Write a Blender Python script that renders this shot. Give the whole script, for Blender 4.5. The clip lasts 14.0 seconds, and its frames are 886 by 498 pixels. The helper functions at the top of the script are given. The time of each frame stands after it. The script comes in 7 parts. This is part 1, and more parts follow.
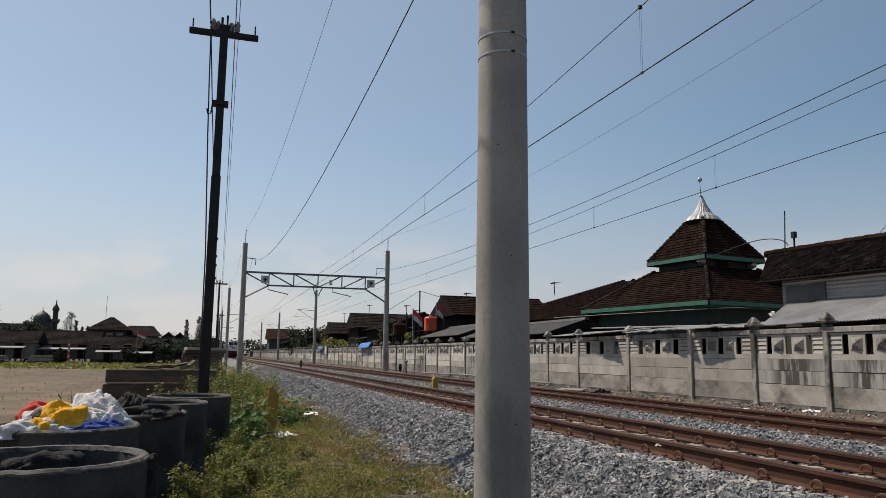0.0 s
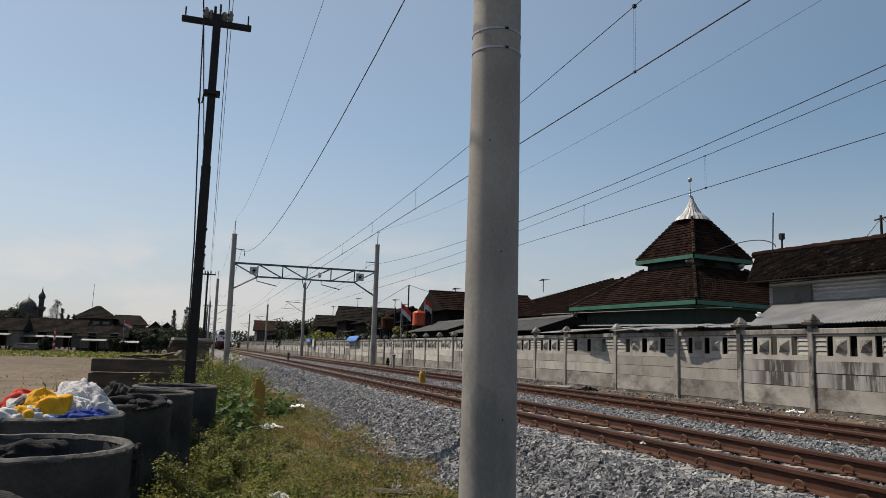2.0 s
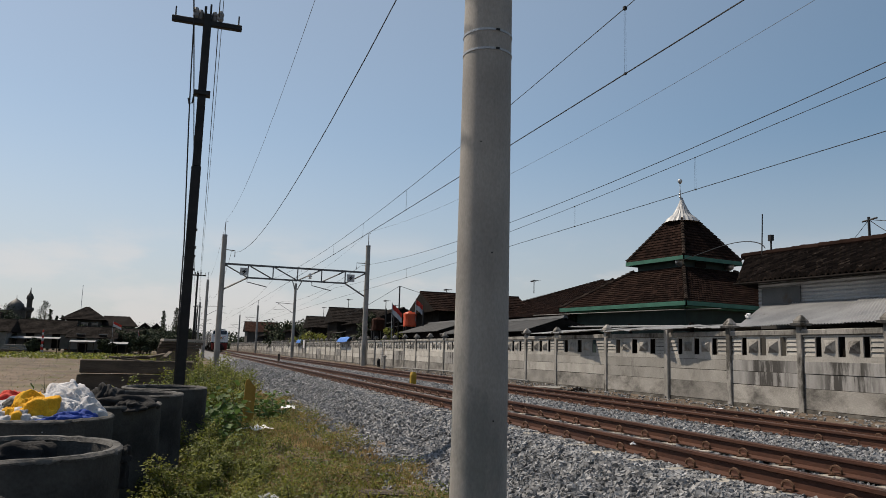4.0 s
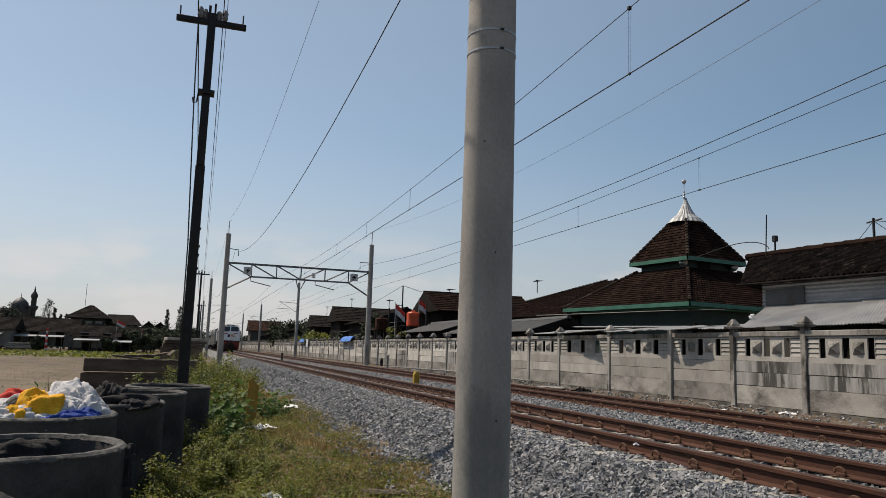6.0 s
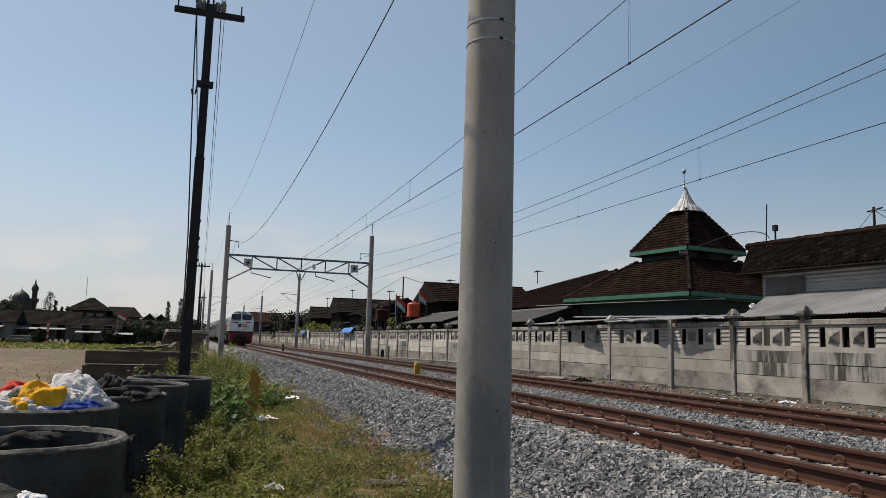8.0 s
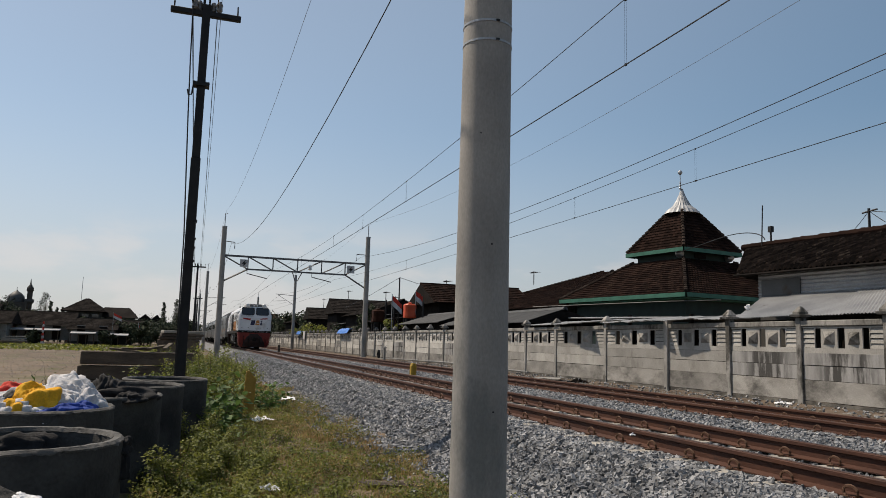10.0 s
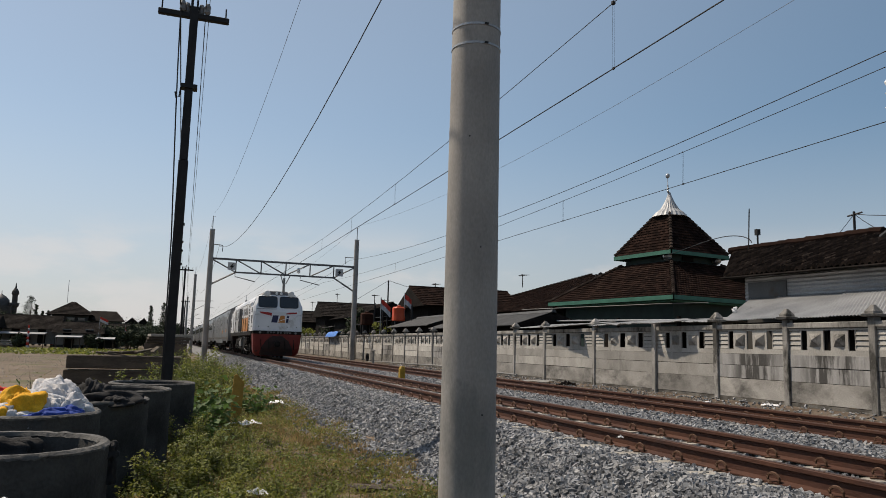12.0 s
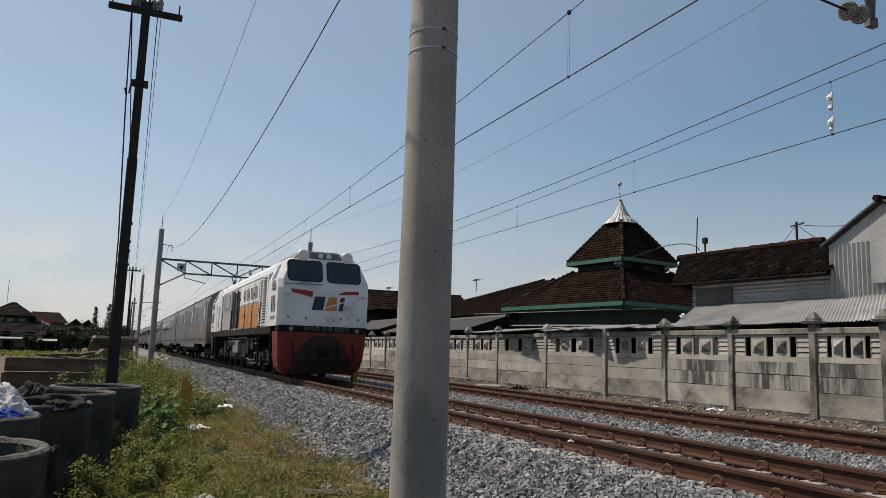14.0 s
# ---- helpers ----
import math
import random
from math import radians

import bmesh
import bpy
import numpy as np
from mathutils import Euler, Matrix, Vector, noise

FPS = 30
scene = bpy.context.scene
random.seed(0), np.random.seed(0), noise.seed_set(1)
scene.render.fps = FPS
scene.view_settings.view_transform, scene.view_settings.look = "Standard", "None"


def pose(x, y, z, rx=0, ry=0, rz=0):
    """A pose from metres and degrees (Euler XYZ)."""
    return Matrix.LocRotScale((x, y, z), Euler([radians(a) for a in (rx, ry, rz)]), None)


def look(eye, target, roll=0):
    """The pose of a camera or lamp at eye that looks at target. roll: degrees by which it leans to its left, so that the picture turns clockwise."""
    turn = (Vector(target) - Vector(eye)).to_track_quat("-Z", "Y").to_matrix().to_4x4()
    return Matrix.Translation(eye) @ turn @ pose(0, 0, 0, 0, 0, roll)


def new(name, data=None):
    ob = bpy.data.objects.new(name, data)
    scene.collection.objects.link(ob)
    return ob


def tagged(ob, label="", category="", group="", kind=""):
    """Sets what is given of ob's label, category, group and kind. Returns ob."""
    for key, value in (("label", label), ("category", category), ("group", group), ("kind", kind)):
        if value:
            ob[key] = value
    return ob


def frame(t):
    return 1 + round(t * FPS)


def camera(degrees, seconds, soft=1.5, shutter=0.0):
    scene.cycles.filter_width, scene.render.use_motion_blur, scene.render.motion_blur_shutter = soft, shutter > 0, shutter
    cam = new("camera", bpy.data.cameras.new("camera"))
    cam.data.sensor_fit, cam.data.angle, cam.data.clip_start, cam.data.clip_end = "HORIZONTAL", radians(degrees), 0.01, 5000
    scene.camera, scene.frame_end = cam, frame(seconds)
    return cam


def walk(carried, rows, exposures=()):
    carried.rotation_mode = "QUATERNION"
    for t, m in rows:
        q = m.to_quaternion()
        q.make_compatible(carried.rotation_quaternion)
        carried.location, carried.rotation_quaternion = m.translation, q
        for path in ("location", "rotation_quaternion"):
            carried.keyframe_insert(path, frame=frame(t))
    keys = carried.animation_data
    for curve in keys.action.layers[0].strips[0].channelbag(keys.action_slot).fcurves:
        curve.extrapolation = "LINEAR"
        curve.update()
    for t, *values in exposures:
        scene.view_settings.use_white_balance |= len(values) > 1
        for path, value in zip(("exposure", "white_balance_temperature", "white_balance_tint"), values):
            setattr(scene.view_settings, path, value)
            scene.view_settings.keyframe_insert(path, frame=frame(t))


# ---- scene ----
cam = camera(62.0, 14.0, soft=0.75)
EYE = (0.0, 0.0, 0.854)
# seconds, yaw, pitch, roll: a hand-held camera that only turns
CAM_ROWS = [
    (0.0, -17.50, 8.27, -0.70),
    (0.5, -17.60, 7.96, -0.86),
    (1.0, -17.88, 7.69, -1.47),
    (1.5, -18.60, 7.70, -1.60),
    (2.0, -18.44, 7.89, -1.70),
    (2.5, -18.96, 7.78, -1.68),
    (3.0, -19.27, 7.89, -1.48),
    (5.5, -18.92, 8.06, -2.00),
    (6.0, -18.91, 7.96, -1.88),
    (6.5, -18.68, 7.82, -1.34),
    (7.0, -18.79, 7.72, -1.78),
    (7.5, -18.78, 7.36, -1.76),
    (8.0, -18.86, 7.25, -1.62),
    (10.5, -19.39, 7.41, -1.69),
    (11.0, -19.74, 7.65, -1.78),
    (11.5, -19.64, 7.52, -1.83),
    (12.0, -20.01, 7.58, -1.51),
    (12.5, -20.26, 7.83, -1.45),
    (13.0, -20.55, 7.84, -1.40),
    (13.5, -21.43, 7.82, -1.53),
    (14.0, -23.63, 8.00, -1.83),
]
walk(cam, [(t, pose(*EYE, 90 + p, r, y)) for t, y, p, r in CAM_ROWS], exposures=[(0.0, 0.0, 6650, 11.5), (14.0, 0.0, 6650, 11.5)])

# ---- light ----
SUN_AZ, SUN_EL = -45.0, 55.0        # degrees from +y (clockwise), degrees above the horizon
world = bpy.data.worlds.new("sky")
scene.world = world
world.use_nodes = True
_nt = world.node_tree
_sky = _nt.nodes.new("ShaderNodeTexSky")
_sky.sky_type, _sky.sun_disc = "NISHITA", False
_sky.sun_elevation, _sky.sun_rotation = radians(SUN_EL), radians(SUN_AZ)
_sky.air_density, _sky.dust_density, _sky.ozone_density = 0.85, 0.8, 1.6
_nt.nodes["Background"].inputs["Strength"].default_value = 0.121
_haze = _nt.nodes.new("ShaderNodeHueSaturation")
_haze.inputs["Hue"].default_value, _haze.inputs["Saturation"].default_value = 0.486, 1.07
_nt.links.new(_sky.outputs[0], _haze.inputs["Color"])
_veil = _nt.nodes.new("ShaderNodeMix")
_veil.data_type = "RGBA"
_veil.inputs[0].default_value = 0.10
_veil.inputs[7].default_value = (2.9, 3.2, 3.4, 1)
_nt.links.new(_haze.outputs[0], _veil.inputs[6])
# dusty air: a pale haze that thickens towards the horizon all round
_dir = _nt.nodes.new("ShaderNodeTexCoord")
_xyz = _nt.nodes.new("ShaderNodeSeparateXYZ")
_low = _nt.nodes.new("ShaderNodeMapRange")
_low.interpolation_type = "SMOOTHSTEP"
for _k, _v in (("From Min", 0.0), ("From Max", 0.31), ("To Min", 0.72), ("To Max", 0.0)):
    _low.inputs[_k].default_value = _v
_dusty = _nt.nodes.new("ShaderNodeMix")
_dusty.data_type = "RGBA"
_dusty.inputs[7].default_value = (4.25, 4.4, 4.55, 1)
_nt.links.new(_dir.outputs["Generated"], _xyz.inputs[0])
_nt.links.new(_xyz.outputs["Z"], _low.inputs["Value"])
_nt.links.new(_low.outputs["Result"], _dusty.inputs[0])
_nt.links.new(_veil.outputs[2], _dusty.inputs[6])
# faint heaped cloud low over the horizon
_stretch = _nt.nodes.new("ShaderNodeMapping")
_stretch.inputs["Scale"].default_value = (3.2, 3.2, 9.0)
_puff = _nt.nodes.new("ShaderNodeTexNoise")
_puff.inputs["Scale"].default_value, _puff.inputs["Detail"].default_value, _puff.inputs["Roughness"].default_value = 1.5, 6.0, 0.55
_heap = _nt.nodes.new("ShaderNodeMapRange")
_heap.interpolation_type = "SMOOTHSTEP"
for _k, _v in (("From Min", 0.46), ("From Max", 0.62), ("To Min", 0.0), ("To Max", 0.5)):
    _heap.inputs[_k].default_value = _v
_band = _nt.nodes.new("ShaderNodeMapRange")
_band.interpolation_type = "SMOOTHSTEP"
for _k, _v in (("From Min", 0.10), ("From Max", 0.17), ("To Min", 1.0), ("To Max", 0.0)):
    _band.inputs[_k].default_value = _v
_amount = _nt.nodes.new("ShaderNodeMath")
_amount.operation = "MULTIPLY"
_cloud = _nt.nodes.new("ShaderNodeMix")
_cloud.data_type = "RGBA"
_cloud.inputs[7].default_value = (6.0, 5.8, 5.7, 1)
_nt.links.new(_dir.outputs["Generated"], _stretch.inputs["Vector"])
_nt.links.new(_stretch.outputs[0], _puff.inputs["Vector"])
_nt.links.new(_puff.outputs[0], _heap.inputs["Value"])
_nt.links.new(_xyz.outputs["Z"], _band.inputs["Value"])
_nt.links.new(_heap.outputs["Result"], _amount.inputs[0])
_nt.links.new(_band.outputs["Result"], _amount.inputs[1])
_nt.links.new(_amount.outputs[0], _cloud.inputs[0])
_nt.links.new(_dusty.outputs[2], _cloud.inputs[6])
# dusty air scatters forward: the sky is paler on the sun's side
_to_sun = _nt.nodes.new("ShaderNodeVectorMath")
_to_sun.operation = "DOT_PRODUCT"
_to_sun.inputs[1].default_value = (math.sin(radians(SUN_AZ)) * math.cos(radians(SUN_EL)), math.cos(radians(SUN_AZ)) * math.cos(radians(SUN_EL)), math.sin(radians(SUN_EL)))
_ahead = _nt.nodes.new("ShaderNodeMapRange")
_ahead.interpolation_type = "SMOOTHSTEP"
for _k, _v in (("From Min", 0.05), ("From Max", 0.65), ("To Min", 0.88), ("To Max", 1.10)):
    _ahead.inputs[_k].default_value = _v
_scatter = _nt.nodes.new("ShaderNodeVectorMath")
_scatter.operation = "SCALE"
_nt.links.new(_dir.outputs["Generated"], _to_sun.inputs[0])
_nt.links.new(_to_sun.outputs["Value"], _ahead.inputs["Value"])
_nt.links.new(_ahead.outputs["Result"], _scatter.inputs["Scale"])
_nt.links.new(_cloud.outputs[2], _scatter.inputs[0])
_pale = _nt.nodes.new("ShaderNodeMapRange")
_pale.interpolation_type = "SMOOTHSTEP"
for _k, _v in (("From Min", 0.05), ("From Max", 0.75), ("To Min", 0.0), ("To Max", 0.30)):
    _pale.inputs[_k].default_value = _v
_milky = _nt.nodes.new("ShaderNodeMix")
_milky.data_type = "RGBA"
_milky.inputs[7].default_value = (3.9, 3.95, 4.0, 1)
_nt.links.new(_to_sun.outputs["Value"], _pale.inputs["Value"])
_nt.links.new(_pale.outputs["Result"], _milky.inputs[0])
_nt.links.new(_scatter.outputs[0], _milky.inputs[6])
_nt.links.new(_milky.outputs[2], _nt.nodes["Background"].inputs["Color"])
_sun = bpy.data.lights.new("sun", "SUN")
_sun.energy, _sun.angle, _sun.color = 5.0, radians(0.53), (1.0, 0.89, 0.74)
_az, _el = radians(SUN_AZ), radians(SUN_EL)
sun = new("sun", _sun)
sun.matrix_world = look((math.sin(_az) * math.cos(_el) * 60, math.cos(_az) * math.cos(_el) * 60, math.sin(_el) * 60), (0, 0, 0))


# ---- materials ----
def material(name, c1, c2, scale=6.0, rough=0.8, metal=0.0, bump=0.2, fine=60.0, c3=None, spots=0.0, rand=0.0, island=False, stretch=(1, 1, 1), spec=0.4, fine_amt=0.35, thin=0.0, soft=0.10, runs=None):
    """Two colours mixed by a coarse noise, a fine grain, an optional stain colour, and variation from piece to piece."""
    m = bpy.data.materials.new(name)
    m.use_nodes = True
    nt = m.node_tree
    n, l = nt.nodes, nt.links
    b = n["Principled BSDF"]
    co = n.new("ShaderNodeTexCoord")
    mp = n.new("ShaderNodeMapping")
    mp.inputs["Scale"].default_value = stretch
    l.new(co.outputs["Object"], mp.inputs["Vector"])
    if rand and not island:
        who = n.new("ShaderNodeObjectInfo")
        away = n.new("ShaderNodeVectorMath")
        away.operation = "SCALE"
        away.inputs[0].default_value = (17.0, 31.0, 23.0)
        l.new(who.outputs["Random"], away.inputs["Scale"])
        l.new(away.outputs[0], mp.inputs["Location"])
    big = n.new("ShaderNodeTexNoise")
    big.inputs["Scale"].default_value, big.inputs["Detail"].default_value = scale, 5.0
    l.new(mp.outputs[0], big.inputs["Vector"])
    ramp = n.new("ShaderNodeValToRGB")
    ramp.color_ramp.elements[0].position, ramp.color_ramp.elements[1].position = 0.35, 0.65
    ramp.color_ramp.elements[0].color, ramp.color_ramp.elements[1].color = (*c1, 1), (*c2, 1)
    l.new(big.outputs[0], ramp.inputs[0])
    col = ramp.outputs[0]
    small = n.new("ShaderNodeTexNoise")
    small.inputs["Scale"].default_value, small.inputs["Detail"].default_value = fine, 4.0
    l.new(mp.outputs[0], small.inputs["Vector"])
    if c3 is not None:
        sp = n.new("ShaderNodeTexNoise")
        sp.inputs["Scale"].default_value, sp.inputs["Detail"].default_value, sp.inputs["Roughness"].default_value = scale * 0.6, 8.0, 0.7
        off = n.new("ShaderNodeMapping")
        off.inputs["Location"].default_value = (13.0, 7.0, 3.0)
        l.new(mp.outputs[0], off.inputs["Vector"])
        l.new(off.outputs[0], sp.inputs["Vector"])
        r2 = n.new("ShaderNodeValToRGB")
        r2.color_ramp.elements[0].position, r2.color_ramp.elements[1].position = 0.62 - spots, 0.62 + soft - spots
        l.new(sp.outputs[0], r2.inputs[0])
        mx = n.new("ShaderNodeMix")
        mx.data_type = "RGBA"
        l.new(r2.outputs[0], mx.inputs[0])
        l.new(col, mx.inputs[6])
        mx.inputs[7].default_value = (*c3, 1)
        if runs is not None:
            # the stain runs down a strip of the piece, about this far along it
            xyz = n.new("ShaderNodeSeparateXYZ")
            l.new(co.outputs["Object"], xyz.inputs[0])
            away_y = n.new("ShaderNodeMath")
            away_y.operation = "SUBTRACT"
            l.new(xyz.outputs["Y"], away_y.inputs[0])
            away_y.inputs[1].default_value = runs
            size_y = n.new("ShaderNodeMath")
            size_y.operation = "ABSOLUTE"
            l.new(away_y.outputs[0], size_y.inputs[0])
            fade = n.new("ShaderNodeMapRange")
            for key, value in (("From Min", 0.35), ("From Max", 0.85), ("To Min", 1.0), ("To Max", 0.0)):
                fade.inputs[key].default_value = value
            l.new(size_y.outputs[0], fade.inputs["Value"])
            both = n.new("ShaderNodeMath")
            both.operation = "MULTIPLY"
            l.new(r2.outputs[0], both.inputs[0])
            l.new(fade.outputs["Result"], both.inputs[1])
            l.new(both.outputs[0], mx.inputs[0])
        col = mx.outputs[2]
    val = n.new("ShaderNodeMath")
    val.operation = "MULTIPLY_ADD"
    l.new(small.outputs[0], val.inputs[0])
    val.inputs[1].default_value, val.inputs[2].default_value = fine_amt * 2, 1.0 - fine_amt
    v = val.outputs[0]
    if rand > 0:
        if island:
            rn = n.new("ShaderNodeNewGeometry").outputs["Random Per Island"]
        else:
            rn = n.new("ShaderNodeObjectInfo").outputs["Random"]
        a = n.new("ShaderNodeMath")
        a.operation = "MULTIPLY_ADD"
        l.new(rn, a.inputs[0])
        a.inputs[1].default_value, a.inputs[2].default_value = rand * 2, 1.0 - rand
        mm = n.new("ShaderNodeMath")
        mm.operation = "MULTIPLY"
        l.new(a.outputs[0], mm.inputs[0])
        l.new(v, mm.inputs[1])
        v = mm.outputs[0]
    sc = n.new("ShaderNodeVectorMath")
    sc.operation = "SCALE"
    l.new(col, sc.inputs[0])
    l.new(v, sc.inputs["Scale"])
    l.new(sc.outputs[0], b.inputs["Base Color"])
    b.inputs["Roughness"].default_value, b.inputs["Metallic"].default_value = rough, metal
    b.inputs["Specular IOR Level"].default_value = spec
    if bump > 0:
        bp = n.new("ShaderNodeBump")
        bp.inputs["Strength"].default_value, bp.inputs["Distance"].default_value = bump, 0.02
        l.new(small.outputs[0], bp.inputs["Height"])
        l.new(bp.outputs[0], b.inputs["Normal"])
    if thin > 0:
        tr = n.new("ShaderNodeBsdfTranslucent")
        mix = n.new("ShaderNodeMixShader")
        mix.inputs[0].default_value = thin
        l.new(sc.outputs[0], tr.inputs["Color"])
        l.new(b.outputs[0], mix.inputs[1])
        l.new(tr.outputs[0], mix.inputs[2])
        l.new(mix.outputs[0], n["Material Output"].inputs["Surface"])
    return m


M_soil = material("dry_soil", (0.085, 0.06, 0.036), (0.165, 0.118, 0.074), 1.4, 0.95, bump=0.5, fine=25, c3=(0.06, 0.058, 0.016), spots=0.08)
M_field = material("bare_field", (0.07225, 0.05027, 0.03264), (0.1445, 0.1066, 0.0714), 0.6, 0.95, bump=0.5, fine=5, c3=(0.06375, 0.06474, 0.01496), spots=0.10, fine_amt=0.45)
M_dirt = material("wall_foot_dirt", (0.06, 0.042, 0.028), (0.115, 0.086, 0.062), 2.0, 0.95, bump=0.6, fine=35, c3=(0.2, 0.175, 0.145), spots=0.03)
# near-black, so the gaps between the stones carry their shade in colour
M_bed = material("gap_shade_bed", (0.009, 0.009, 0.009), (0.033, 0.033, 0.033), 14, 0.9, bump=0.9, fine=22)
M_ballast_far = material("distant_crushed_stone", (0.085, 0.087, 0.09), (0.16, 0.162, 0.165), 9, 0.8, bump=0.9, fine=22)
M_stone = material("crushed_stone", (0.09917, 0.1026, 0.1086), (0.2415, 0.244, 0.2484), 5, 0.6, bump=0.0, fine=60, rand=0.5, island=True)
M_rail = material("rusty_rail_steel", (0.03924, 0.01169, 0.005405), (0.06339, 0.02208, 0.009828), 5, 0.75, 0.1, 0.25, 50, c3=(0.02113, 0.007792, 0.004914), spots=0.02, stretch=(1, 0.3, 1))
M_railtop = material("worn_rail_head", (0.0765, 0.03825, 0.02295), (0.1148, 0.06885, 0.0459), 4, 0.5, 0.5, 0.1, 50, stretch=(1, 0.15, 1))
M_clip = material("rail_clip_steel", (0.07, 0.035, 0.021), (0.126, 0.07, 0.042), 12, 0.7, 0.3)
M_sleeper = material("pale_concrete_sleeper", (0.255, 0.24, 0.21), (0.345, 0.3225, 0.285), 4, 0.9, bump=0.3, c3=(0.15, 0.1125, 0.0825), spots=0.04, rand=0.15)
M_wall = material("weathered_white_concrete", (0.2468, 0.2352, 0.2146), (0.3291, 0.3167, 0.2906), 1.6, 0.9, bump=0.25, fine=40, c3=(0.1188, 0.1117, 0.09876), spots=0.07, rand=0.2, stretch=(1, 1.4, 0.7), fine_amt=0.4, soft=0.22)
M_wallpale = material("paler_weathered_concrete", (0.3406, 0.3247, 0.2962), (0.4542, 0.437, 0.401), 1.6, 0.9, bump=0.25, fine=40, c3=(0.164, 0.1541, 0.1363), spots=0.07, rand=0.2, stretch=(1, 1.4, 0.7), fine_amt=0.4, soft=0.22)
M_wallstain = material("clouded_grey_concrete", (0.1992, 0.1894, 0.172), (0.2988, 0.2855, 0.2613), 1.5, 0.9, bump=0.25, fine=40, c3=(0.05886, 0.05529, 0.04982), spots=0.15, rand=0.2, stretch=(1, 0.9, 1.6), fine_amt=0.45, soft=0.2)
M_walldrip = material("rain_streaked_white_concrete", (0.2156, 0.2103, 0.2014), (0.3018, 0.2957, 0.2858), 2.0, 0.9, bump=0.25, fine=40, c3=(0.05174, 0.04928, 0.04604), spots=0.19, rand=0.10, stretch=(1, 4.0, 0.6), fine_amt=0.3, soft=0.12, runs=0.95)
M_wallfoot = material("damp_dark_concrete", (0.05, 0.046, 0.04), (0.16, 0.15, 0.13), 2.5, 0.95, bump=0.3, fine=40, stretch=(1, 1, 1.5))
M_wallpost = material("stained_concrete_post", (0.147, 0.1404, 0.127), (0.2807, 0.2673, 0.2472), 3.0, 0.9, bump=0.3, fine=40, c3=(0.05346, 0.05013, 0.04343), spots=0.10, rand=0.2, stretch=(1, 1, 0.4))
M_pole = material("spun_concrete_pole", (0.215, 0.204, 0.190), (0.305, 0.290, 0.268), 2.4, 0.75, bump=0.04, fine=70, c3=(0.165, 0.165, 0.155), spots=0.09, stretch=(1, 1, 0.5), fine_amt=0.25)
# ring walls: the shade on them is put into this dark base
M_ring = material("shaded_grey_concrete", (0.0297, 0.0297, 0.02902), (0.0702, 0.06885, 0.0648), 2.2, 0.9, bump=0.4, fine=45, c3=(0.01418, 0.01418, 0.0135), spots=0.08, soft=0.2, spec=0.15)
# ring tops: sunlight put into a paler tone; one grey rag shares it
M_rim = material("sunlit_rim_concrete", (0.0588, 0.05697, 0.05328), (0.09919, 0.09555, 0.09002), 9, 0.9, bump=0.5, fine=40, c3=(0.02205, 0.02205, 0.02021), spots=0.08)
M_slab = material("old_concrete_beam", (0.06, 0.046, 0.035), (0.115, 0.088, 0.066), 3, 0.9, bump=0.5, fine=35, c3=(0.03, 0.022, 0.017), spots=0.08, stretch=(0.4, 1, 1.6))
M_dark = material("dark_painted_steel", (0.006, 0.006, 0.007), (0.015, 0.014, 0.014), 6, 0.6, 0.2, 0.1)
M_galv = material("galvanised_steel", (0.28, 0.29, 0.30), (0.42, 0.43, 0.44), 5, 0.5, 0.6, 0.1)
M_truss = material("grey_truss_steel", (0.091, 0.091, 0.0945), (0.14, 0.14, 0.1435), 5, 0.6, 0.4, 0.1)
M_wire = material("dark_copper_wire", (0.01, 0.009, 0.009), (0.02, 0.0175, 0.0165), 5, 0.6, 0.3, 0.0)
M_wire2 = material("thin_steel_wire", (0.096, 0.096, 0.102), (0.132, 0.132, 0.138), 5, 0.6, 0.4, 0.0)
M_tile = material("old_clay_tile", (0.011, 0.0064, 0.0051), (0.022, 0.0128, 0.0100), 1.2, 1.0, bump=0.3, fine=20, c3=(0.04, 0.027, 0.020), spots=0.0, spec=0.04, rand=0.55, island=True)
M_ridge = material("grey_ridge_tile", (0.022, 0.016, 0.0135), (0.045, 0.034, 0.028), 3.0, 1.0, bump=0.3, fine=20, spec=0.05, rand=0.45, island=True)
# tile for the farther roofs, its grey mixed in for distance haze
M_tile_grey = material("haze_greyed_tile", (0.013, 0.011, 0.01), (0.024, 0.0205, 0.0185), 1.0, 1.0, bump=0.3, fine=20, c3=(0.035, 0.03, 0.026), spots=0.02, spec=0.05, rand=0.35, island=True)
M_tile_red = material("red_clay_tile", (0.02822, 0.01254, 0.008624), (0.0439, 0.02038, 0.01411), 2.5, 0.9, bump=0.3, fine=20, rand=0.3, island=True, spec=0.08)
M_green = material("green_painted_fascia", (0.024, 0.1056, 0.072), (0.0384, 0.144, 0.1008), 2, 0.6, bump=0.1)
# green taken almost to black: the shade below the eaves is in it
M_greenwall = material("eave_shaded_green", (0.0036, 0.0144, 0.012), (0.0072, 0.024, 0.0192), 2, 0.7, bump=0.1)
M_tin = material("corrugated_zinc_sheet", (0.252, 0.2562, 0.2604), (0.3528, 0.357, 0.3612), 1.5, 0.55, 0.1, 0.08, 30, c3=(0.1428, 0.126, 0.1092), spots=0.03, stretch=(1, 1, 0.5))
M_tin_dark = material("aged_zinc_sheet", (0.039, 0.04063, 0.04225), (0.065, 0.06663, 0.06825), 1.5, 0.6, 0.05, 0.1, 30, c3=(0.0455, 0.02925, 0.0195), spots=0.02)
M_dome = material("dull_folded_zinc", (0.288, 0.2944, 0.3008), (0.384, 0.3904, 0.3968), 2, 0.6, 0.25, 0.05)
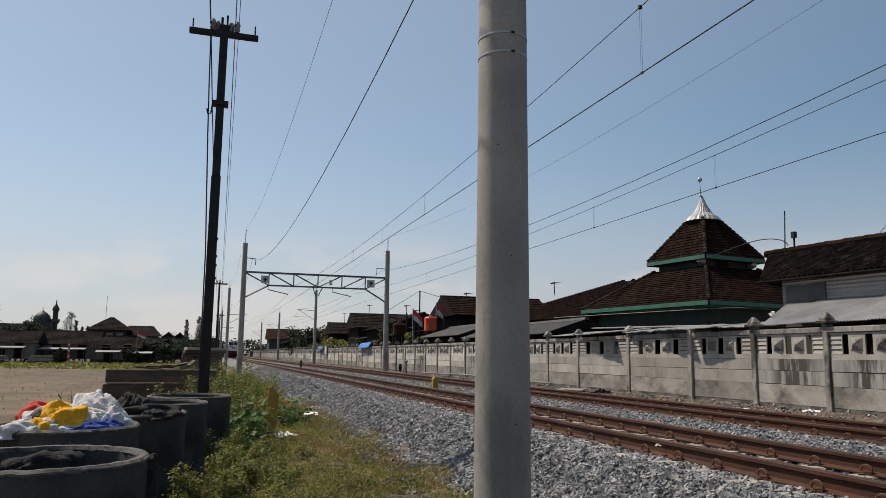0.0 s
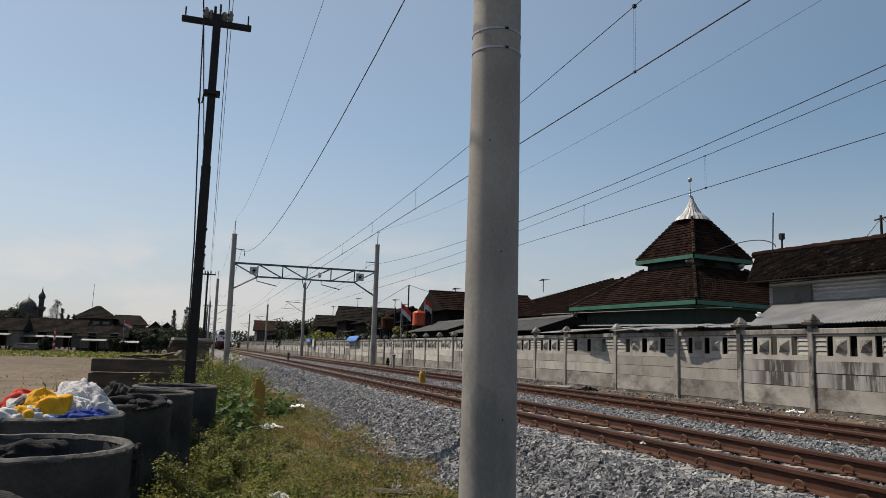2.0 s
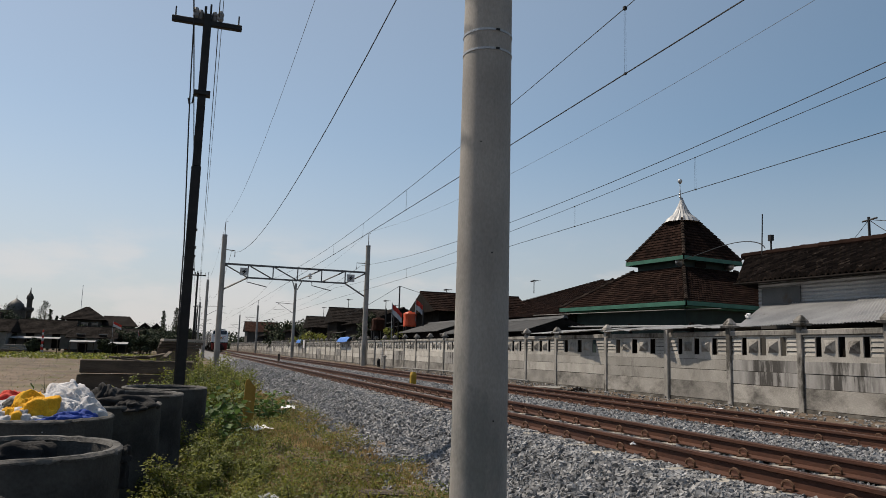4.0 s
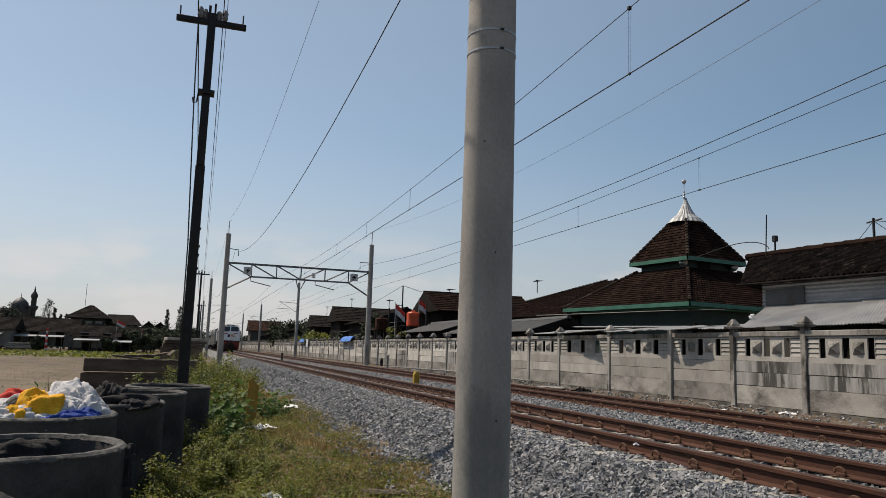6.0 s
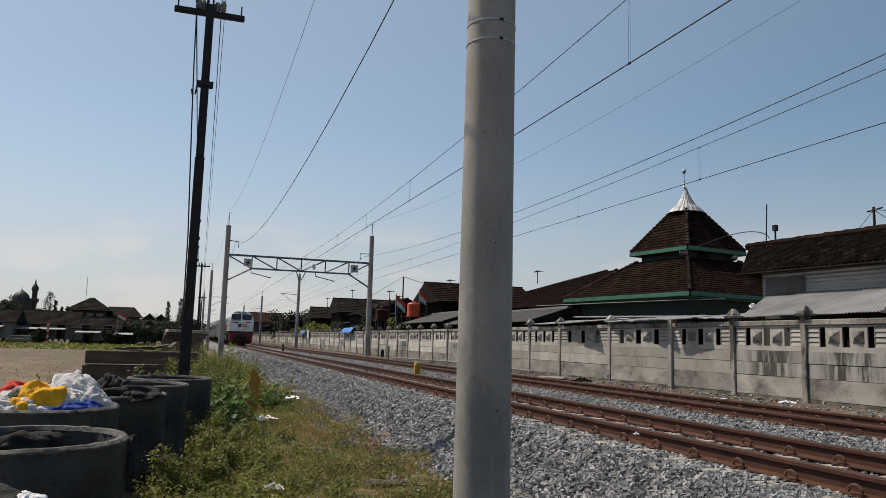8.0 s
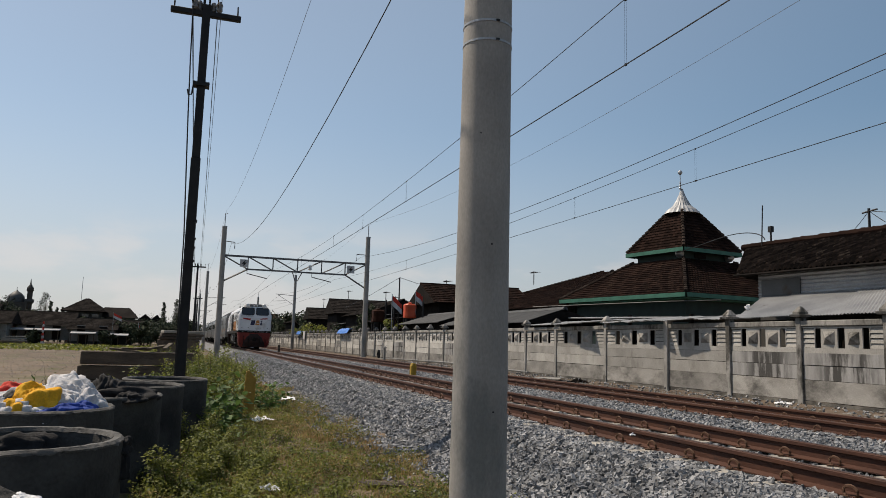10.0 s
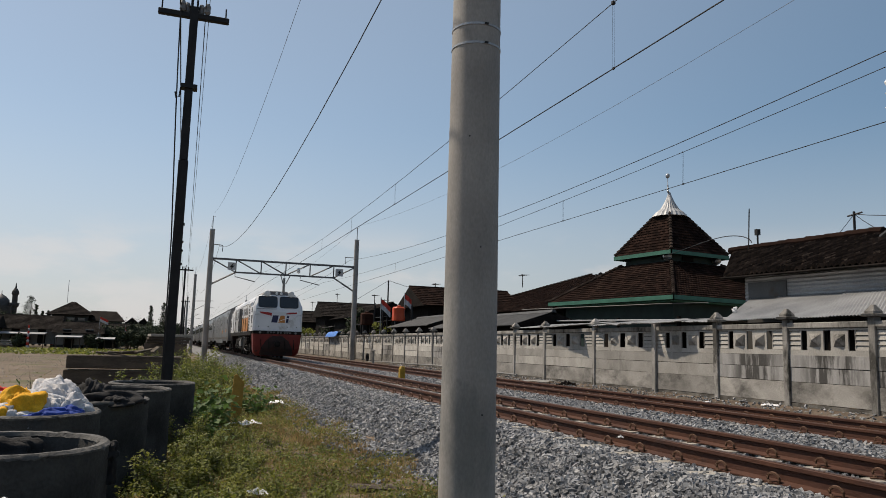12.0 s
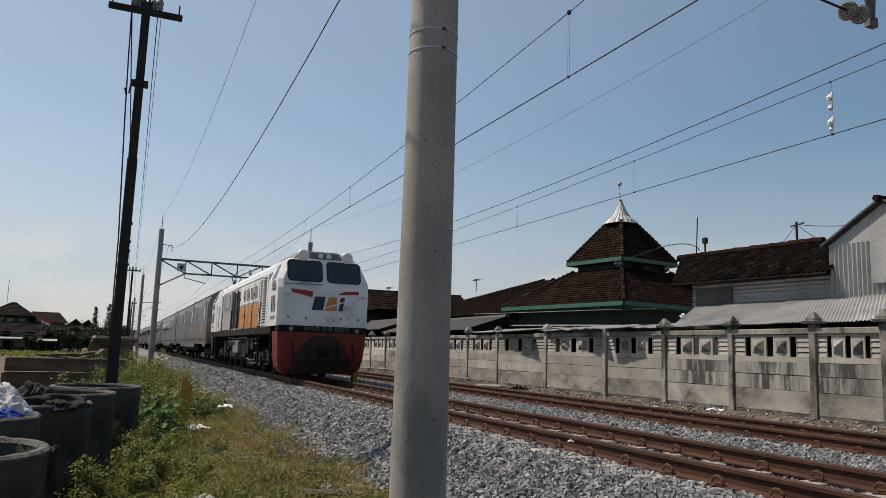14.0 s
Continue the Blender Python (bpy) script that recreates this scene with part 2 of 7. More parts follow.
# near-black stand-in for shade on walls, openings and roof undersides
M_shade = material("shade_toned_surface", (0.0099, 0.00858, 0.00759), (0.0198, 0.0165, 0.01485), 3, 0.9, bump=0.3, spec=0.05)
M_plaster = material("dusty_plaster", (0.03888, 0.03629, 0.0324), (0.05443, 0.05184, 0.04666), 1.0, 0.9, bump=0.2, c3=(0.02203, 0.01944, 0.01685), spots=0.03)
M_plaster_w = material("white_plaster", (0.18, 0.1764, 0.1656), (0.2232, 0.2196, 0.2088), 1.0, 0.9, bump=0.2, c3=(0.09, 0.0828, 0.072), spots=0.02)
M_leaf = material("weed_leaves", (0.0825, 0.1078, 0.0198), (0.22, 0.2255, 0.0462), 1.4, 0.6, bump=0.0, rand=0.35, island=True, thin=0.45)
M_leaf_dark = material("tree_leaves", (0.014, 0.0252, 0.0084), (0.0315, 0.0455, 0.014), 1.2, 0.8, bump=0.0, rand=0.4, island=True)
# M_leaf_dark made lighter and greyer: the haze of distance in the colour
M_leaf_far = material("haze_toned_leaves", (0.020, 0.030, 0.015), (0.045, 0.058, 0.028), 1.2, 0.9, bump=0.0, rand=0.45, island=True)
M_leaf_big = material("broad_leaves", (0.06, 0.11, 0.025), (0.10, 0.16, 0.05), 3, 0.7, bump=0.0, rand=0.3, island=True, thin=0.35)
M_grass = material("dry_grass", (0.1064, 0.0952, 0.02464), (0.2688, 0.2016, 0.0784), 1.6, 0.85, bump=0.0, rand=0.55, island=True, thin=0.35)
M_straw = material("withered_straw", (0.22, 0.1485, 0.0605), (0.396, 0.286, 0.132), 2.0, 0.85, bump=0.0, rand=0.5, island=True, thin=0.3)
M_bark = material("bark", (0.06, 0.045, 0.03), (0.11, 0.085, 0.06), 8, 0.9, bump=0.5)
M_yellow = material("yellow_marker_paint", (0.288, 0.1728, 0.0128), (0.384, 0.2368, 0.0192), 5, 0.6, bump=0.1, c3=(0.128, 0.0768, 0.0192), spots=0.03)
M_ochre = material("ochre_painted_board", (0.264, 0.156, 0.024), (0.36, 0.216, 0.036), 6, 0.7, bump=0.2)
M_orange = material("orange_plastic", (0.46, 0.058, 0.016), (0.54, 0.075, 0.02), 2, 0.45, bump=0.0)
M_redp = material("red_cloth", (0.42, 0.03, 0.02), (0.55, 0.05, 0.03), 8, 0.85, bump=0.3)
M_white = material("white_cloth", (0.4266, 0.4266, 0.4403), (0.516, 0.516, 0.5298), 8, 0.9, bump=0.3)
M_ycloth = material("yellow_cloth", (0.62, 0.30, 0.01), (0.75, 0.40, 0.02), 8, 0.9, bump=0.3)
M_blue = material("blue_cloth", (0.01, 0.035, 0.20), (0.02, 0.06, 0.32), 8, 0.85, bump=0.3)
M_black = material("black_cloth", (0.006, 0.006, 0.007), (0.015, 0.015, 0.016), 8, 0.9, bump=0.3)
M_tarp = material("blue_tarpaulin", (0.03, 0.12, 0.42), (0.06, 0.20, 0.55), 5, 0.5, bump=0.1)
M_paper = material("crumpled_white_plastic", (0.65, 0.65, 0.66), (0.78, 0.78, 0.78), 8, 0.6, bump=0.3)
M_locowhite = material("white_locomotive_paint", (0.56, 0.57, 0.59), (0.66, 0.665, 0.68), 1.1, 0.35, bump=0.03, c3=(0.36, 0.34, 0.32), spots=0.05, fine_amt=0.08)
M_locored = material("dark_red_pilot_paint", (0.11, 0.008155, 0.005436), (0.1539, 0.01268, 0.008155), 3, 0.6, bump=0.05, c3=(0.01651, 0.006794, 0.005436), spots=0.06)
M_locoorange = material("orange_stripe_paint", (0.4125, 0.15, 0.02625), (0.495, 0.21, 0.045), 2, 0.4, bump=0.02, fine_amt=0.1)
M_soot = material("sooty_black_red_paint", (0.01, 0.0045, 0.004), (0.025, 0.008, 0.006), 3, 0.7, bump=0.1)
M_locored2 = material("bright_red_stripe", (0.275, 0.01, 0.01), (0.3, 0.015, 0.015), 2, 0.4, bump=0.0)
M_locogrey = material("grey_roof_paint", (0.112, 0.1155, 0.119), (0.161, 0.1645, 0.168), 2, 0.5, bump=0.05)
M_palegrey = material("pale_grey_paint", (0.26, 0.265, 0.275), (0.34, 0.345, 0.355), 2, 0.5, bump=0.05, c3=(0.18, 0.175, 0.17), spots=0.05)
M_navy = material("navy_paint", (0.0075, 0.01, 0.05), (0.01, 0.015, 0.065), 2, 0.4, bump=0.0)
M_under = material("grimy_underframe", (0.0066, 0.00605, 0.0055), (0.022, 0.0198, 0.0176), 4, 0.85, 0.1, 0.2, spec=0.15)
M_glass = material("dark_window_glass", (0.012, 0.014, 0.016), (0.02, 0.022, 0.025), 1, 0.08, 0.0, 0.0, spec=0.8, fine_amt=0.02)
M_coach = material("brushed_stainless_coach", (0.1426, 0.1465, 0.1505), (0.1822, 0.1861, 0.1901), 1.2, 0.42, 0.55, 0.05, 30, c3=(0.1109, 0.1089, 0.103), spots=0.0, fine_amt=0.12)
# the reflections of the coach windows are put into this grey
M_coachband = material("reflection_grey_band", (0.07, 0.075, 0.08), (0.11, 0.115, 0.12), 1, 0.3, 0.0, 0.0, spec=0.5)
M_lampglass = material("pale_lamp_lens", (0.6, 0.6, 0.58), (0.7, 0.7, 0.68), 4, 0.25, 0.0, 0.0)
M_porcelain = material("grey_porcelain", (0.1512, 0.1512, 0.1512), (0.198, 0.198, 0.198), 4, 0.25, 0.0, 0.0)
M_signwhite = material("pale_sign_plate", (0.378, 0.378, 0.378), (0.4536, 0.4536, 0.4536), 4, 0.6, 0.0, 0.0)


# ---- mesh tools ----
class Geo:
    """Collects vertices and faces of one mesh."""

    def __init__(self):
        self.v, self.f = [], []

    def add(self, verts, faces):
        o = len(self.v)
        self.v += [tuple(p) for p in verts]
        self.f += [tuple(i + o for i in q) for q in faces]
        return self

    def box(self, x0, x1, y0, y1, z0, z1, bev=0.0):
        if bev <= 0:
            vs = [(x, y, z) for z in (z0, z1) for y in (y0, y1) for x in (x0, x1)]
            return self.add(vs, [(0, 2, 3, 1), (4, 5, 7, 6), (0, 1, 5, 4), (2, 6, 7, 3), (0, 4, 6, 2), (1, 3, 7, 5)])
        return self.levels([(z0, y0 + bev, y1 - bev, x0 + bev, x1 - bev, bev), (z0 + bev, y0, y1, x0, x1, bev),
                            (z1 - bev, y0, y1, x0, x1, bev), (z1, y0 + bev, y1 - bev, x0 + bev, x1 - bev, bev)])

    def levels(self, rows):
        """A closed body from rings: z, y0, y1, x0, x1, corner cut."""
        o, n = len(self.v), 8
        for z, y0, y1, x0, x1, c in rows:
            self.v += [(x0 + c, y0, z), (x1 - c, y0, z), (x1, y0 + c, z), (x1, y1 - c, z), (x1 - c, y1, z), (x0 + c, y1, z), (x0, y1 - c, z), (x0, y0 + c, z)]
        for k in range(len(rows) - 1):
            for i in range(n):
                a, b = o + k * n + i, o + k * n + (i + 1) % n
                self.f.append((a, b, b + n, a + n))
        self.f.append(tuple(o + i for i in reversed(range(n))))
        self.f.append(tuple(o + (len(rows) - 1) * n + i for i in range(n)))
        return self

    def turned(self, rows, n=16, cx=0.0, cy=0.0):
        """A body of revolution about z: rows of radius, z."""
        o = len(self.v)
        for r, z in rows:
            self.v += [(cx + r * math.cos(2 * math.pi * i / n), cy + r * math.sin(2 * math.pi * i / n), z) for i in range(n)]
        for k in range(len(rows) - 1):
            for i in range(n):
                a, b = o + k * n + i, o + k * n + (i + 1) % n
                self.f.append((a, b, b + n, a + n))
        self.f.append(tuple(o + i for i in reversed(range(n))))
        self.f.append(tuple(o + (len(rows) - 1) * n + i for i in range(n)))
        return self

    def tube(self, pts, r, n=6, r1=None):
        o = len(self.v)
        pts = [Vector(p) for p in pts]
        r1 = r if r1 is None else r1
        for k, p in enumerate(pts):
            d = (pts[min(k + 1, len(pts) - 1)] - pts[max(k - 1, 0)]).normalized()
            a = d.cross(Vector((0, 0, 1)) if abs(d.z) < 0.9 else Vector((1, 0, 0))).normalized()
            b = d.cross(a)
            q = r + (r1 - r) * k / max(1, len(pts) - 1)
            self.v += [tuple(p + a * (q * math.cos(2 * math.pi * i / n)) + b * (q * math.sin(2 * math.pi * i / n))) for i in range(n)]
        for k in range(len(pts) - 1):
            for i in range(n):
                u, w = o + k * n + i, o + k * n + (i + 1) % n
                self.f.append((u, w, w + n, u + n))
        self.f.append(tuple(o + i for i in reversed(range(n))))
        self.f.append(tuple(o + (len(pts) - 1) * n + i for i in range(n)))
        return self

    def bar(self, p, q, w):
        return self.tube([p, q], w * 0.7, 4)

    def prism(self, outline, y0, y1):
        """An outline of (x, z) drawn out along y."""
        n = len(outline)
        vs = [(x, y0, z) for x, z in outline] + [(x, y1, z) for x, z in outline]
        return self.add(vs, [tuple(range(n)), tuple(reversed(range(n, 2 * n)))] + [(i, i + n, (i + 1) % n + n, (i + 1) % n) for i in range(n)])

    def plate(self, corners, thick):
        """A flat piece with the given corner loop and thickness below it."""
        c = [Vector(p) for p in corners]
        nrm = (c[1] - c[0]).cross(c[2] - c[0]).normalized() * thick
        n = len(c)
        vs = [tuple(p) for p in c] + [tuple(p - nrm) for p in c]
        return self.add(vs, [tuple(range(n)), tuple(reversed(range(n, 2 * n)))] + [(i, i + n, (i + 1) % n + n, (i + 1) % n) for i in range(n)])


def mesh_of(name, geo, mat, smooth=False):
    me = bpy.data.meshes.new(name)
    me.from_pydata(geo.v, [], geo.f)
    bm = bmesh.new()
    bm.from_mesh(me)
    bmesh.ops.recalc_face_normals(bm, faces=bm.faces)
    bm.to_mesh(me)
    bm.free()
    for m in (mat if isinstance(mat, (list, tuple)) else [mat]):
        me.materials.append(m)
    if smooth:
        me.shade_smooth()
        me.set_sharp_from_angle(angle=radians(40))
    return me


def part(name, geo, mat, parent=None, label="", smooth=False, at=None):
    """Links a Geo (or a finished mesh) as one object, under a thing where one is given."""
    me = geo if isinstance(geo, bpy.types.Mesh) else mesh_of(name, geo, mat, smooth)
    ob = new(name, me)
    if parent is not None:
        ob.parent = parent
    if at is not None:
        ob.matrix_basis = at
    if label:
        ob["label"] = label
    return ob


def thing(name, at, label, category, group="", kind=""):
    e = new(name)
    e.empty_display_size = 0.2
    e.matrix_basis = at if isinstance(at, Matrix) else Matrix.Translation(at)
    return tagged(e, label, category, group, kind)


def raw_mesh(name, verts, faces_tri, mat):
    """A large mesh from arrays of vertices and triangles."""
    me = bpy.data.meshes.new(name)
    nv, nf = len(verts), len(faces_tri)
    me.vertices.add(nv)
    me.vertices.foreach_set("co", np.asarray(verts, dtype=np.float32).ravel())
    me.loops.add(nf * 3)
    me.loops.foreach_set("vertex_index", np.asarray(faces_tri, dtype=np.int32).ravel())
    me.polygons.add(nf)
    me.polygons.foreach_set("loop_start", np.arange(0, nf * 3, 3, dtype=np.int32))
    me.polygons.foreach_set("loop_total", np.full(nf, 3, dtype=np.int32))
    me.materials.append(mat)
    me.update(calc_edges=True)
    me.shade_flat()
    me.validate()
    return me


RNG = np.random.default_rng(7)


def turns(n, tilt=None):
    """n random rotation matrices; with tilt, mainly about z."""
    a = RNG.uniform(0, 2 * np.pi, n)
    t = RNG.uniform(0, np.pi if tilt is None else tilt, n)
    b = RNG.uniform(0, 2 * np.pi, n)
    def rz(q):
        z = np.zeros((n, 3, 3))
        z[:, 0, 0], z[:, 0, 1], z[:, 1, 0], z[:, 1, 1], z[:, 2, 2] = np.cos(q), -np.sin(q), np.sin(q), np.cos(q), 1
        return z
    rx = np.zeros((n, 3, 3))
    rx[:, 0, 0], rx[:, 1, 1], rx[:, 1, 2], rx[:, 2, 1], rx[:, 2, 2] = 1, np.cos(t), -np.sin(t), np.sin(t), np.cos(t)
    return rz(a) @ rx @ rz(b)


def scatter(name, template, tris, pos, size, mat, tilt=None, jitter=0.0):
    """Many small copies of a template in one mesh."""
    n, k = len(pos), len(template)
    v = np.repeat(np.asarray(template, float)[None], n, 0)
    if jitter:
        v = v * (1 + RNG.uniform(-jitter, jitter, v.shape))
    v = np.einsum("nij,nkj->nki", turns(n, tilt), v * np.asarray(size).reshape(n, 1, -1)) + np.asarray(pos)[:, None]
    f = (np.asarray(tris)[None] + (np.arange(n) * k)[:, None, None]).reshape(-1, 3)
    return raw_mesh(name, v.reshape(-1, 3), f, mat)


# ---- ground ----
TRACK_1, TRACK_2, GAUGE = 5.23, 9.25, 1.067
Z2 = -0.075                      # the far track lies a little lower
G0 = -0.75                       # level of the grass


def ground_z(x):
    """Height of the ground across the line."""
    return float(np.interp(x, [-9000, 2.75, 3.15, 3.95, 6.4, 7.0, 8.1, 10.2, 10.6, 12.1, 14, 9000],
                           [G0, G0, -0.68, -0.19, -0.19, -0.24, -0.26, -0.28, -0.24, -0.16, -0.15, -0.15]))


def strip(name, xs, y0, y1, step, mat, label, category, bump=0.0, dz=0.0):
    ys = np.arange(y0, y1 + step, step)
    v, f = [], []
    for y in ys:
        for x in xs:
            v.append((x, y, ground_z(x) + dz + bump * noise.noise(Vector((x * 1.3, y * 1.3, 4.0)))))
    n = len(xs)
    for j in range(len(ys) - 1):
        for i in range(n - 1):
            a = j * n + i
            f.append((a, a + 1, a + n + 1, a + n))
    g = Geo()
    g.v, g.f = v, f
    return tagged(part(name, g, mat), label, category, kind="structure")


_g = Geo().add([(-4000, -4000, G0 - 0.12), (4000, -4000, G0 - 0.12), (4000, 4500, G0 - 0.12), (-4000, 4500, G0 - 0.12)], [(0, 1, 2, 3)])
tagged(part("ground", _g, M_field), "bare brown earth field with dusty patches", "ground", kind="structure")
strip("verge", list(np.linspace(-2.6, 3.2, 24)), -6, 60, 0.4, M_soil, "dry soil verge with thin weeds beside the ballast", "ground", 0.06)
strip("gap_shade_bed", list(np.linspace(2.85, 10.5, 40)), -12, 60, 0.4, M_bed, "near-black bed giving the shade between the stones of both tracks", "ballast", 0.03, -0.035)
strip("ballast_far", list(np.linspace(2.7, 10.5, 12)), 60, 420, 6, M_ballast_far, "distant bed of grey crushed stone under the tracks", "ballast", 0.0, -0.02)
strip("wall_foot", list(np.linspace(10.3, 13.5, 12)), -12, 300, 0.8, M_dirt, "littered brown dirt at the foot of the wall", "ground", 0.06)


def field():
    """The open yard on the other side of the rings: bare earth with a strip of grass."""
    g = Geo()
    g.add([(-90, -5, G0 - 0.05), (-2.2, -5, G0 - 0.05), (-2.2, 170, G0 - 0.05), (-90, 170, G0 - 0.05)], [(0, 1, 2, 3)])
    tagged(part("yard", g, M_field), "dusty bare yard beyond the concrete rings", "ground", kind="structure")


field()

# ---- tracks ----
RAIL_OUT = [(-0.07, -0.159), (0.07, -0.159), (0.07, -0.148), (0.012, -0.128), (0.009, -0.045), (0.035, -0.036), (0.035, -0.006), (0.028, 0.0),
            (-0.028, 0.0), (-0.035, -0.006), (-0.035, -0.036), (-0.009, -0.045), (-0.012, -0.128), (-0.07, -0.148)]
SLEEPER = Geo().prism([(-1.0, -0.33), (1.0, -0.33), (1.0, -0.185), (0.93, -0.165), (0.3, -0.165), (0.2, -0.19), (-0.2, -0.19), (-0.3, -0.165), (-0.93, -0.165), (-1.0, -0.185)], -0.11, 0.11)
SLEEPER_ME = mesh_of("sleeper", SLEEPER, M_sleeper)


def clip_mesh():
    """A spring clip: an open loop of round bar."""
    pts = []
    for i in range(15):
        a = radians(-40 + 290 * i / 14)
        pts.append((0.07 + 0.012 * math.sin(a * 0.5), 0.055 * math.cos(a), -0.115 + 0.042 * math.sin(a)))
    pts = [(0.02, pts[0][1] - 0.03, -0.14)] + pts + [(0.13, pts[-1][1] - 0.02, -0.16)]
    return mesh_of("rail_clip", Geo().tube(pts, 0.012, 5), M_clip, True)


CLIP_ME = clip_mesh()


def track(name, x, z, clips):
    t = thing(name, (x, 0, z), "rusty narrow-gauge railway track on concrete sleepers", "railway track", "railway tracks", "structure")
    for s in (-1, 1):
        off = s * (GAUGE / 2 + 0.035)
        g = Geo().prism([(px + off, pz) for px, pz in RAIL_OUT], -14, 420)
        rail = part("rail", g, [M_rail], t, "rusty brown steel rail")
        part("rail_head", Geo().box(off - 0.024, off + 0.024, -14, 420, 0.0, 0.003), M_railtop, rail, "worn running surface")
    k = 0
    far = Geo()
    y = -6.0
    while y < 200:
        if y < 62:
            part("sleeper", SLEEPER_ME, None, t, at=pose(0, y, 0, 0, 0, random.uniform(-0.8, 0.8)))
        else:
            far.box(-1.0, 1.0, y - 0.11, y + 0.11, -0.3, -0.17)
        if y < clips and y > 0:
            for s in (-1, 1):
                for q in (-1, 1):
                    part("rail_clip", CLIP_ME, None, t, at=pose(s * (GAUGE / 2 + 0.035), y, 0, 0, 0, 0 if q > 0 else 180))
        y += 0.6
    tagged(part("far_sleepers", far, M_sleeper, t), kind="stuff")
    return t


track("railway_track", TRACK_1, 0.0, 34)
track("railway_track", TRACK_2, Z2, 20)

# ---- boundary wall ----
WALL_X = 12.1
POSTS = [1.2, 3.6, 6.2, 8.65, 10.1, 12.15, 14.28, 16.65, 19.7, 22.9, 25.3]
while POSTS[-1] < 215:
    POSTS.append(POSTS[-1] + 2.33)
Z_BASE = -0.2


def post_mesh():
    g = Geo()
    g.box(-0.075, 0.09, -0.08, 0.08, Z_BASE, 1.62, 0.015)
    g.levels([(1.62, -0.14, 0.14, -0.15, 0.15, 0.02), (1.67, -0.16, 0.16, -0.17, 0.17, 0.02), (1.68, -0.11, 0.11, -0.12, 0.12, 0.02),
              (1.72, -0.11, 0.11, -0.12, 0.12, 0.02), (1.84, -0.03, 0.03, -0.03, 0.03, 0.005)])
    return mesh_of("post", g, M_wallpost)


def plain_post_mesh():
    return mesh_of("post", Geo().box(-0.10, 0.10, -0.09, 0.09, Z_BASE, 1.66, 0.02), M_wallpost)


def bay_meshes(w, drips, plank_mat):
    """The pieces of one bay of width w, from y = 0 to w."""
    out = []
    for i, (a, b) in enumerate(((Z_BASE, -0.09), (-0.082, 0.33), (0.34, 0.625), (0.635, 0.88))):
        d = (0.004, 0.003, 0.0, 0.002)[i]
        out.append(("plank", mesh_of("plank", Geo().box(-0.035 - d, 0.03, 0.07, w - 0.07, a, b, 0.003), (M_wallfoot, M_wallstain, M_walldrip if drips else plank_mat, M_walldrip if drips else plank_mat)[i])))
    x0, x1, z0, z1 = -0.03, 0.0, 0.885, 1.42
    g = Geo()
    lo, hi = 0.07, w - 0.07
    L = hi - lo
    g.box(x0, x1, lo, hi, z0, 0.99)
    g.box(x0, x1, lo, hi, 1.385, z1)
    for a, b in ((0.245, 0.455), (0.545, 0.755)):
        g.box(x0, x1, lo + a * L, lo + b * L, 0.99, 1.385)
        c, hw = lo + (a + b) / 2 * L, 0.075 * L
        zc = 1.185
        boss = Geo()
        boss.add([(x0, c - hw, zc - 0.13), (x0, c + hw, zc - 0.13), (x0, c + hw, zc + 0.13), (x0, c - hw, zc + 0.13), (x0 - 0.10, c, zc)],
              [(0, 1, 4), (1, 2, 4), (2, 3, 4), (3, 0, 4), (3, 2, 1, 0)])
        out.append(("boss", mesh_of("boss", boss, M_wallpost)))
    for a, b in ((0.16, 0.166), (0.834, 0.84)):
        g.box(x0, x1, lo + a * L, lo + b * L, 0.99, 1.385)
    for k in range(4):
        za = 0.995 + k * 0.098
        for a, b in ((0.0, 0.16), (0.84, 1.0)):
            g.add([(x0, lo + a * L, za), (x0, lo + b * L, za), (x0 + 0.02, lo + b * L, za + 0.085), (x0 + 0.02, lo + a * L, za + 0.085),
                   (x1, lo + a * L, za), (x1, lo + b * L, za), (x1, lo + b * L, za + 0.085), (x1, lo + a * L, za + 0.085)],
                  [(0, 1, 2, 3), (4, 7, 6, 5), (0, 4, 5, 1), (3, 2, 6, 7), (0, 3, 7, 4), (1, 5, 6, 2)])
    out.append(("vent_panel", mesh_of("vent_panel", g, plank_mat)))
    out.append(("coping", mesh_of("coping", Geo().box(-0.07, 0.06, 0.06, w - 0.06, 1.425, 1.54, 0.012), M_wallpost)))
    return out


def boundary_wall():
    w = thing("wall_east", (WALL_X, 0, 0), "weathered whitish precast concrete panel wall with capped posts", "wall", kind="structure")
    post_a, post_b, cache = post_mesh(), plain_post_mesh(), {}
    for i, y in enumerate(POSTS):
        part("post", post_b if i in (7,) else post_a, None, w, at=pose(0, y, 0, 0, random.uniform(-0.6, 0.6), 0))
        if i + 1 < len(POSTS):
            d = round(POSTS[i + 1] - y, 2)
            drips = 8.6 < y < 13 or (y > 30 and i % 4 == 1)
            key = (d, drips, y > 26)
            if key not in cache:
                cache[key] = bay_meshes(d, drips, M_wallpale if y > 26 else M_wall)
            for name, me in cache[key]:
                part(name, me, None, w, at=pose(random.uniform(-0.006, 0.006), y, random.uniform(-0.004, 0.004)))


boundary_wall()

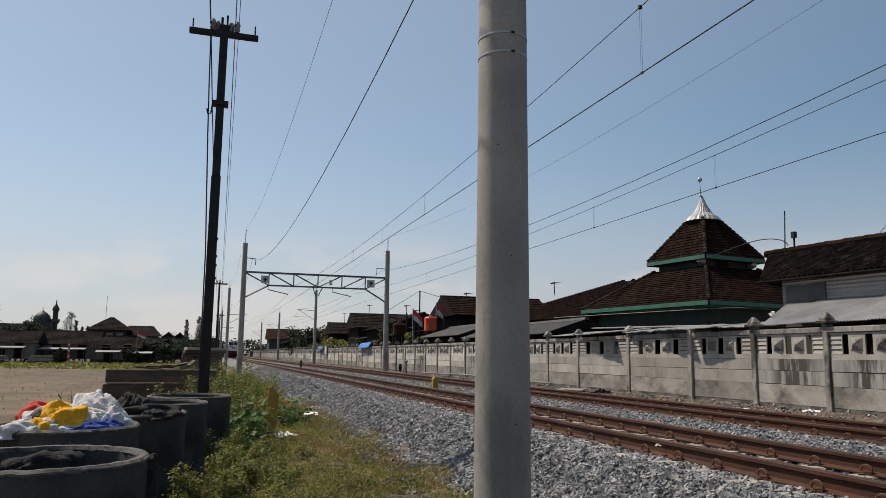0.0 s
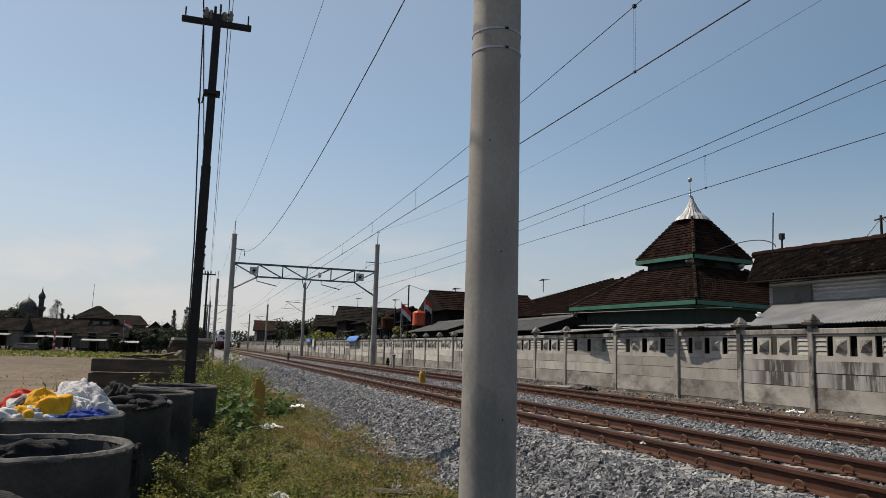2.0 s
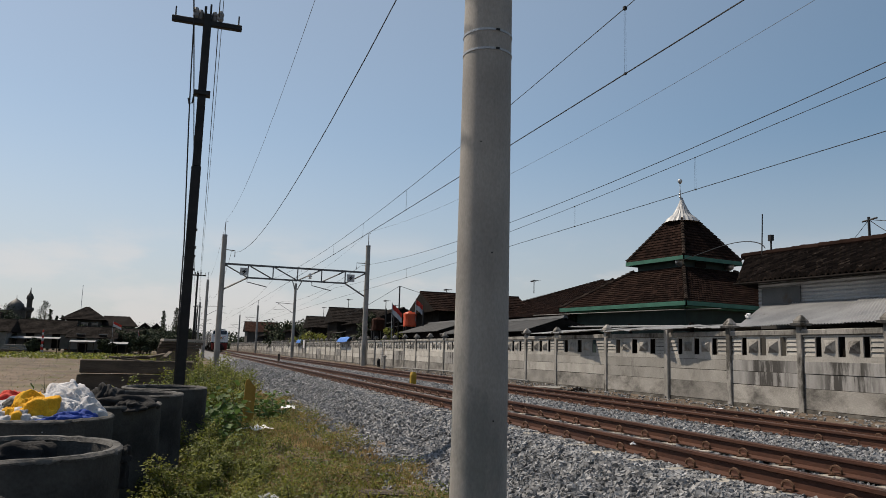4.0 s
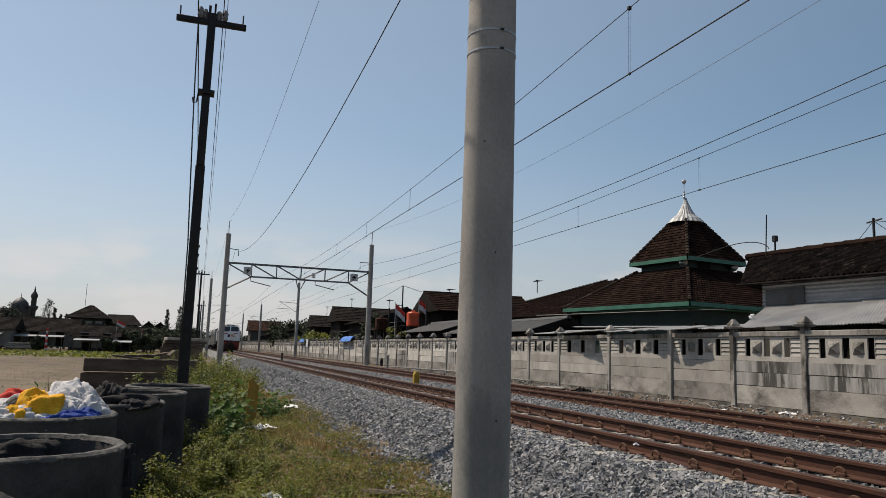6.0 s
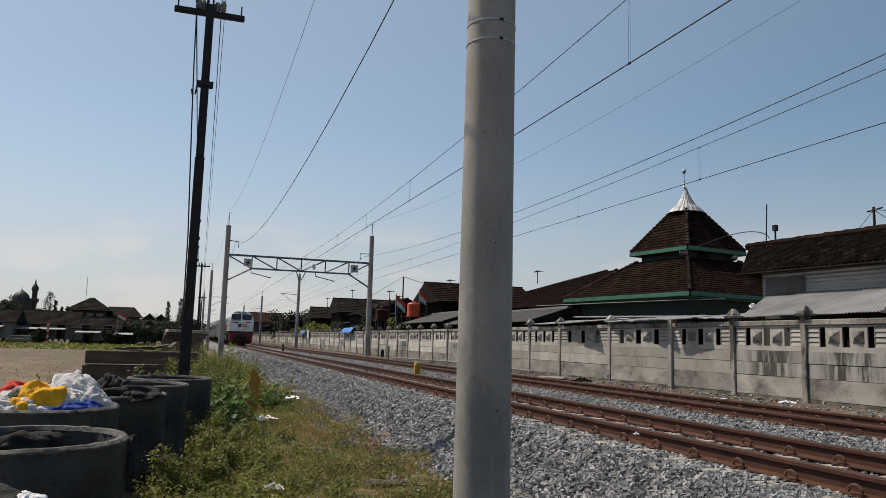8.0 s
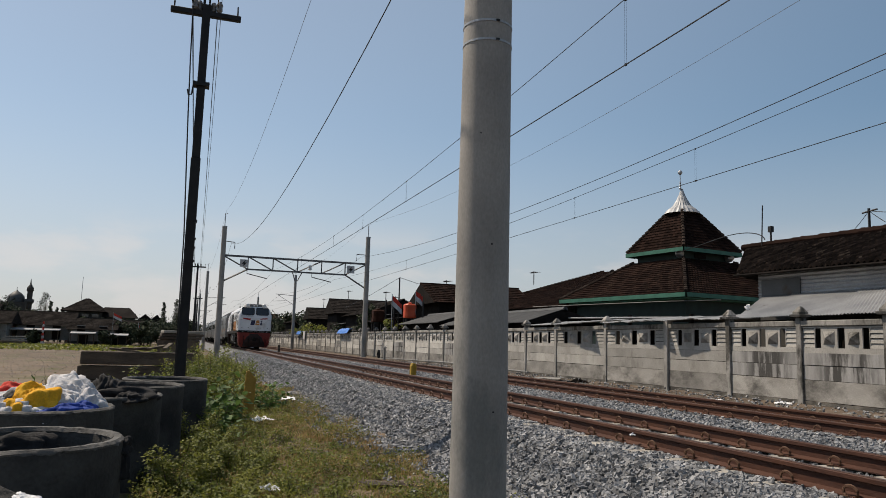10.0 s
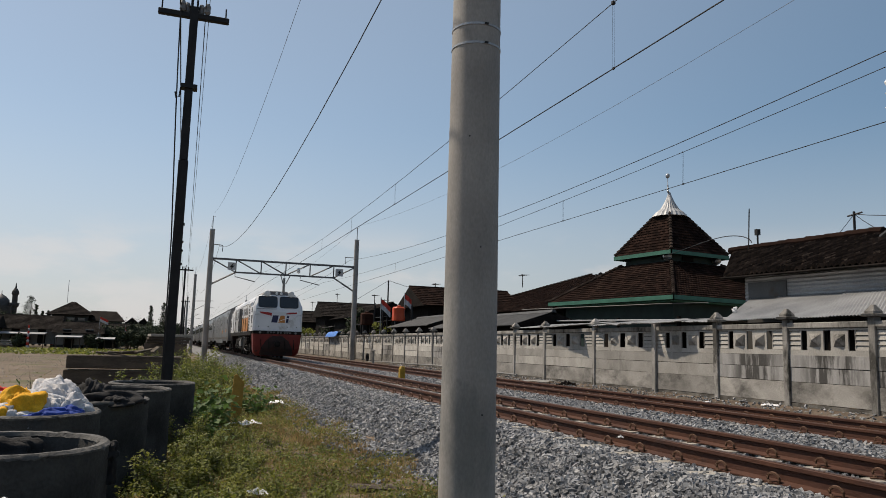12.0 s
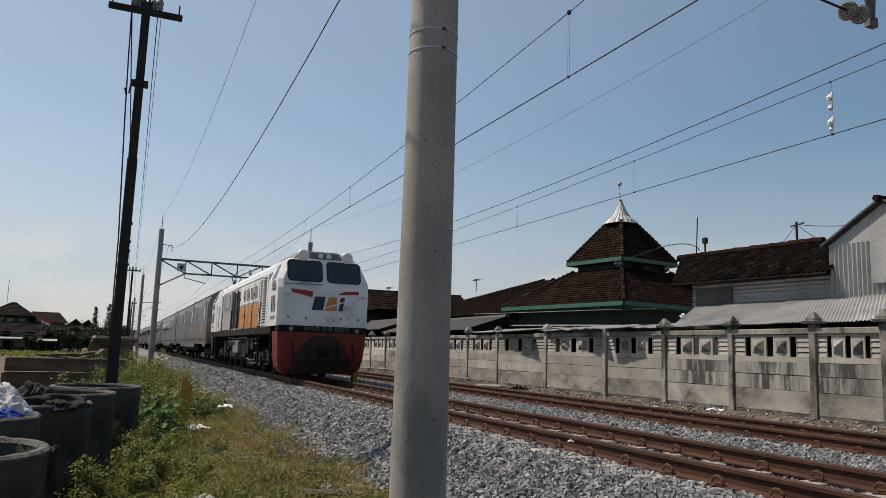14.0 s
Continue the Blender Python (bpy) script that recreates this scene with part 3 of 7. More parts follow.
# ---- tin sheets lying over the wall top ----
for _y0, _y1, _pa, _pb in ((14.5, 15.3, 0.10, 0.24), (15.3, 16.52, 0.42, 0.50), (16.68, 17.9, 0.47, 0.33), (17.9, 18.6, 0.20, 0.20), (18.6, 19.6, 0.30, 0.20),
                           (20.45, 21.6, 0.52, 0.42), (21.6, 22.6, 0.38, 0.32), (23.1, 24.6, 0.12, 0.16)):
    _g = Geo()
    _n = int((_y1 - _y0) / 0.05)
    for _i in range(_n + 1):
        _p = _pa + (_pb - _pa) * _i / _n + 0.02 * noise.noise(Vector((_i * 0.4, _y0, 3.0)))
        _y, _d = _y0 + (_y1 - _y0) * _i / _n, 0.012 * (-1) ** _i + 0.03 * noise.noise(Vector((_i * 0.2, _y0, 0)))
        _g.v += [(WALL_X - _p, _y, 1.63 + _d), (WALL_X + 1.3, _y, 1.80 + _d), (WALL_X - _p, _y, 1.624 + _d), (WALL_X + 1.3, _y, 1.794 + _d)]
    for _i in range(_n):
        _q = _i * 4
        _g.f += [(_q, _q + 4, _q + 5, _q + 1), (_q + 2, _q + 3, _q + 7, _q + 6), (_q, _q + 2, _q + 6, _q + 4), (_q + 1, _q + 5, _q + 7, _q + 3)]
    tagged(part("tin_sheet", _g, M_tin), "thin corrugated tin sheet lying over the wall top", "tin sheet", "tin sheets on the wall")

# ---- masts, portal and wires ----
MAST_L, MAST_R, SPAN = 1.93, 11.45, 44.6
NEAR_Y, FAR_Y = 4.73, 49.3


def concrete_mast(x, y, base, top, label, r0=0.185, r1=0.135, bands=(), rod=0.9):
    m = thing("catenary_mast", (x, y, base), label, "mast", "catenary masts")
    h = top - base
    part("shaft", Geo().turned([(r0, 0), (r1 + (r0 - r1) * 0.5, h * 0.5), (r1, h)], 32), M_pole, m, smooth=True)
    part("cap", Geo().turned([(r1 + 0.015, h), (r1 + 0.015, h + 0.06), (0.03, h + 0.09)], 20), M_galv, m, smooth=True)
    if rod:
        part("top_rod", Geo().tube([(0, 0, h), (0, 0, h + rod), (0.14, 0, h + rod + 0.02)], 0.03, 6), M_galv, m)
    for z in bands:
        r = r0 + (r1 - r0) * (z - base) / h
        part("steel_band", Geo().turned([(r + 0.004, z - base - 0.008), (r + 0.004, z - base + 0.008)], 32), M_galv, m, "thin galvanised strap")
        part("buckle", Geo().box(-0.008, 0.018, -r - 0.012, -r, z - base - 0.006, z - base + 0.006), M_dark, m)
    return m


near_mast = concrete_mast(1.917, NEAR_Y, G0 - 0.05, 8.3, "grey spun concrete catenary mast beside the ballast", 0.195, 0.145, (2.98, 3.12))
for _z, _o in ((1.53, 0.06), (0.42, 0.09), (2.3, -0.03)):
    part("bolt_hole", Geo().turned([(0.006, -0.004), (0.006, 0.004)], 8), M_dark, near_mast, at=Matrix.Translation((-0.376 * 0.172 + 0.927 * _o, -0.927 * 0.172 - 0.376 * _o, _z - G0 + 0.05)) @ pose(0, 0, 0, 90, 0, -22))
concrete_mast(MAST_R, NEAR_Y, -0.2, 8.2, "grey spun concrete catenary mast in front of the wall")
for px in (MAST_L, MAST_R):
    concrete_mast(px, FAR_Y, -0.8 if px < 5 else -0.2, 7.95, "grey spun concrete catenary mast carrying the portal beam", 0.19, 0.15)
for px, py, tz in ((11.45, 84.9, 8.1), (11.45, 131.0, 7.9), (1.95, 88.5, 8.3), (1.95, 134, 8.2), (11.45, 176, 8.0), (1.95, 178, 8.2)):
    mm = concrete_mast(px, py, -0.7 if px < 5 else -0.2, tz, "distant grey concrete catenary mast", 0.19, 0.14)
    s = 1 if px < 5 else -1
    g = Geo().tube([(0, 0, 6.0), (s * 2.1, 0, 6.1)], 0.03, 5).tube([(0, 0, 4.9), (s * 1.9, 0, 6.05)], 0.025, 5).tube([(s * 1.0, 0, 5.4), (s * 2.3, 0, 5.3)], 0.02, 5)
    part("bracket_arm", g, M_truss, mm, "slender steel bracket arm")


def portal(y, name_label):
    p = thing("portal_beam", (0, y, 0), name_label, "portal beam", "portal beams")
    xa, xb, zt, zb = MAST_L, MAST_R, 6.12, 5.3
    xs = [3.53, 5.13, 6.73, 8.33, 9.93]
    part("top_chord", Geo().box(xa, xb, -0.06, 0.06, zt - 0.06, zt + 0.06), M_truss, p)
    part("bottom_chord", Geo().box(xs[0], xs[-1], -0.05, 0.05, zb - 0.05, zb + 0.05), M_truss, p)
    for x in xs:
        part("vertical", Geo().box(x - 0.035, x + 0.035, -0.035, 0.035, zb, zt), M_truss, p)
    for a, b in ((xs[0], xs[1]), (xs[1], xs[2])):
        part("diagonal", Geo().bar((a, 0, zt), (b, 0, zb), 0.06), M_truss, p)
    for a, b in ((xs[3], xs[2]), (xs[4], xs[3])):
        part("diagonal", Geo().bar((a, 0, zt), (b, 0, zb), 0.06), M_truss, p)
    part("knee_brace", Geo().bar((xa, 0, 4.4), (xs[0], 0, zb), 0.075), M_truss, p)
    part("knee_brace", Geo().bar((xb, 0, 4.4), (xs[-1], 0, zb), 0.075), M_truss, p)
    part("knee_brace", Geo().bar((xa, 0, zt), (xs[0], 0, zb), 0.06), M_truss, p)
    part("knee_brace", Geo().bar((xb, 0, zt), (xs[-1], 0, zb), 0.06), M_truss, p)
    for x in (4.4, 8.6):
        part("registration_arm", Geo().tube([(x - 0.9, 0, zb), (x - 0.9, 0, zb - 0.28), (x + 0.4, 0, zb - 0.55)], 0.03, 5), M_truss, p)
    part("bracket", Geo().tube([(xa, 0, 7.05), (xa + 0.7, 0, 7.0), (xa + 0.7, 0, 6.6)], 0.03, 5), M_truss, p)
    part("bracket", Geo().tube([(xb, 0, 6.75), (xb - 0.75, 0, 6.75), (xb - 0.75, 0, 6.3)], 0.03, 5), M_truss, p)
    for dx in (-0.32, 0.32):
        part("hanger_strut", Geo().bar((6.73 + dx, 0, zb), (6.68 + dx * 0.25, 0, zb - 0.6), 0.045), M_truss, p)
    part("line_insulator", Geo().turned([(0.03, 5.45), (0.15, 5.5), (0.07, 5.56), (0.15, 5.62), (0.07, 5.68), (0.14, 5.74), (0.03, 5.82)], 12, 7.55, -0.12), M_lampglass, p, "white porcelain insulator", True)
    for x in (3.28, 10.3):
        s = part("warning_sign", Geo().box(x - 0.26, x + 0.26, -0.10, -0.075, 5.42, 5.92), M_signwhite, p, "grey sign plate with a black lightning bolt")
        part("bolt", Geo().prism([(x + 0.10, 5.89), (x - 0.16, 5.63), (x - 0.02, 5.63), (x - 0.09, 5.45), (x + 0.17, 5.72), (x + 0.03, 5.72)], -0.108, -0.102), M_dark, s)
    return p


portal(FAR_Y, "grey lattice steel portal beam spanning both tracks")
portal(NEAR_Y, "grey lattice steel portal beam on the nearest masts")


def sag(ends, y):
    """Height of a line at y: its heights at the near and the far support, and its sag between them."""
    h0, h1, dip = ends
    k, u = divmod((y - NEAR_Y) / SPAN, 1.0)
    a = h0 if k <= 0 else h1
    b = h0 if k < 0 else h1
    return a + (b - a) * u - 4 * dip * u * (1 - u)


def wire(name, x, ends, r, mat, label):
    """One line sagging between supports."""
    pts = [(x, NEAR_Y + SPAN * i / 14, sag(ends, NEAR_Y + SPAN * i / 14)) for i in range(-14, 57)]
    return tagged(part(name, Geo().tube(pts, r, 5), mat), label, "overhead wire", "overhead wires")


MESSENGER_1, CONTACT_1 = (5.67, 5.38, 0.60), (4.58, 4.52, 0.03)
MESSENGER_2, CONTACT_2 = (5.07, 4.95, 0.45), (4.18, 4.20, 0.03)
wire("messenger_wire", TRACK_1, MESSENGER_1, 0.006, M_wire, "dark messenger wire over the near track")
wire("contact_wire", TRACK_1, CONTACT_1, 0.0085, M_wire, "dark contact wire over the near track")
wire("messenger_wire", TRACK_2, MESSENGER_2, 0.006, M_wire, "dark messenger wire over the far track")
wire("contact_wire", TRACK_2, CONTACT_2, 0.007, M_wire, "dark contact wire over the far track")
wire("feeder_wire", 11.0, (6.21, 6.57, 0.71), 0.009, M_wire, "thick dark feeder wire on the wall side")
wire("feeder_wire", 2.42, (6.11, 6.96, 1.42), 0.009, M_wire, "thick dark feeder wire on the yard side")
wire("earth_wire", 11.45, (8.44, 8.97, 0.91), 0.005, M_wire2, "thin grey earth wire on the mast tops")
wire("earth_wire", 1.97, (8.48, 9.05, 1.18), 0.005, M_wire2, "thin grey earth wire on the mast tops")


def dropper(x, y, za, zb, rag=False):
    d = thing("dropper", (x, y, zb), "thin double dropper wire between two overhead wires" if not rag else "dropper wire with scraps of white plastic caught on it", "dropper", "droppers")
    h = za - zb
    grip = 0.03 if x < 6 and y < 10 else 0.015
    part("strand", Geo().tube([(0, -0.02, 0), (0, -0.02, h)], 0.0018, 4), M_wire2, d)
    part("strand", Geo().tube([(0, 0.02, 0), (0, 0.02, h)], 0.0018, 4), M_wire2, d)
    part("clamp", Geo().box(-0.012, 0.012, -0.02, 0.02, -0.014, 0.014), M_dark, d)
    part("clamp", Geo().turned([(0.4 * grip, h - grip), (grip, h - 0.6 * grip), (grip, h + 0.6 * grip), (0.4 * grip, h + grip)], 8), M_dark, d)
    if rag:
        for z, s in ((h * 0.72, 1.0), (h * 0.52, 0.8), (h * 0.25, 1.0), (h * 0.12, 0.6)):
            g = Geo()
            g.turned([(0.01, -0.07 * s), (0.05 * s, -0.03), (0.035 * s, 0.03), (0.008, 0.09 * s)], 7)
            part("plastic_scrap", g, M_paper, d, "torn white plastic", at=pose(0.01, 0.02, z, 20, 15, 40))


for y in (8.05, 18.35, 23.4, 28.5, 37.0):
    dropper(TRACK_1, y, sag(MESSENGER_1, y), sag(CONTACT_1, y))
for y in (11.8, 16.6, 24.6, 32.0, 40.0):
    dropper(TRACK_2, y, sag(MESSENGER_2, y), sag(CONTACT_2, y))
dropper(TRACK_2, 7.28, sag(MESSENGER_2, 7.28), sag(CONTACT_2, 7.28), True)


# ---- train ----
def front_y(z):
    """The raked cab front: how far it leans back at height z."""
    return float(np.interp(z, [0, 2.5, 2.62, 3.35, 3.6], [0, 0, 0.04, 0.30, 0.62]))


def half_w(z):
    return float(np.interp(z, [0, 2.75, 3.3, 3.6], [1.3, 1.3, 1.08, 0.72]))


def rounded(x0, x1, z0, z1, r, n=4):
    pts = []
    for cx, cz, a0 in ((x1 - r, z0 + r, -90), (x1 - r, z1 - r, 0), (x0 + r, z1 - r, 90), (x0 + r, z0 + r, 180)):
        for i in range(n + 1):
            a = radians(a0 + 90 * i / n)
            pts.append((cx + r * math.cos(a), cz + r * math.sin(a)))
    return pts


def face_piece(outline, proud=0.012):
    """A flat piece lying on the raked front."""
    g = Geo()
    n = len(outline)
    vs = [(x, front_y(z) - proud, z) for x, z in outline] + [(x, front_y(z) + 0.02, z) for x, z in outline]
    return g.add(vs, [tuple(range(n)), tuple(reversed(range(n, 2 * n)))] + [(i, i + n, (i + 1) % n + n, (i + 1) % n) for i in range(n)])


def side_piece(x, outline, proud=0.015):
    """A flat piece on a side wall at x; outline of (y, z)."""
    s = -1 if x < 0 else 1
    g = Geo()
    n = len(outline)
    vs = [(x + s * proud, y, z) for y, z in outline] + [(x - s * 0.01, y, z) for y, z in outline]
    return g.add(vs, [tuple(range(n)), tuple(reversed(range(n, 2 * n)))] + [(i, i + n, (i + 1) % n + n, (i + 1) % n) for i in range(n)])


WHEELS = []


def bogie(parent, y, span, axles, r):
    b = part("bogie", Geo().box(-1.02, -0.86, y - span / 2 - 0.5, y + span / 2 + 0.5, 0.42, 0.72, 0.03).box(0.86, 1.02, y - span / 2 - 0.5, y + span / 2 + 0.5, 0.42, 0.72, 0.03)
             .box(-0.9, 0.9, y - 0.3, y + 0.3, 0.45, 0.85), M_under, parent, "grimy dark bogie frame")
    for k in range(axles):
        wy = y - span / 2 + span * k / (axles - 1)
        g = Geo()
        for s in (-1, 1):
            n = 20
            ring = [(s * 0.60, r * math.cos(2 * math.pi * i / n), r * math.sin(2 * math.pi * i / n)) for i in range(n)]
            ring2 = [(s * 0.47, a * 1.0, c * 1.0) for _, a, c in ring]
            g.add(ring + ring2, [tuple(range(n)), tuple(reversed(range(n, 2 * n)))] + [(i, i + n, (i + 1) % n + n, (i + 1) % n) for i in range(n)])
            for q in range(3):
                a = 2 * math.pi * q / 3
                g.box(s * 0.6 - 0.01, s * 0.6 + 0.01, r * 0.6 * math.cos(a) - 0.05, r * 0.6 * math.cos(a) + 0.05, r * 0.6 * math.sin(a) - 0.05, r * 0.6 * math.sin(a) + 0.05)
        g.tube([(-0.9, 0, 0), (0.9, 0, 0)], 0.07, 8)
        w = part("wheelset", g, M_under, parent, "steel wheelset", at=pose(0, wy, r))
        WHEELS.append((w, wy, r))
        part("axle_box", Geo().box(-1.06, -0.9, wy - 0.13, wy + 0.13, r - 0.14, r + 0.14, 0.03), M_under, b)
    for s in (-0.35, 0.35):
        part("spring", Geo().turned([(0.09, 0.5), (0.11, 0.55), (0.09, 0.6), (0.11, 0.65), (0.09, 0.7)], 8, -0.98, y + s * span * 0.6), M_under, b)
    return b


def locomotive():
    L = 15.85
    t = thing("locomotive", (TRACK_1, 168, 0), "white diesel locomotive with orange side stripe, red pilot and grey roof", "locomotive")
    # both cabs
    for end in (0, 1):
        def flip(g):
            if end:
                g.v = [(-x, L - y, z) for x, y, z in g.v]
            return g
        rows = [(z, front_y(z), 2.1, -half_w(z), half_w(z), c) for z, c in ((1.45, 0.12), (2.0, 0.12), (2.5, 0.12), (2.62, 0.12), (2.75, 0.12), (3.0, 0.12), (3.3, 0.12), (3.4, 0.12))]
        cab = part("cab", flip(Geo().levels(rows)), M_locowhite, t, "white painted cab")
        rows = [(3.4, front_y(3.4) - 0.01, 2.12, -half_w(3.4) - 0.02, half_w(3.4) + 0.02, 0.12), (3.5, 0.45, 2.12, -0.86, 0.86, 0.12), (3.58, 0.62, 2.12, -0.7, 0.7, 0.1), (3.62, 0.8, 2.1, -0.5, 0.5, 0.1)]
        roof = part("cab_roof", flip(Geo().levels(rows)), M_locogrey, cab, "grey cab roof")
        for x0, x1 in ((-1.03, -0.09), (0.09, 1.03)):
            part("windshield", flip(face_piece(rounded(x0, x1, 2.74, 3.30, 0.1), 0.014)), M_glass, cab, "dark windshield")
            part("window_gasket", flip(face_piece(rounded(x0 - 0.035, x1 + 0.035, 2.705, 3.335, 0.12), 0.006)), M_dark, cab)
        part("wiper", flip(Geo().tube([(-0.75, front_y(2.72) - 0.03, 2.70), (-0.3, front_y(2.72) - 0.03, 2.71)], 0.012, 4)), M_locogrey, cab)
        part("wiper", flip(Geo().tube([(0.3, front_y(2.72) - 0.03, 2.70), (0.75, front_y(2.72) - 0.03, 2.71)], 0.012, 4)), M_locogrey, cab)
        part("grab_rail", flip(Geo().tube([(-1.15, -0.02, 2.62), (-0.1, -0.02, 2.64)], 0.015, 5)), M_locogrey, cab)
        part("stripe", flip(face_piece([(-0.98, 2.48), (-0.93, 2.39), (-0.36, 2.27), (-0.34, 2.43), (-0.6, 2.46)])), M_locored2, cab, "red swept stripe")
        part("stripe", flip(face_piece([(0.98, 2.50), (0.98, 2.41), (0.42, 2.37), (0.40, 2.41), (0.6, 2.48)])), M_locored2, cab, "red swept stripe")
        part("stripe", flip(face_piece([(-1.12, 2.50), (-1.15, 2.42), (-0.98, 2.36), (-0.94, 2.44)])), M_paper, cab, "pale lamp cover")
        # the emblem, as plain slanted shapes
        part("emblem_shape", flip(face_piece([(-0.36, 1.92), (-0.04, 1.92), (0.02, 2.30), (-0.28, 2.30)])), M_navy, cab, "navy slanted emblem block")
        part("emblem_shape", flip(face_piece([(0.0, 1.92), (0.36, 1.92), (0.34, 2.30), (0.12, 2.30)])), M_locoorange, cab, "orange emblem block")
        part("emblem_shape", flip(face_piece([(0.41, 1.92), (0.53, 1.92), (0.58, 2.30), (0.46, 2.30)])), M_navy, cab, "dark emblem bar")
        part("emblem_shape", flip(face_piece([(0.0, 1.96), (0.55, 2.16), (0.55, 2.19), (0.0, 1.99)], 0.02)), M_paper, cab, "pale slash of the emblem")
        for x0, x1, z0, z1 in ((-1.22, -0.98, 2.30, 2.34), (0.93, 1.22, 2.30, 2.34)):
            part("hand_grip", flip(Geo().tube([(x0, -0.05, z0), (x1, -0.05, z1)], 0.013, 5)), M_galv, cab)
        for x in (-1.0, -0.5, 0.5, 1.0):
            part("bolt_plate", flip(face_piece(rounded(x - 0.03, x + 0.03, 1.66, 1.72, 0.012, 2), 0.01)), M_locogrey, cab)
        for x in (-0.62, 0.66):
            g = Geo().turned([(0.16, 0), (0.17, 0.03), (0.15, 0.06), (0.05, 0.075)], 20)
            g.v = [(x + a, 0.28 - c, 3.47 + b) for a, b, c in g.v]
            part("marker_lamp", flip(g), M_lampglass, cab, "round white lamp")
        for x in (-0.1, 0.14):
            g = Geo().turned([(0.11, 0), (0.11, 0.05), (0.08, 0.06)], 16)
            g.v = [(x + a, 0.40 - c, 3.49 + b) for a, b, c in g.v]
            hl = part("headlight", flip(g), M_locogrey, cab, "paired headlight")
            g = Geo().turned([(0.075, 0.061), (0.06, 0.075)], 16)
            g.v = [(x + a, 0.40 - c, 3.49 + b) for a, b, c in g.v]
            part("lens", flip(g), M_lampglass, hl)
        part("headlight_box", flip(Geo().box(-0.5, 0.5, 0.42, 1.0, 3.36, 3.62, 0.04)), M_locogrey, cab)
        # side of the cab
        for s in (-1, 1):
            x = 1.3 * s
            part("side_window", flip(side_piece(x, [(0.45, 2.62), (0.95, 2.62), (0.95, 2.74), (0.62, 2.74)])), M_locogrey, cab)
            win = [(0.62, 2.78), (1.15, 2.78), (1.15, 3.22), (0.82, 3.22)]
            g = Geo()
            vs = [(s * (half_w(z) + 0.012), y, z) for y, z in win] + [(s * (half_w(z) - 0.03), y, z) for y, z in win]
            g.add(vs, [(0, 1, 2, 3), (7, 6, 5, 4), (0, 4, 5, 1), (1, 5, 6, 2), (2, 6, 7, 3), (3, 7, 4, 0)])
            part("side_window", flip(g), M_glass, cab, "dark cab side window")
            for k in range(3):
                yy = 0.42 + 0.22 * k
                part("side_emblem_shape", flip(side_piece(x, [(yy, 1.85), (yy + 0.1, 1.85), (yy + 0.14, 2.3), (yy + 0.04, 2.3)])), M_locogrey, cab, "grey emblem shape")
            part("marking_bar", flip(side_piece(x, [(0.4, 1.66), (1.0, 1.66), (1.0, 1.73), (0.4, 1.73)])), M_locogrey, cab, "dark bar of small writing")
            for k in range(2):
                part("grille_slat", flip(side_piece(x, [(0.45, 2.48 + 0.09 * k), (0.95, 2.48 + 0.09 * k), (0.95, 2.53 + 0.09 * k), (0.45, 2.53 + 0.09 * k)], 0.025)), M_locogrey, cab)
        # pilot
        rows = [(0.15, 0.30, 0.9, -1.02, 1.02, 0.05), (0.30, 0.14, 0.9, -1.16, 1.16, 0.06), (0.55, 0.02, 0.9, -1.21, 1.21, 0.08), (0.9, -0.04, 0.9, -1.24, 1.24, 0.1), (1.3, -0.06, 0.9, -1.27, 1.27, 0.1)]
        # the rear pilot takes a near-black colour, the front one dark red
        pilot = part("pilot", flip(Geo().levels(rows)), M_soot if end else M_locored, t, "near-black rear pilot" if end else "dark red snowplough-shaped pilot")
        part("number_band", flip(Geo().box(-1.27, 1.27, -0.07, 0.5, 1.305, 1.47, 0.02)), M_under, pilot, "black band under the cab")
        for x in (-0.50, -0.35, -0.2, 0.02, 0.17, 0.38, 0.52, 0.66):
            g = Geo().turned([(0.058, 0), (0.058, 0.012), (0.04, 0.012), (0.04, 0.0)], 14)
            g.v = [(x + a, -0.072 - c, 1.395 + b) for a, b, c in g.v]
            part("ring_mark", flip(g), M_locogrey, pilot, "pale ring mark")
        for x in (-0.92, 0.95):
            g = Geo().turned([(0.06, 0), (0.06, 0.03), (0.04, 0.04)], 14)
            g.v = [(x + a, -0.07 - c, 1.37 + b) for a, b, c in g.v]
            part("ditch_light", flip(g), M_porcelain, pilot, "round ditch light")
        part("coupler_pocket", flip(Geo().levels([(0.17, 0.10, 0.5, -0.82, 0.82, 0.05), (0.30, 0.06, 0.5, -0.9, 0.9, 0.1), (0.55, -0.055, 0.4, -0.88, 0.88, 0.14), (0.95, -0.085, 0.4, -0.74, 0.74, 0.18), (1.2, -0.07, 0.4, -0.42, 0.42, 0.16)])), M_soot, pilot, "sooty coupler recess")
        part("coupler", flip(Geo().box(-0.14, 0.14, -0.42, 0.1, 0.62, 0.92, 0.05)), M_under, pilot, "steel knuckle coupler")
        for x in (-0.85, 0.85, -0.45, 0.4):
            part("air_hose", flip(Geo().tube([(x, -0.06, 1.0), (x, -0.16, 0.8), (x + 0.04, -0.1, 0.5)], 0.025, 5)), M_under, pilot)
        for s in (-1, 1):
            part("cab_steps", flip(Geo().box(s * 1.2 - 0.1, s * 1.2 + 0.1, 0.95, 1.5, 0.35, 0.40).box(s * 1.2 - 0.1, s * 1.2 + 0.1, 0.95, 1.5, 0.72, 0.77).box(s * 1.25 - 0.03, s * 1.25 + 0.03, 0.95, 1.0, 0.35, 1.4)), M_under, t)
    # long hood between the cabs
    part("underframe", Geo().box(-1.3, 1.3, 1.0, L - 1.0, 1.22, 1.45, 0.02), M_under, t, "black underframe")
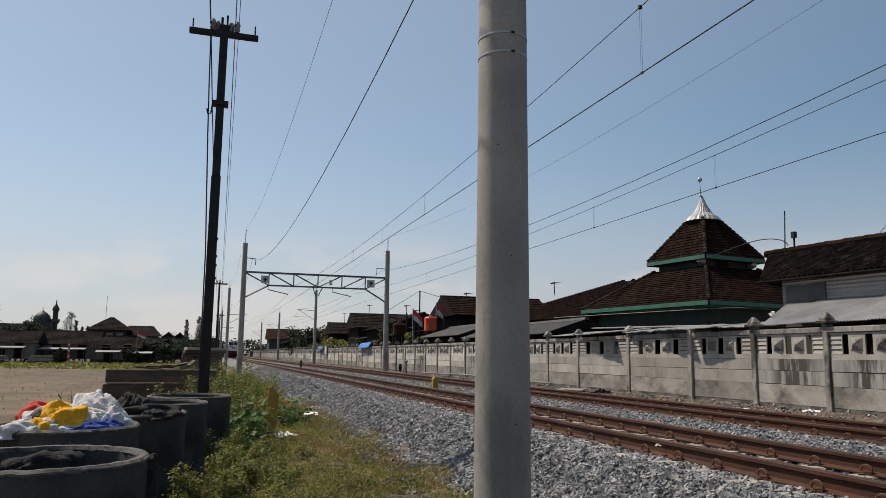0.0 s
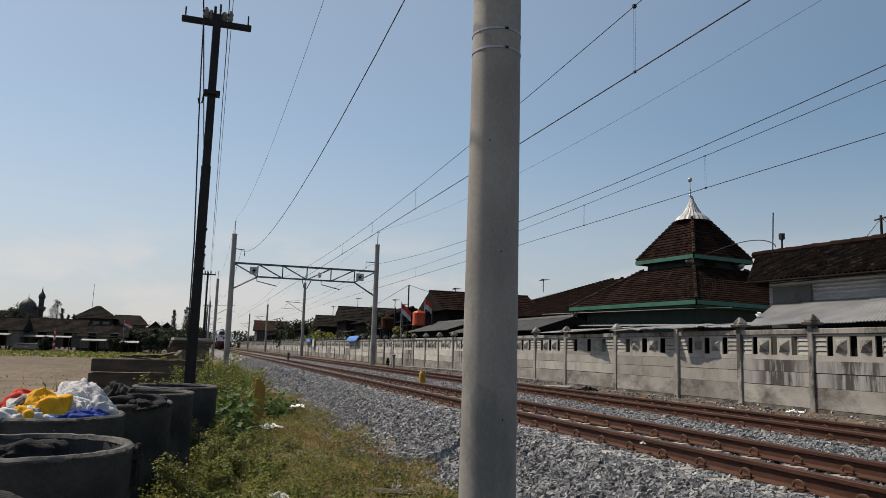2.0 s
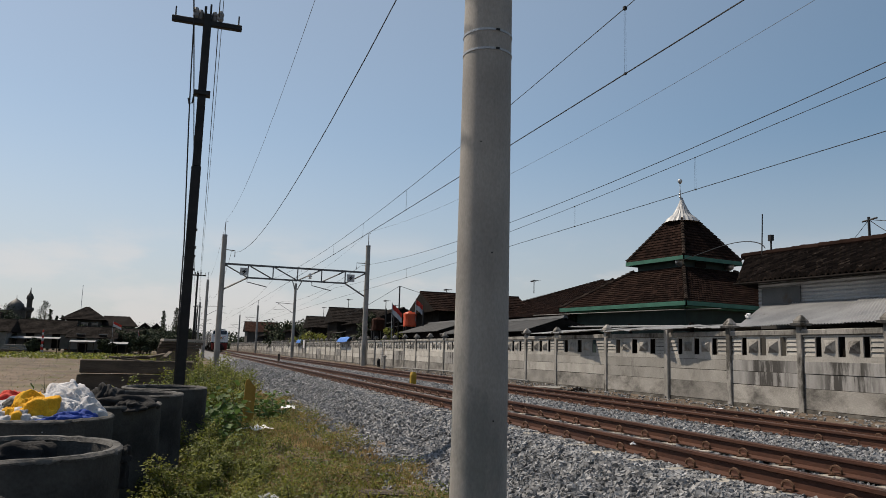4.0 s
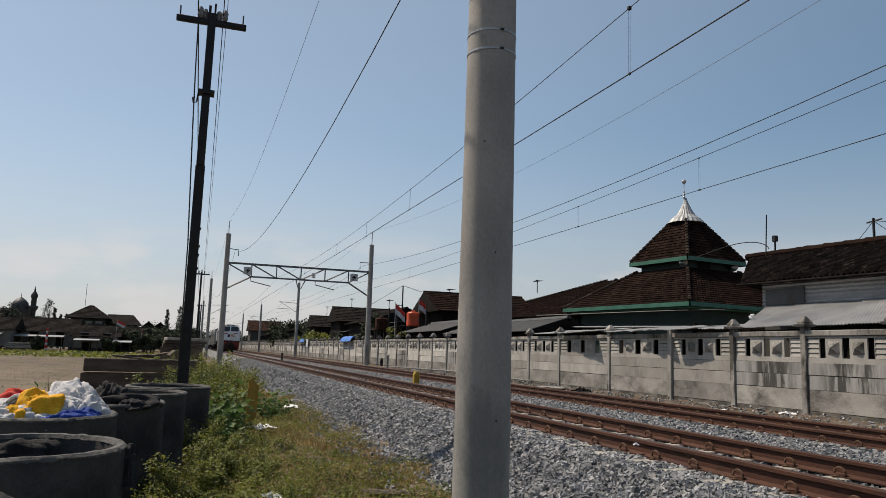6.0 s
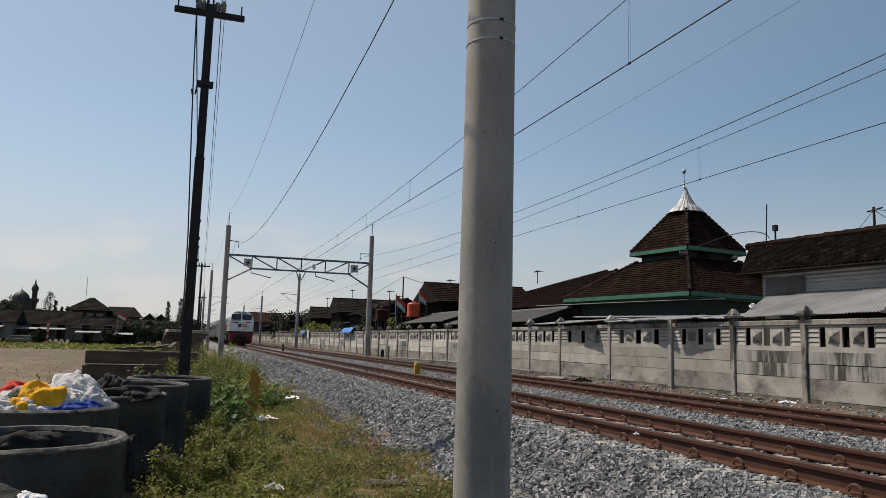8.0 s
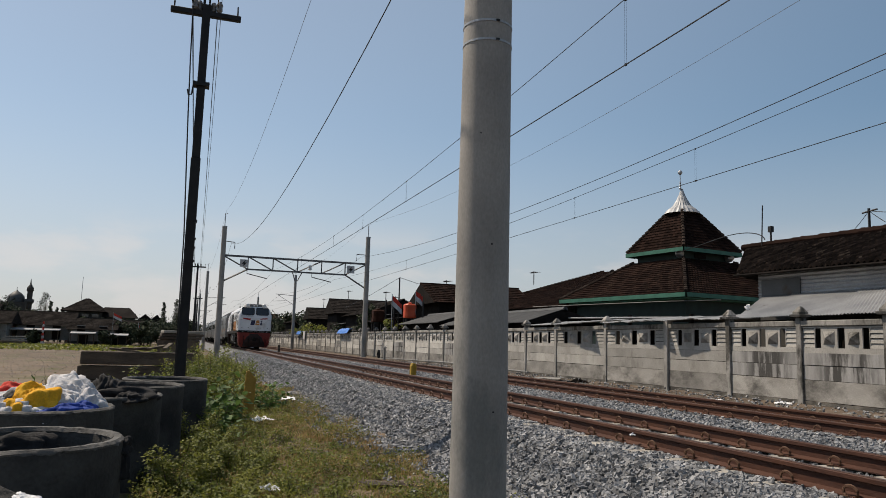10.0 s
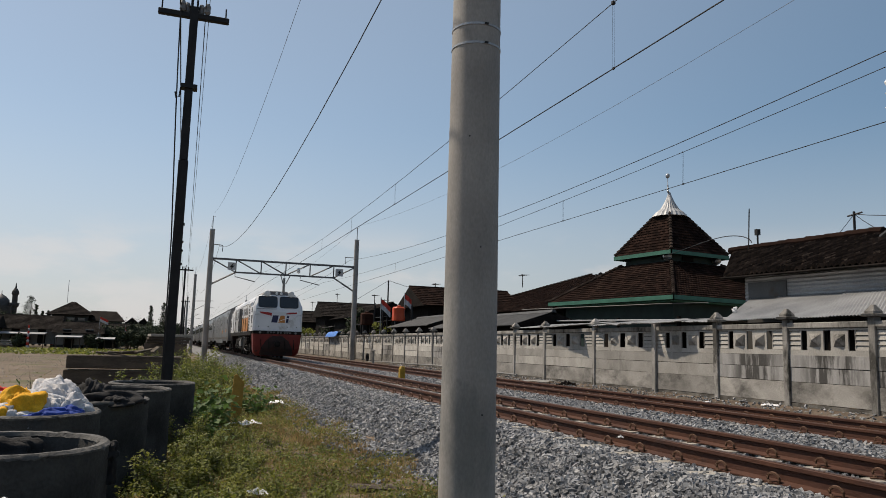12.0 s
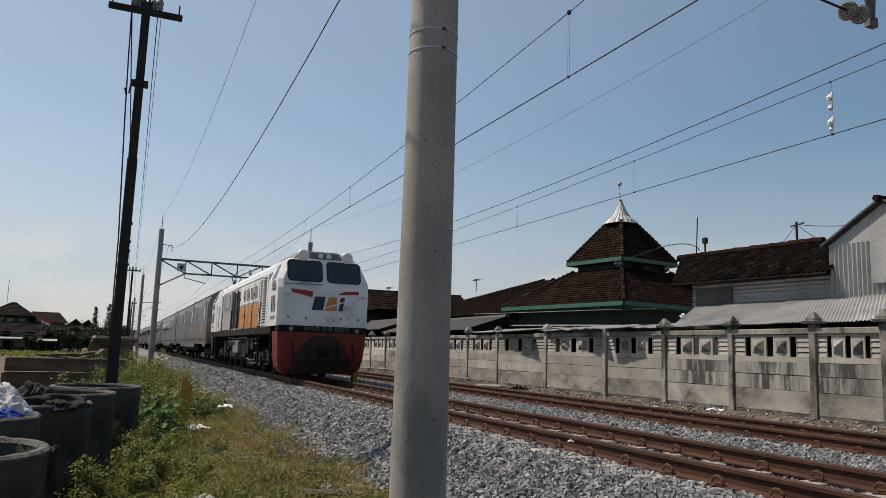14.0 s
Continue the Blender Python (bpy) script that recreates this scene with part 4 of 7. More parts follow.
    hood = part("hood", Geo().levels([(1.45, 2.1, L - 2.1, -1.2, 1.2, 0.03), (2.9, 2.1, L - 2.1, -1.2, 1.2, 0.03), (3.25, 2.1, L - 2.1, -1.08, 1.08, 0.03), (3.5, 2.1, L - 2.1, -0.8, 0.8, 0.03)]), M_locowhite, t, "white engine hood")
    part("hood_roof", Geo().levels([(3.5, 2.2, L - 2.2, -0.78, 0.78, 0.03), (3.6, 2.4, L - 2.4, -0.6, 0.6, 0.03)]), M_locogrey, hood, "grey hood roof")
    part("exhaust", Geo().box(-0.35, 0.35, 6.5, 7.4, 3.6, 3.68).box(-0.5, 0.5, 9.4, 12.2, 3.58, 3.66), M_under, hood)
    for s in (-1, 1):
        x = 1.2 * s
        part("side_stripe", side_piece(x, [(3.62, 1.48), (7.7, 1.48), (7.7, 2.26), (3.62, 2.26)]), M_locoorange, hood, "orange side stripe")
        for y0, y1 in ((1.62, 2.5), (2.62, 3.5)):
            gr = part("louvre_panel", side_piece(x, [(y0, 1.5), (y1, 1.5), (y1, 3.0), (y0, 3.0)], 0.11 if y0 < 2 else 0.02), M_locowhite, hood, "louvred white panel")
            for k in range(17):
                z = 1.56 + k * 0.083
                part("louvre", side_piece(x, [(y0 + 0.2, z), (y1 - 0.2, z), (y1 - 0.2, z + 0.036), (y0 + 0.2, z + 0.036)], 0.125 if y0 < 2 else 0.035), M_under, gr, "dark louvre slot")
        for k in range(4):
            y0 = 3.66 + k * 1.01
            part("hood_door", side_piece(x, [(y0, 2.31), (y0 + 0.95, 2.31), (y0 + 0.95, 2.96), (y0, 2.96)], 0.022), M_locowhite, hood)
            part("door_seam", side_piece(x, [(y0 + 0.955, 1.5), (y0 + 0.985, 1.5), (y0 + 0.985, 2.96), (y0 + 0.955, 2.96)], 0.019), M_locogrey, hood)
            part("latch", side_piece(x, [(y0 + 0.84, 2.5), (y0 + 0.9, 2.5), (y0 + 0.9, 2.62), (y0 + 0.84, 2.62)], 0.04), M_under, hood)
        for q in (3.9, 4.7, 5.5, 6.2):
            part("side_emblem_shape", side_piece(x, [(q, 2.42), (q + 0.5, 2.42), (q + 0.62, 2.82), (q + 0.12, 2.82)], 0.03), M_locogrey, hood, "pale grey emblem shape")
        part("cant_rail", Geo().tube([(s * 1.215, 1.6, 3.03), (s * 1.215, 9.5, 3.03)], 0.03, 6), M_locowhite, hood, "white rail along the roof edge")
        # flat plates; the dark of the door recesses is only their colour
        for y0, y1 in ((7.78, 8.28), (8.42, 9.05), (9.15, 9.5)):
            part("recess_shade_plate", side_piece(x, [(y0, 1.52), (y1, 1.52), (y1, 2.86), (y0, 2.86)], 0.014), M_under, hood, "flat dark plate standing for a shaded door recess")
            part("door_frame", side_piece(x, [(y1 + 0.01, 1.5), (y1 + 0.11, 1.5), (y1 + 0.11, 2.95), (y1 + 0.01, 2.95)], 0.05), M_locogrey, hood)
        part("rear_plating", side_piece(x, [(9.65, 1.48), (12.2, 1.48), (12.2, 3.0), (9.65, 3.0)], 0.06), M_palegrey, hood, "grey plating before the rear cab")
        part("rounded_window", side_piece(x, rounded(10.0, 11.7, 2.3, 2.92, 0.2, 4), 0.08), M_glass, hood, "dark rounded rear window")
        part("rear_panel", side_piece(x, [(12.25, 1.48), (13.7, 1.48), (13.7, 2.95), (12.25, 2.95)], 0.095), M_locowhite, hood, "white rear cab panel")
        part("rear_grab_rail", Geo().tube([(s * 1.36, 12.5, 1.55), (s * 1.36, 12.5, 2.5)], 0.02, 5), M_galv, hood)
        for yy in (1.75, 2.9, 4.4, 5.9, 7.6, 9.3, 12.0):
            part("handrail_post", Geo().tube([(s * 1.29, yy, 1.4), (s * 1.29, yy, 2.2)], 0.016, 5), M_under, t)
        part("handrail", Geo().tube([(s * 1.29, 1.75, 2.2), (s * 1.29, 3.0, 2.2)], 0.016, 5), M_under, t)
        lad = part("ladder", Geo().box(s * 1.24 - 0.02, s * 1.24 + 0.02, 3.05, 3.1, 0.3, 1.5).box(s * 1.24 - 0.02, s * 1.24 + 0.02, 3.45, 3.5, 0.3, 1.5), M_under, t, "black steel ladder")
        for k in range(4):
            part("rung", Geo().box(s * 1.24 - 0.06, s * 1.24 + 0.06, 3.1, 3.45, 0.34 + 0.3 * k, 0.37 + 0.3 * k), M_locogrey, lad)
        for y0, y1, z0, z1 in ((4.3, 4.9, 0.75, 1.15), (5.2, 5.8, 0.6, 1.1), (9.9, 10.5, 0.7, 1.1), (10.9, 11.4, 0.65, 1.05)):
            part("equipment_box", Geo().box(s * 1.1 - 0.1, s * 1.1 + 0.1, y0, y1, z0, z1, 0.02), M_under, t)
        for y0, y1, z in ((3.6, 6.2, 1.12), (6.0, 10.6, 1.17), (4.0, 5.6, 0.45)):
            part("brake_pipe", Geo().tube([(s * 1.16, y0, z), (s * 1.18, (y0 + y1) / 2, z - 0.04), (s * 1.16, y1, z)], 0.022, 5), M_locogrey, t)
    part("fuel_tank", Geo().box(-1.15, 1.15, 6.0, 9.9, 0.35, 1.2, 0.12), M_under, t, "black fuel tank")
    part("battery_box", Geo().box(-1.26, -1.1, 7.2, 8.5, 0.60, 1.05, 0.02), M_locogrey, t, "grey equipment box")
    part("air_tank", Geo().tube([(-1.12, 8.0, 0.95), (-1.12, 9.8, 0.95)], 0.16, 10), M_under, t)
    bogie(t, 3.7, 3.4, 3, 0.475)
    bogie(t, L - 3.7, 3.4, 3, 0.475)
    return t


def coach(y, extra):
    L = 20.7
    t = thing("passenger_coach", (TRACK_1, y, 0), "silver-grey stainless luggage car with louvres behind the locomotive" if extra else "silver-grey stainless passenger coach with dark window band", "railway coach", "coaches of the train")
    out = [(-1.40, 1.0), (1.40, 1.0), (1.46, 1.2), (1.46, 2.75), (1.34, 3.15), (1.0, 3.42), (0.5, 3.56), (-0.5, 3.56), (-1.0, 3.42), (-1.34, 3.15), (-1.46, 2.75), (-1.46, 1.2)]
    shell = part("body", Geo().prism(out, 0.25, L - 0.25), M_coach, t)
    part("roof", Geo().prism([(x * 1.005, z + 0.012) for x, z in out[4:10]] , 0.2, L - 0.2), M_locogrey, t, "grey ribbed roof")
    for k in range(24):
        part("roof_rib", Geo().prism([(x * 1.005, z + 0.03) for x, z in out[4:10]], 0.5 + k * 0.85, 0.55 + k * 0.85), M_locogrey, t)
    for k in range(3):
        part("roof_unit", Geo().box(-0.6, 0.6, 2.5 + k * 6.3, 4.9 + k * 6.3, 3.54, 3.72, 0.05), M_locogrey, t)
    for s in (-1, 1):
        x = 1.46 * s
        part("side_skirt", side_piece(x, [(5.4, 1.02), (5.7, 0.72), (L - 5.7, 0.72), (L - 5.4, 1.02)], 0.012), M_coach, t, "stainless skirt between the bogies")
        for y0 in (0.3, L - 1.2):
            part("end_skirt", side_piece(x, [(y0, 1.02), (y0, 0.78), (y0 + 0.9, 0.78), (y0 + 0.9, 1.02)], 0.012), M_coach, t)
        if extra:
            for y0 in (4.6, 9.6, 14.2):
                for k in range(9):
                    part("louvre", side_piece(x, [(y0, 1.6 + k * 0.14), (y0 + 1.6, 1.6 + k * 0.14), (y0 + 1.6, 1.69 + k * 0.14), (y0, 1.69 + k * 0.14)], 0.014), M_locogrey, t)
            for y0 in (7.2, 12.4):
                dr = part("door", side_piece(x, rounded(y0, y0 + 1.5, 1.15, 3.0, 0.05, 2), 0.012), M_coach, t, "stainless luggage door")
                part("door_window", side_piece(x, rounded(y0 + 0.5, y0 + 1.0, 2.15, 2.65, 0.06, 2), 0.02), M_glass, dr)
            part("orange_mark", side_piece(x, [(6.4, 1.45), (7.0, 1.45), (7.0, 1.72), (6.4, 1.72)], 0.012), M_locoorange, t, "small orange marking")
        else:
            part("window_band", side_piece(x, [(3.0, 1.95), (L - 3.0, 1.95), (L - 3.0, 2.72), (3.0, 2.72)], 0.008), M_coachband, t, "window band greyed to stand for reflections")
        for k in range(0 if extra else 8):
            y0 = 3.4 + k * 1.78
            part("window", side_piece(x, rounded(y0, y0 + 1.35, 2.02, 2.66, 0.09, 3), 0.014), M_glass, t, "dark coach window")
        for y0 in (0.9, L - 1.75):
            dr = part("door", side_piece(x, rounded(y0, y0 + 0.85, 1.15, 3.0, 0.06, 2), 0.012), M_locogrey, t, "grey entrance door")
            part("door_window", side_piece(x, rounded(y0 + 0.2, y0 + 0.65, 2.1, 2.7, 0.06, 2), 0.02), M_glass, dr)
        part("sill_stripe", side_piece(x, [(0.3, 1.82), (L - 0.3, 1.82), (L - 0.3, 1.88), (0.3, 1.88)], 0.006), M_locogrey, t)
        if extra:
            part("orange_mark", side_piece(x, [(2.1, 1.55), (2.9, 1.55), (2.9, 1.75), (2.1, 1.75)], 0.012), M_locoorange, t, "small orange marking")
    for e in (0.05, L - 0.3):
        part("gangway", Geo().box(-0.5, 0.5, e, e + 0.25, 1.1, 3.1, 0.03), M_under, t, "black gangway bellows")
    part("skirt", Geo().box(-1.3, 1.3, 5.2, L - 5.2, 0.55, 1.0, 0.05), M_under, t, "dark underfloor equipment")
    part("sole_bar", Geo().box(-1.42, 1.42, 0.3, L - 0.3, 0.9, 1.02), M_coach, t)
    for by in (3.2, L - 3.2):
        part("bogie", Geo().box(-1.0, -0.85, by - 1.6, by + 1.6, 0.4, 0.68, 0.03).box(0.85, 1.0, by - 1.6, by + 1.6, 0.4, 0.68, 0.03).box(-0.85, 0.85, by - 0.3, by + 0.3, 0.4, 0.8), M_under, t)
        for q in (-1.1, 1.1):
            g = Geo()
            for s in (-0.6, 0.47):
                g.tube([(s, 0, 0), (s + 0.13, 0, 0)], 0.42, 16)
            g.tube([(-0.9, 0, 0), (0.9, 0, 0)], 0.07, 8)
            part("wheelset", g, M_under, t, at=pose(0, by + q, 0.42))
    return t


LOCO = locomotive()
COACHES = [coach(168 + 16.1 + k * 20.9, k == 0) for k in range(7)]


# ---- buildings beyond the wall ----
def corrugated(p00, p10, p01, p11, pitch=0.09, amp=0.018):
    """A corrugated sheet; the folds run from the p00-p10 edge to the p01-p11 edge."""
    a, b, c, d = (Vector(p) for p in (p00, p10, p01, p11))
    n = max(6, int((b - a).length / pitch) * 2)
    nrm = (b - a).cross(c - a).normalized()
    g = Geo()
    for i in range(n + 1):
        u = i / n
        o = nrm * (amp if i % 2 else -amp)
        g.v += [tuple(a.lerp(b, u) + o), tuple(c.lerp(d, u) + o), tuple(a.lerp(b, u) + o - nrm * 0.006), tuple(c.lerp(d, u) + o - nrm * 0.006)]
    for i in range(n):
        q = i * 4
        g.f += [(q, q + 4, q + 5, q + 1), (q + 2, q + 3, q + 7, q + 6), (q, q + 2, q + 6, q + 4), (q + 1, q + 5, q + 7, q + 3)]
    return g


def tile_field(e0, e1, r0, r1, tw=0.19, th=0.21):
    """Rows of curved tiles on a slope with eave e0-e1 and ridge r0-r1 (ends may taper)."""
    e0, e1, r0, r1 = (Vector(p) for p in (e0, e1, r0, r1))
    up = ((r0 + r1) / 2 - (e0 + e1) / 2)
    nrm = (e1 - e0).cross(up).normalized()
    if nrm.z < 0:
        nrm = -nrm
    nv = max(2, int(up.length / th))
    g = Geo()
    for j in range(nv):
        v0, v1 = j / nv, (j + 1.15) / nv
        a0, a1, b0, b1 = e0.lerp(r0, v0), e1.lerp(r1, v0), e0.lerp(r0, v1), e1.lerp(r1, v1)
        nu = max(1, int((a1 - a0).length / tw))
        for i in range(nu):
            u = [(i + q) / nu for q in (0, 0.3, 0.6, 1.0)]
            hts = [0.008, 0.032, 0.022, 0.008]
            z0 = random.uniform(0, 0.02)
            low = [a0.lerp(a1, q) + nrm * (h + 0.04 + z0) for q, h in zip(u, hts)]
            top = [b0.lerp(b1, min(1, q)) + nrm * (h + 0.005) for q, h in zip(u, hts)]
            bot = [p - nrm * 0.035 for p in low]
            o = len(g.v)
            g.v += [tuple(p) for p in low + top + bot]
            g.f += [(o + k, o + k + 1, o + k + 5, o + k + 4) for k in range(3)] + [(o + 8 + k, o + 9 + k, o + k + 1, o + k) for k in range(3)]
    return g


def hip_roof(cx, cy, rot, hx0, hy0, z0, hx1, hy1, z1, name, parent, mat, fascia=None, sides=(0, 1, 2, 3), ridge_mat=None):
    """A truncated pyramid roof: eave half-sizes hx0, hy0 at z0, top half-sizes at z1. Built in tiles over boards."""
    m = Matrix.Translation((cx, cy, 0)) @ pose(0, 0, 0, 0, 0, rot)
    def P(x, y, z):
        return m @ Vector((x, y, z))
    lo = [P(-hx0, -hy0, z0), P(hx0, -hy0, z0), P(hx0, hy0, z0), P(-hx0, hy0, z0)]
    hi = [P(-hx1, -hy1, z1), P(hx1, -hy1, z1), P(hx1, hy1, z1), P(-hx1, hy1, z1)]
    g = Geo().add([tuple(p) for p in lo + hi], [(3, 2, 1, 0), (4, 5, 6, 7)] + [(i, (i + 1) % 4, (i + 1) % 4 + 4, i + 4) for i in range(4)])
    deck = part(name, g, M_shade, parent, "tiled hipped roof")
    for i in sides:
        tagged(part("tile_slope", tile_field(lo[i], lo[(i + 1) % 4], hi[i], hi[(i + 1) % 4]), mat, deck, "rows of dark clay tiles"), kind="stuff")
    for i in range(4):
        n = max(8, int((hi[i] - lo[i]).length / 0.26))
        g = Geo()
        for k in range(n):
            a, b = lo[i].lerp(hi[i], k / n) + Vector((0, 0, 0.085)), lo[i].lerp(hi[i], (k + 1.1) / n) + Vector((0, 0, 0.06))
            g.tube([tuple(a), tuple(b)], 0.115, 7, 0.085)
        part("hip_ridge", g, ridge_mat or M_ridge, deck, "row of overlapping ridge tiles")["kind"] = "stuff"
    if fascia:
        for i in range(4):
            a, b = lo[i], lo[(i + 1) % 4]
            out = ((a + b) / 2 - Vector((cx, cy, z0))).normalized() * 0.04
            part("fascia", Geo().plate([tuple(a + out + Vector((0, 0, 0.03))), tuple(b + out + Vector((0, 0, 0.03))), tuple(b + out - Vector((0, 0, 0.18))), tuple(a + out - Vector((0, 0, 0.18)))], 0.03), fascia, deck, "green painted fascia board")
    return deck


def box_at(cx, cy, rot, hx, hy, z0, z1):
    m = Matrix.Translation((cx, cy, 0)) @ pose(0, 0, 0, 0, 0, rot)
    g = Geo().box(-hx, hx, -hy, hy, z0, z1)
    g.v = [tuple(m @ Vector(p)) for p in g.v]
    return g


def mosque():
    cx, cy, rot = 26.46, 35.0, 9.0
    t = thing("mosque", (0, 0, 0), "small mosque with two-tiered dark tiled roof, green fascias and zinc spire", "mosque")
    part("wall", box_at(cx, cy, rot, 4.2, 4.2, -0.15, 3.5), M_greenwall, t, "green wall with the eave shade put into its colour")
    part("ceiling_board", box_at(cx, cy, rot, 4.7, 4.7, 3.34, 3.42), M_green, t, "green soffit")
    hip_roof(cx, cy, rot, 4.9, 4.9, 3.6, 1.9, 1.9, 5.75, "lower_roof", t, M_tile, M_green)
    part("drum", box_at(cx, cy, rot, 1.75, 1.75, 5.6, 6.2), M_greenwall, t, "louvred drum, its green darkened for eave shade")
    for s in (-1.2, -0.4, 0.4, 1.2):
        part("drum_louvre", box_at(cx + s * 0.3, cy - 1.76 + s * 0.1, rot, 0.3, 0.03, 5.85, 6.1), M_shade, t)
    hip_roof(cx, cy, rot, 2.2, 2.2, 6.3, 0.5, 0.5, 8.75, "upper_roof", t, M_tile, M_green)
    g = Geo()
    n = 44
    rows = [(0.98, 8.62), (0.80, 8.86), (0.52, 9.08), (0.33, 9.40), (0.17, 9.75), (0.05, 10.1)]
    o = 0
    for k, (r, z) in enumerate(rows):
        for i in range(n):
            q = r * (1.0 + (0.03 if i % 2 else -0.03))
            g.v.append((cx + q * math.cos(2 * math.pi * i / n), cy + q * math.sin(2 * math.pi * i / n), z))
    for k in range(len(rows) - 1):
        for i in range(n):
            a, b = k * n + i, k * n + (i + 1) % n
            g.f.append((a, b, b + n, a + n))
    g.f += [tuple(reversed(range(n))), tuple(range((len(rows) - 1) * n, len(rows) * n))]
    spire = part("spire", g, M_dome, t, "bright folded zinc spire")
    part("finial", Geo().turned([(0.04, 10.05), (0.07, 10.15), (0.03, 10.22), (0.06, 10.3), (0.025, 10.37), (0.05, 10.45), (0.02, 10.55), (0.02, 10.9), (0.10, 10.97), (0.13, 11.06), (0.10, 11.15), (0.02, 11.2)], 10, cx - 0.1, cy), M_galv, spire, "slim metal finial with a ball", True)
    for dx, dy, ang in ((-1.95, -2.0, 200), (1.6, -1.9, 230)):
        h = Geo().turned([(0.05, 0), (0.09, 0.1), (0.16, 0.22), (0.28, 0.36), (0.27, 0.37), (0.04, 0.12)], 14)
        mm = pose(cx + dx, cy + dy, 6.0, 78, 0, ang - 90)
        h.v = [tuple(mm @ Vector(p)) for p in h.v]
        part("horn_speaker", h, M_galv, t, "grey horn loudspeaker", True)
    # the adjoining hall with its long low roof
    h = thing("prayer_hall", (0, 0, 0), "low hall with dark tiled hipped roof beside the mosque", "building")
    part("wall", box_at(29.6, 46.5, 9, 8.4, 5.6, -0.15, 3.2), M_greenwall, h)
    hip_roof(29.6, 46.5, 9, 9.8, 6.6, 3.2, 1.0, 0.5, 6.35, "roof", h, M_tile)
    p = thing("porch", (0, 0, 0), "open porch with thin tin roof between mosque and wall", "porch")
    part("tin_roof", corrugated((14.8, 16.6, 1.80), (14.8, 30.5, 2.1), (19.8, 20.2, 1.9), (19.8, 31, 2.2)), M_tin_dark, p, "aged tin sheets")
    part("tin_edge", Geo().tube([(14.8, 16.6, 1.82), (14.8, 22, 1.95), (14.8, 30.5, 2.12)], 0.03, 5), M_tin, p)
    for k in range(5):
        part("post", Geo().box(14.95, 15.05, 16 + k * 3.4, 16.1 + k * 3.4, -0.2, 1.95 + 0.06 * k), M_shade, p)
    part("back_wall", Geo().box(19.6, 19.8, 20.4, 31, -0.2, 1.85), M_shade, p, "back wall with the porch shade in its colour")
    part("gutter_pipe", Geo().tube([(18.3, 37.5, 3.05), (22.0, 30.0, 3.2), (23.5, 28.3, 3.25)], 0.025, 5), M_tin_dark, t, "pale pipe under the eave")


mosque()


